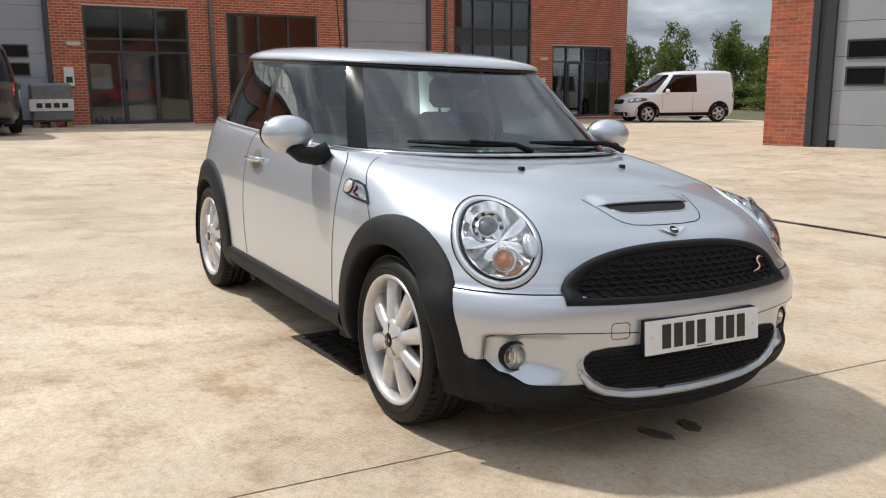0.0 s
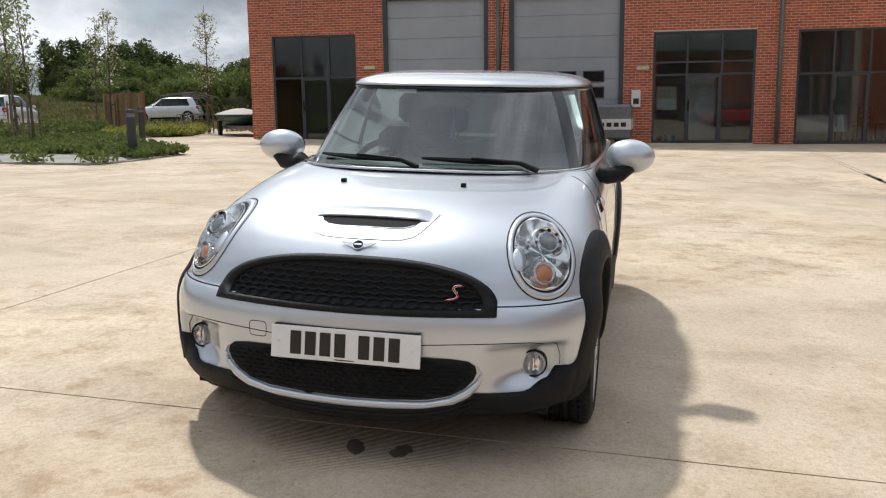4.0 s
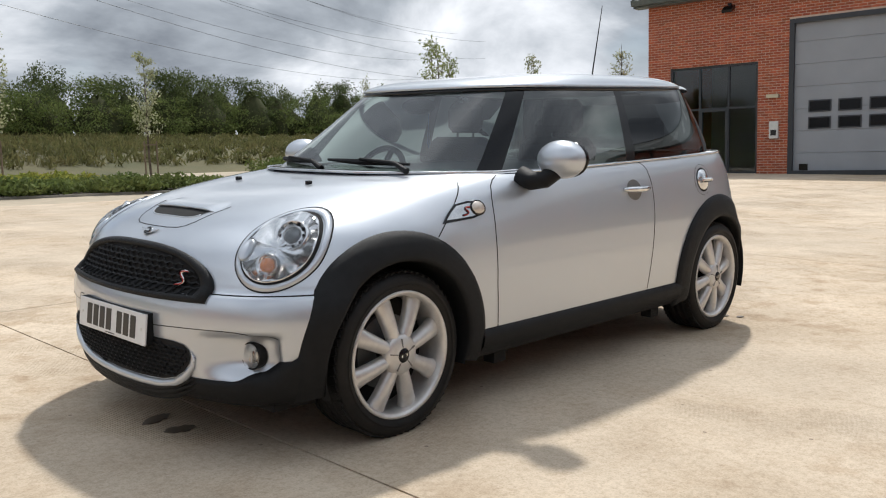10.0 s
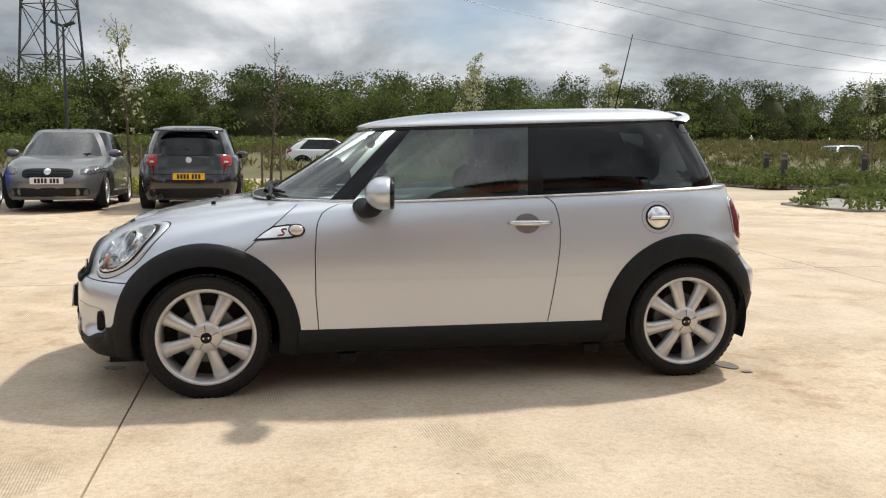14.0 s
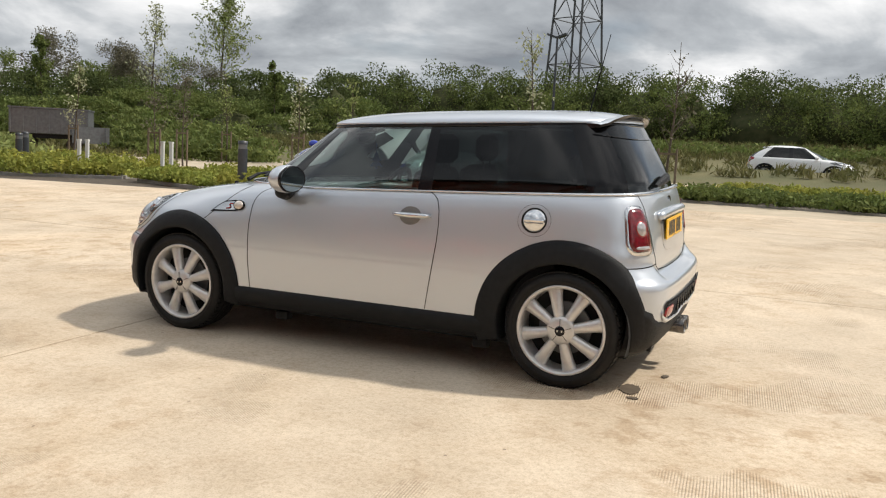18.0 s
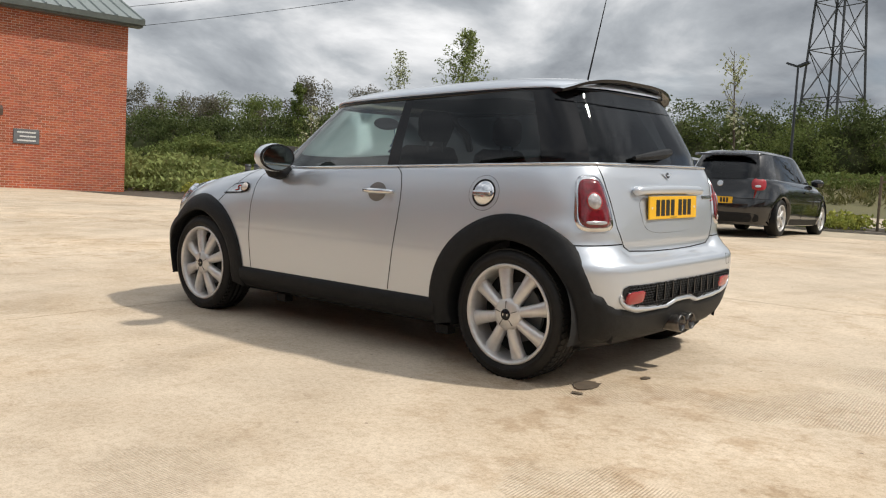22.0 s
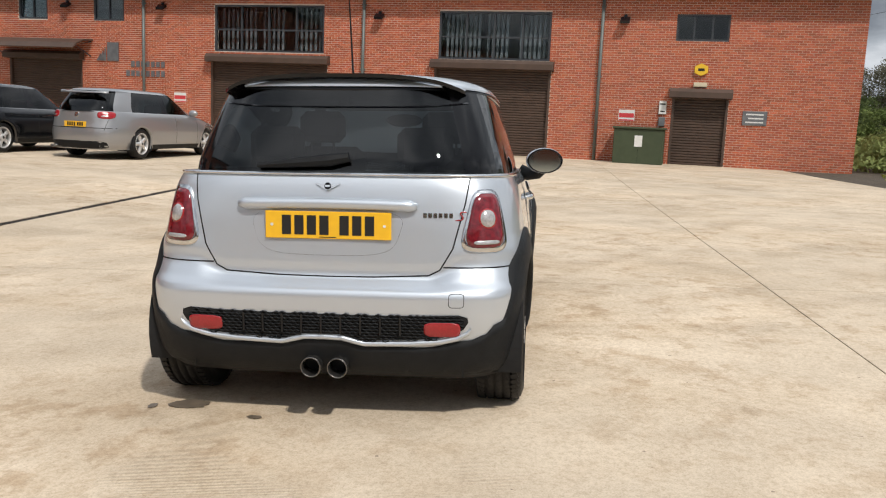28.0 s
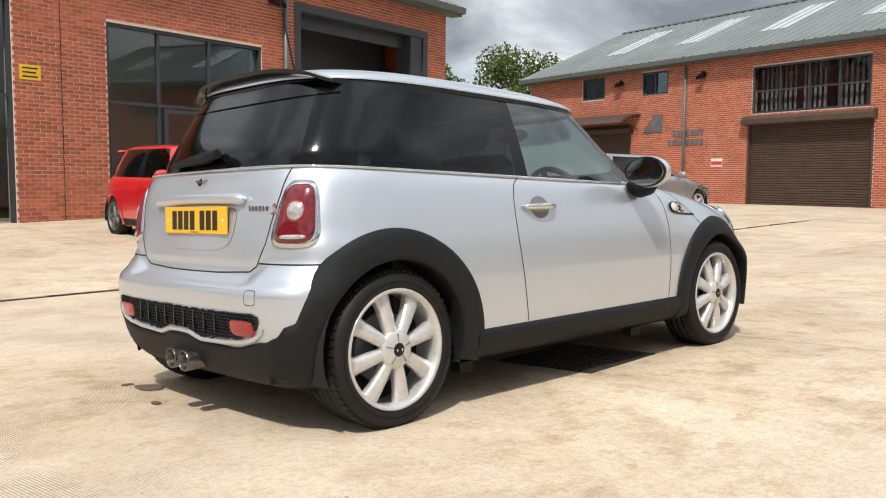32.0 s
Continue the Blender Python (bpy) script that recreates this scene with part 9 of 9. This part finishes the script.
def sapling(x, y, h, material, leaves, seed, stakes=True, label="", spread=0.5, size=0.05):
    """A young tree: tapered stem, many thin upswept branches, sparse small leaves, two stakes."""
    rng = random.Random(seed)
    z0 = max(ground_z(x, y), land_z(x, y) if y < -24 else -9)
    t = thing("young_tree", label, "tree", pose(x, y, z0), "young trees")
    bm = bmesh.new()
    lean = (rng.uniform(-0.05, 0.05), rng.uniform(-0.05, 0.05))
    stem = [Vector((lean[0] * h * q + 0.03 * math.sin(5 * q + seed), lean[1] * h * q, h * q)) for q in span(0, 1, 8)]
    tube(bm, stem, [max(0.006, 0.011 * h * (1 - 0.9 * q)) for q in span(0, 1, 8)], 7)
    spots = []
    for k in range(int(h * 9)):
        q = rng.uniform(0.28, 0.97)
        i = min(7, int(q * 8))
        p = stem[i].lerp(stem[i + 1], q * 8 - i)
        a = rng.random() * math.tau
        ln = spread * h * 0.42 * (1.1 - q) * rng.uniform(0.6, 1.2) + 0.12
        d = Vector((math.cos(a), math.sin(a), rng.uniform(0.5, 1.3))).normalized()
        e1, e2 = p + d * ln * 0.5, p + (d + Vector((0, 0, 0.25))) * ln
        tube(bm, [p, e1, e2], [0.008 * (1.2 - q) + 0.003, 0.006, 0.003], 4)
        for w in (0.35, 0.6, 0.8, 1.0):
            c = p.lerp(e2, w)
            spots.append((c.x, c.y, c.z, 0.06 + 0.06 * w + 0.02 * h, 0.07 + 0.02 * h))
    part("trunk", bm, M["bark"], t)
    if leaves:
        leaf_cloud("crown", spots, leaves, size, material, seed, t)
    if stakes:
        for s in (-1, 1):
            part("stake", tube(bmesh.new(), [(s * 0.22, 0.05, -0.1), (s * 0.22, 0.05, 1.2)], 0.03, 8), M["stake"], t)
        part("tie", boxm(-0.22, 0.22, 0.035, 0.065, 1.05, 1.10), M["stake"], t)
    return t


TREES = [(-5.4, -23.0, 4.2, "leaf_pale", 1300), (-10.8, -24.2, 4.1, "leaf_pale", 1200), (1.05, -16.0, 3.7, "leaf_twig", 90), (4.1, -14.95, 3.9, "leaf_pale", 260),
         (-25.4, -29.6, 4.2, "leaf_pale", 500), (-17.4, -17.0, 4.4, "leaf_fresh", 420), (-23.6, -22.3, 4.8, "leaf_fresh", 800), (-24.6, -18.7, 4.5, "leaf_pale", 520),
         (-32.0, -24.5, 5.1, "leaf_fresh", 600), (-26.8, -15.8, 4.9, "leaf_pale", 700), (-15.7, -15.1, 4.1, "leaf_fresh", 420),
         (10.6, -17.5, 2.8, "leaf_fresh", 180), (15.6, -14.6, 2.7, "leaf_twig", 160), (17.0, -17.4, 3.0, "leaf_twig", 200), (22.5, -18.0, 3.3, "leaf_pale", 300),
         (13.4, -18.8, 2.9, "leaf_pale", 260), (19.2, -22.5, 3.4, "leaf_fresh", 300)]
for k, (x, y, h, mt, lv_n) in enumerate(TREES):
    sapling(x, y, h, M[mt], lv_n, 100 + k, label="young staked tree with sparse spring leaves" if mt != "leaf_twig" else "young staked tree, almost bare")
for k, (x, y, h, n) in enumerate(((41.8, -50, 11.0, 4600), (41.0, -41.7, 8.8, 900), (30.0, -41, 4.6, 1600), (45, -36, 6.0, 1800), (-34.5, 52.0, 8.5, 900), (-40, 54, 7.0, 3500))):
    sapling(x, y, h, M["leaf_fresh"] if k == 0 else M["leaf_mid"] if k != 1 else M["leaf_pale"], n, 200 + k, False, "slender tree with light spring leaf", 0.95 if k == 0 else 0.62, 0.10)
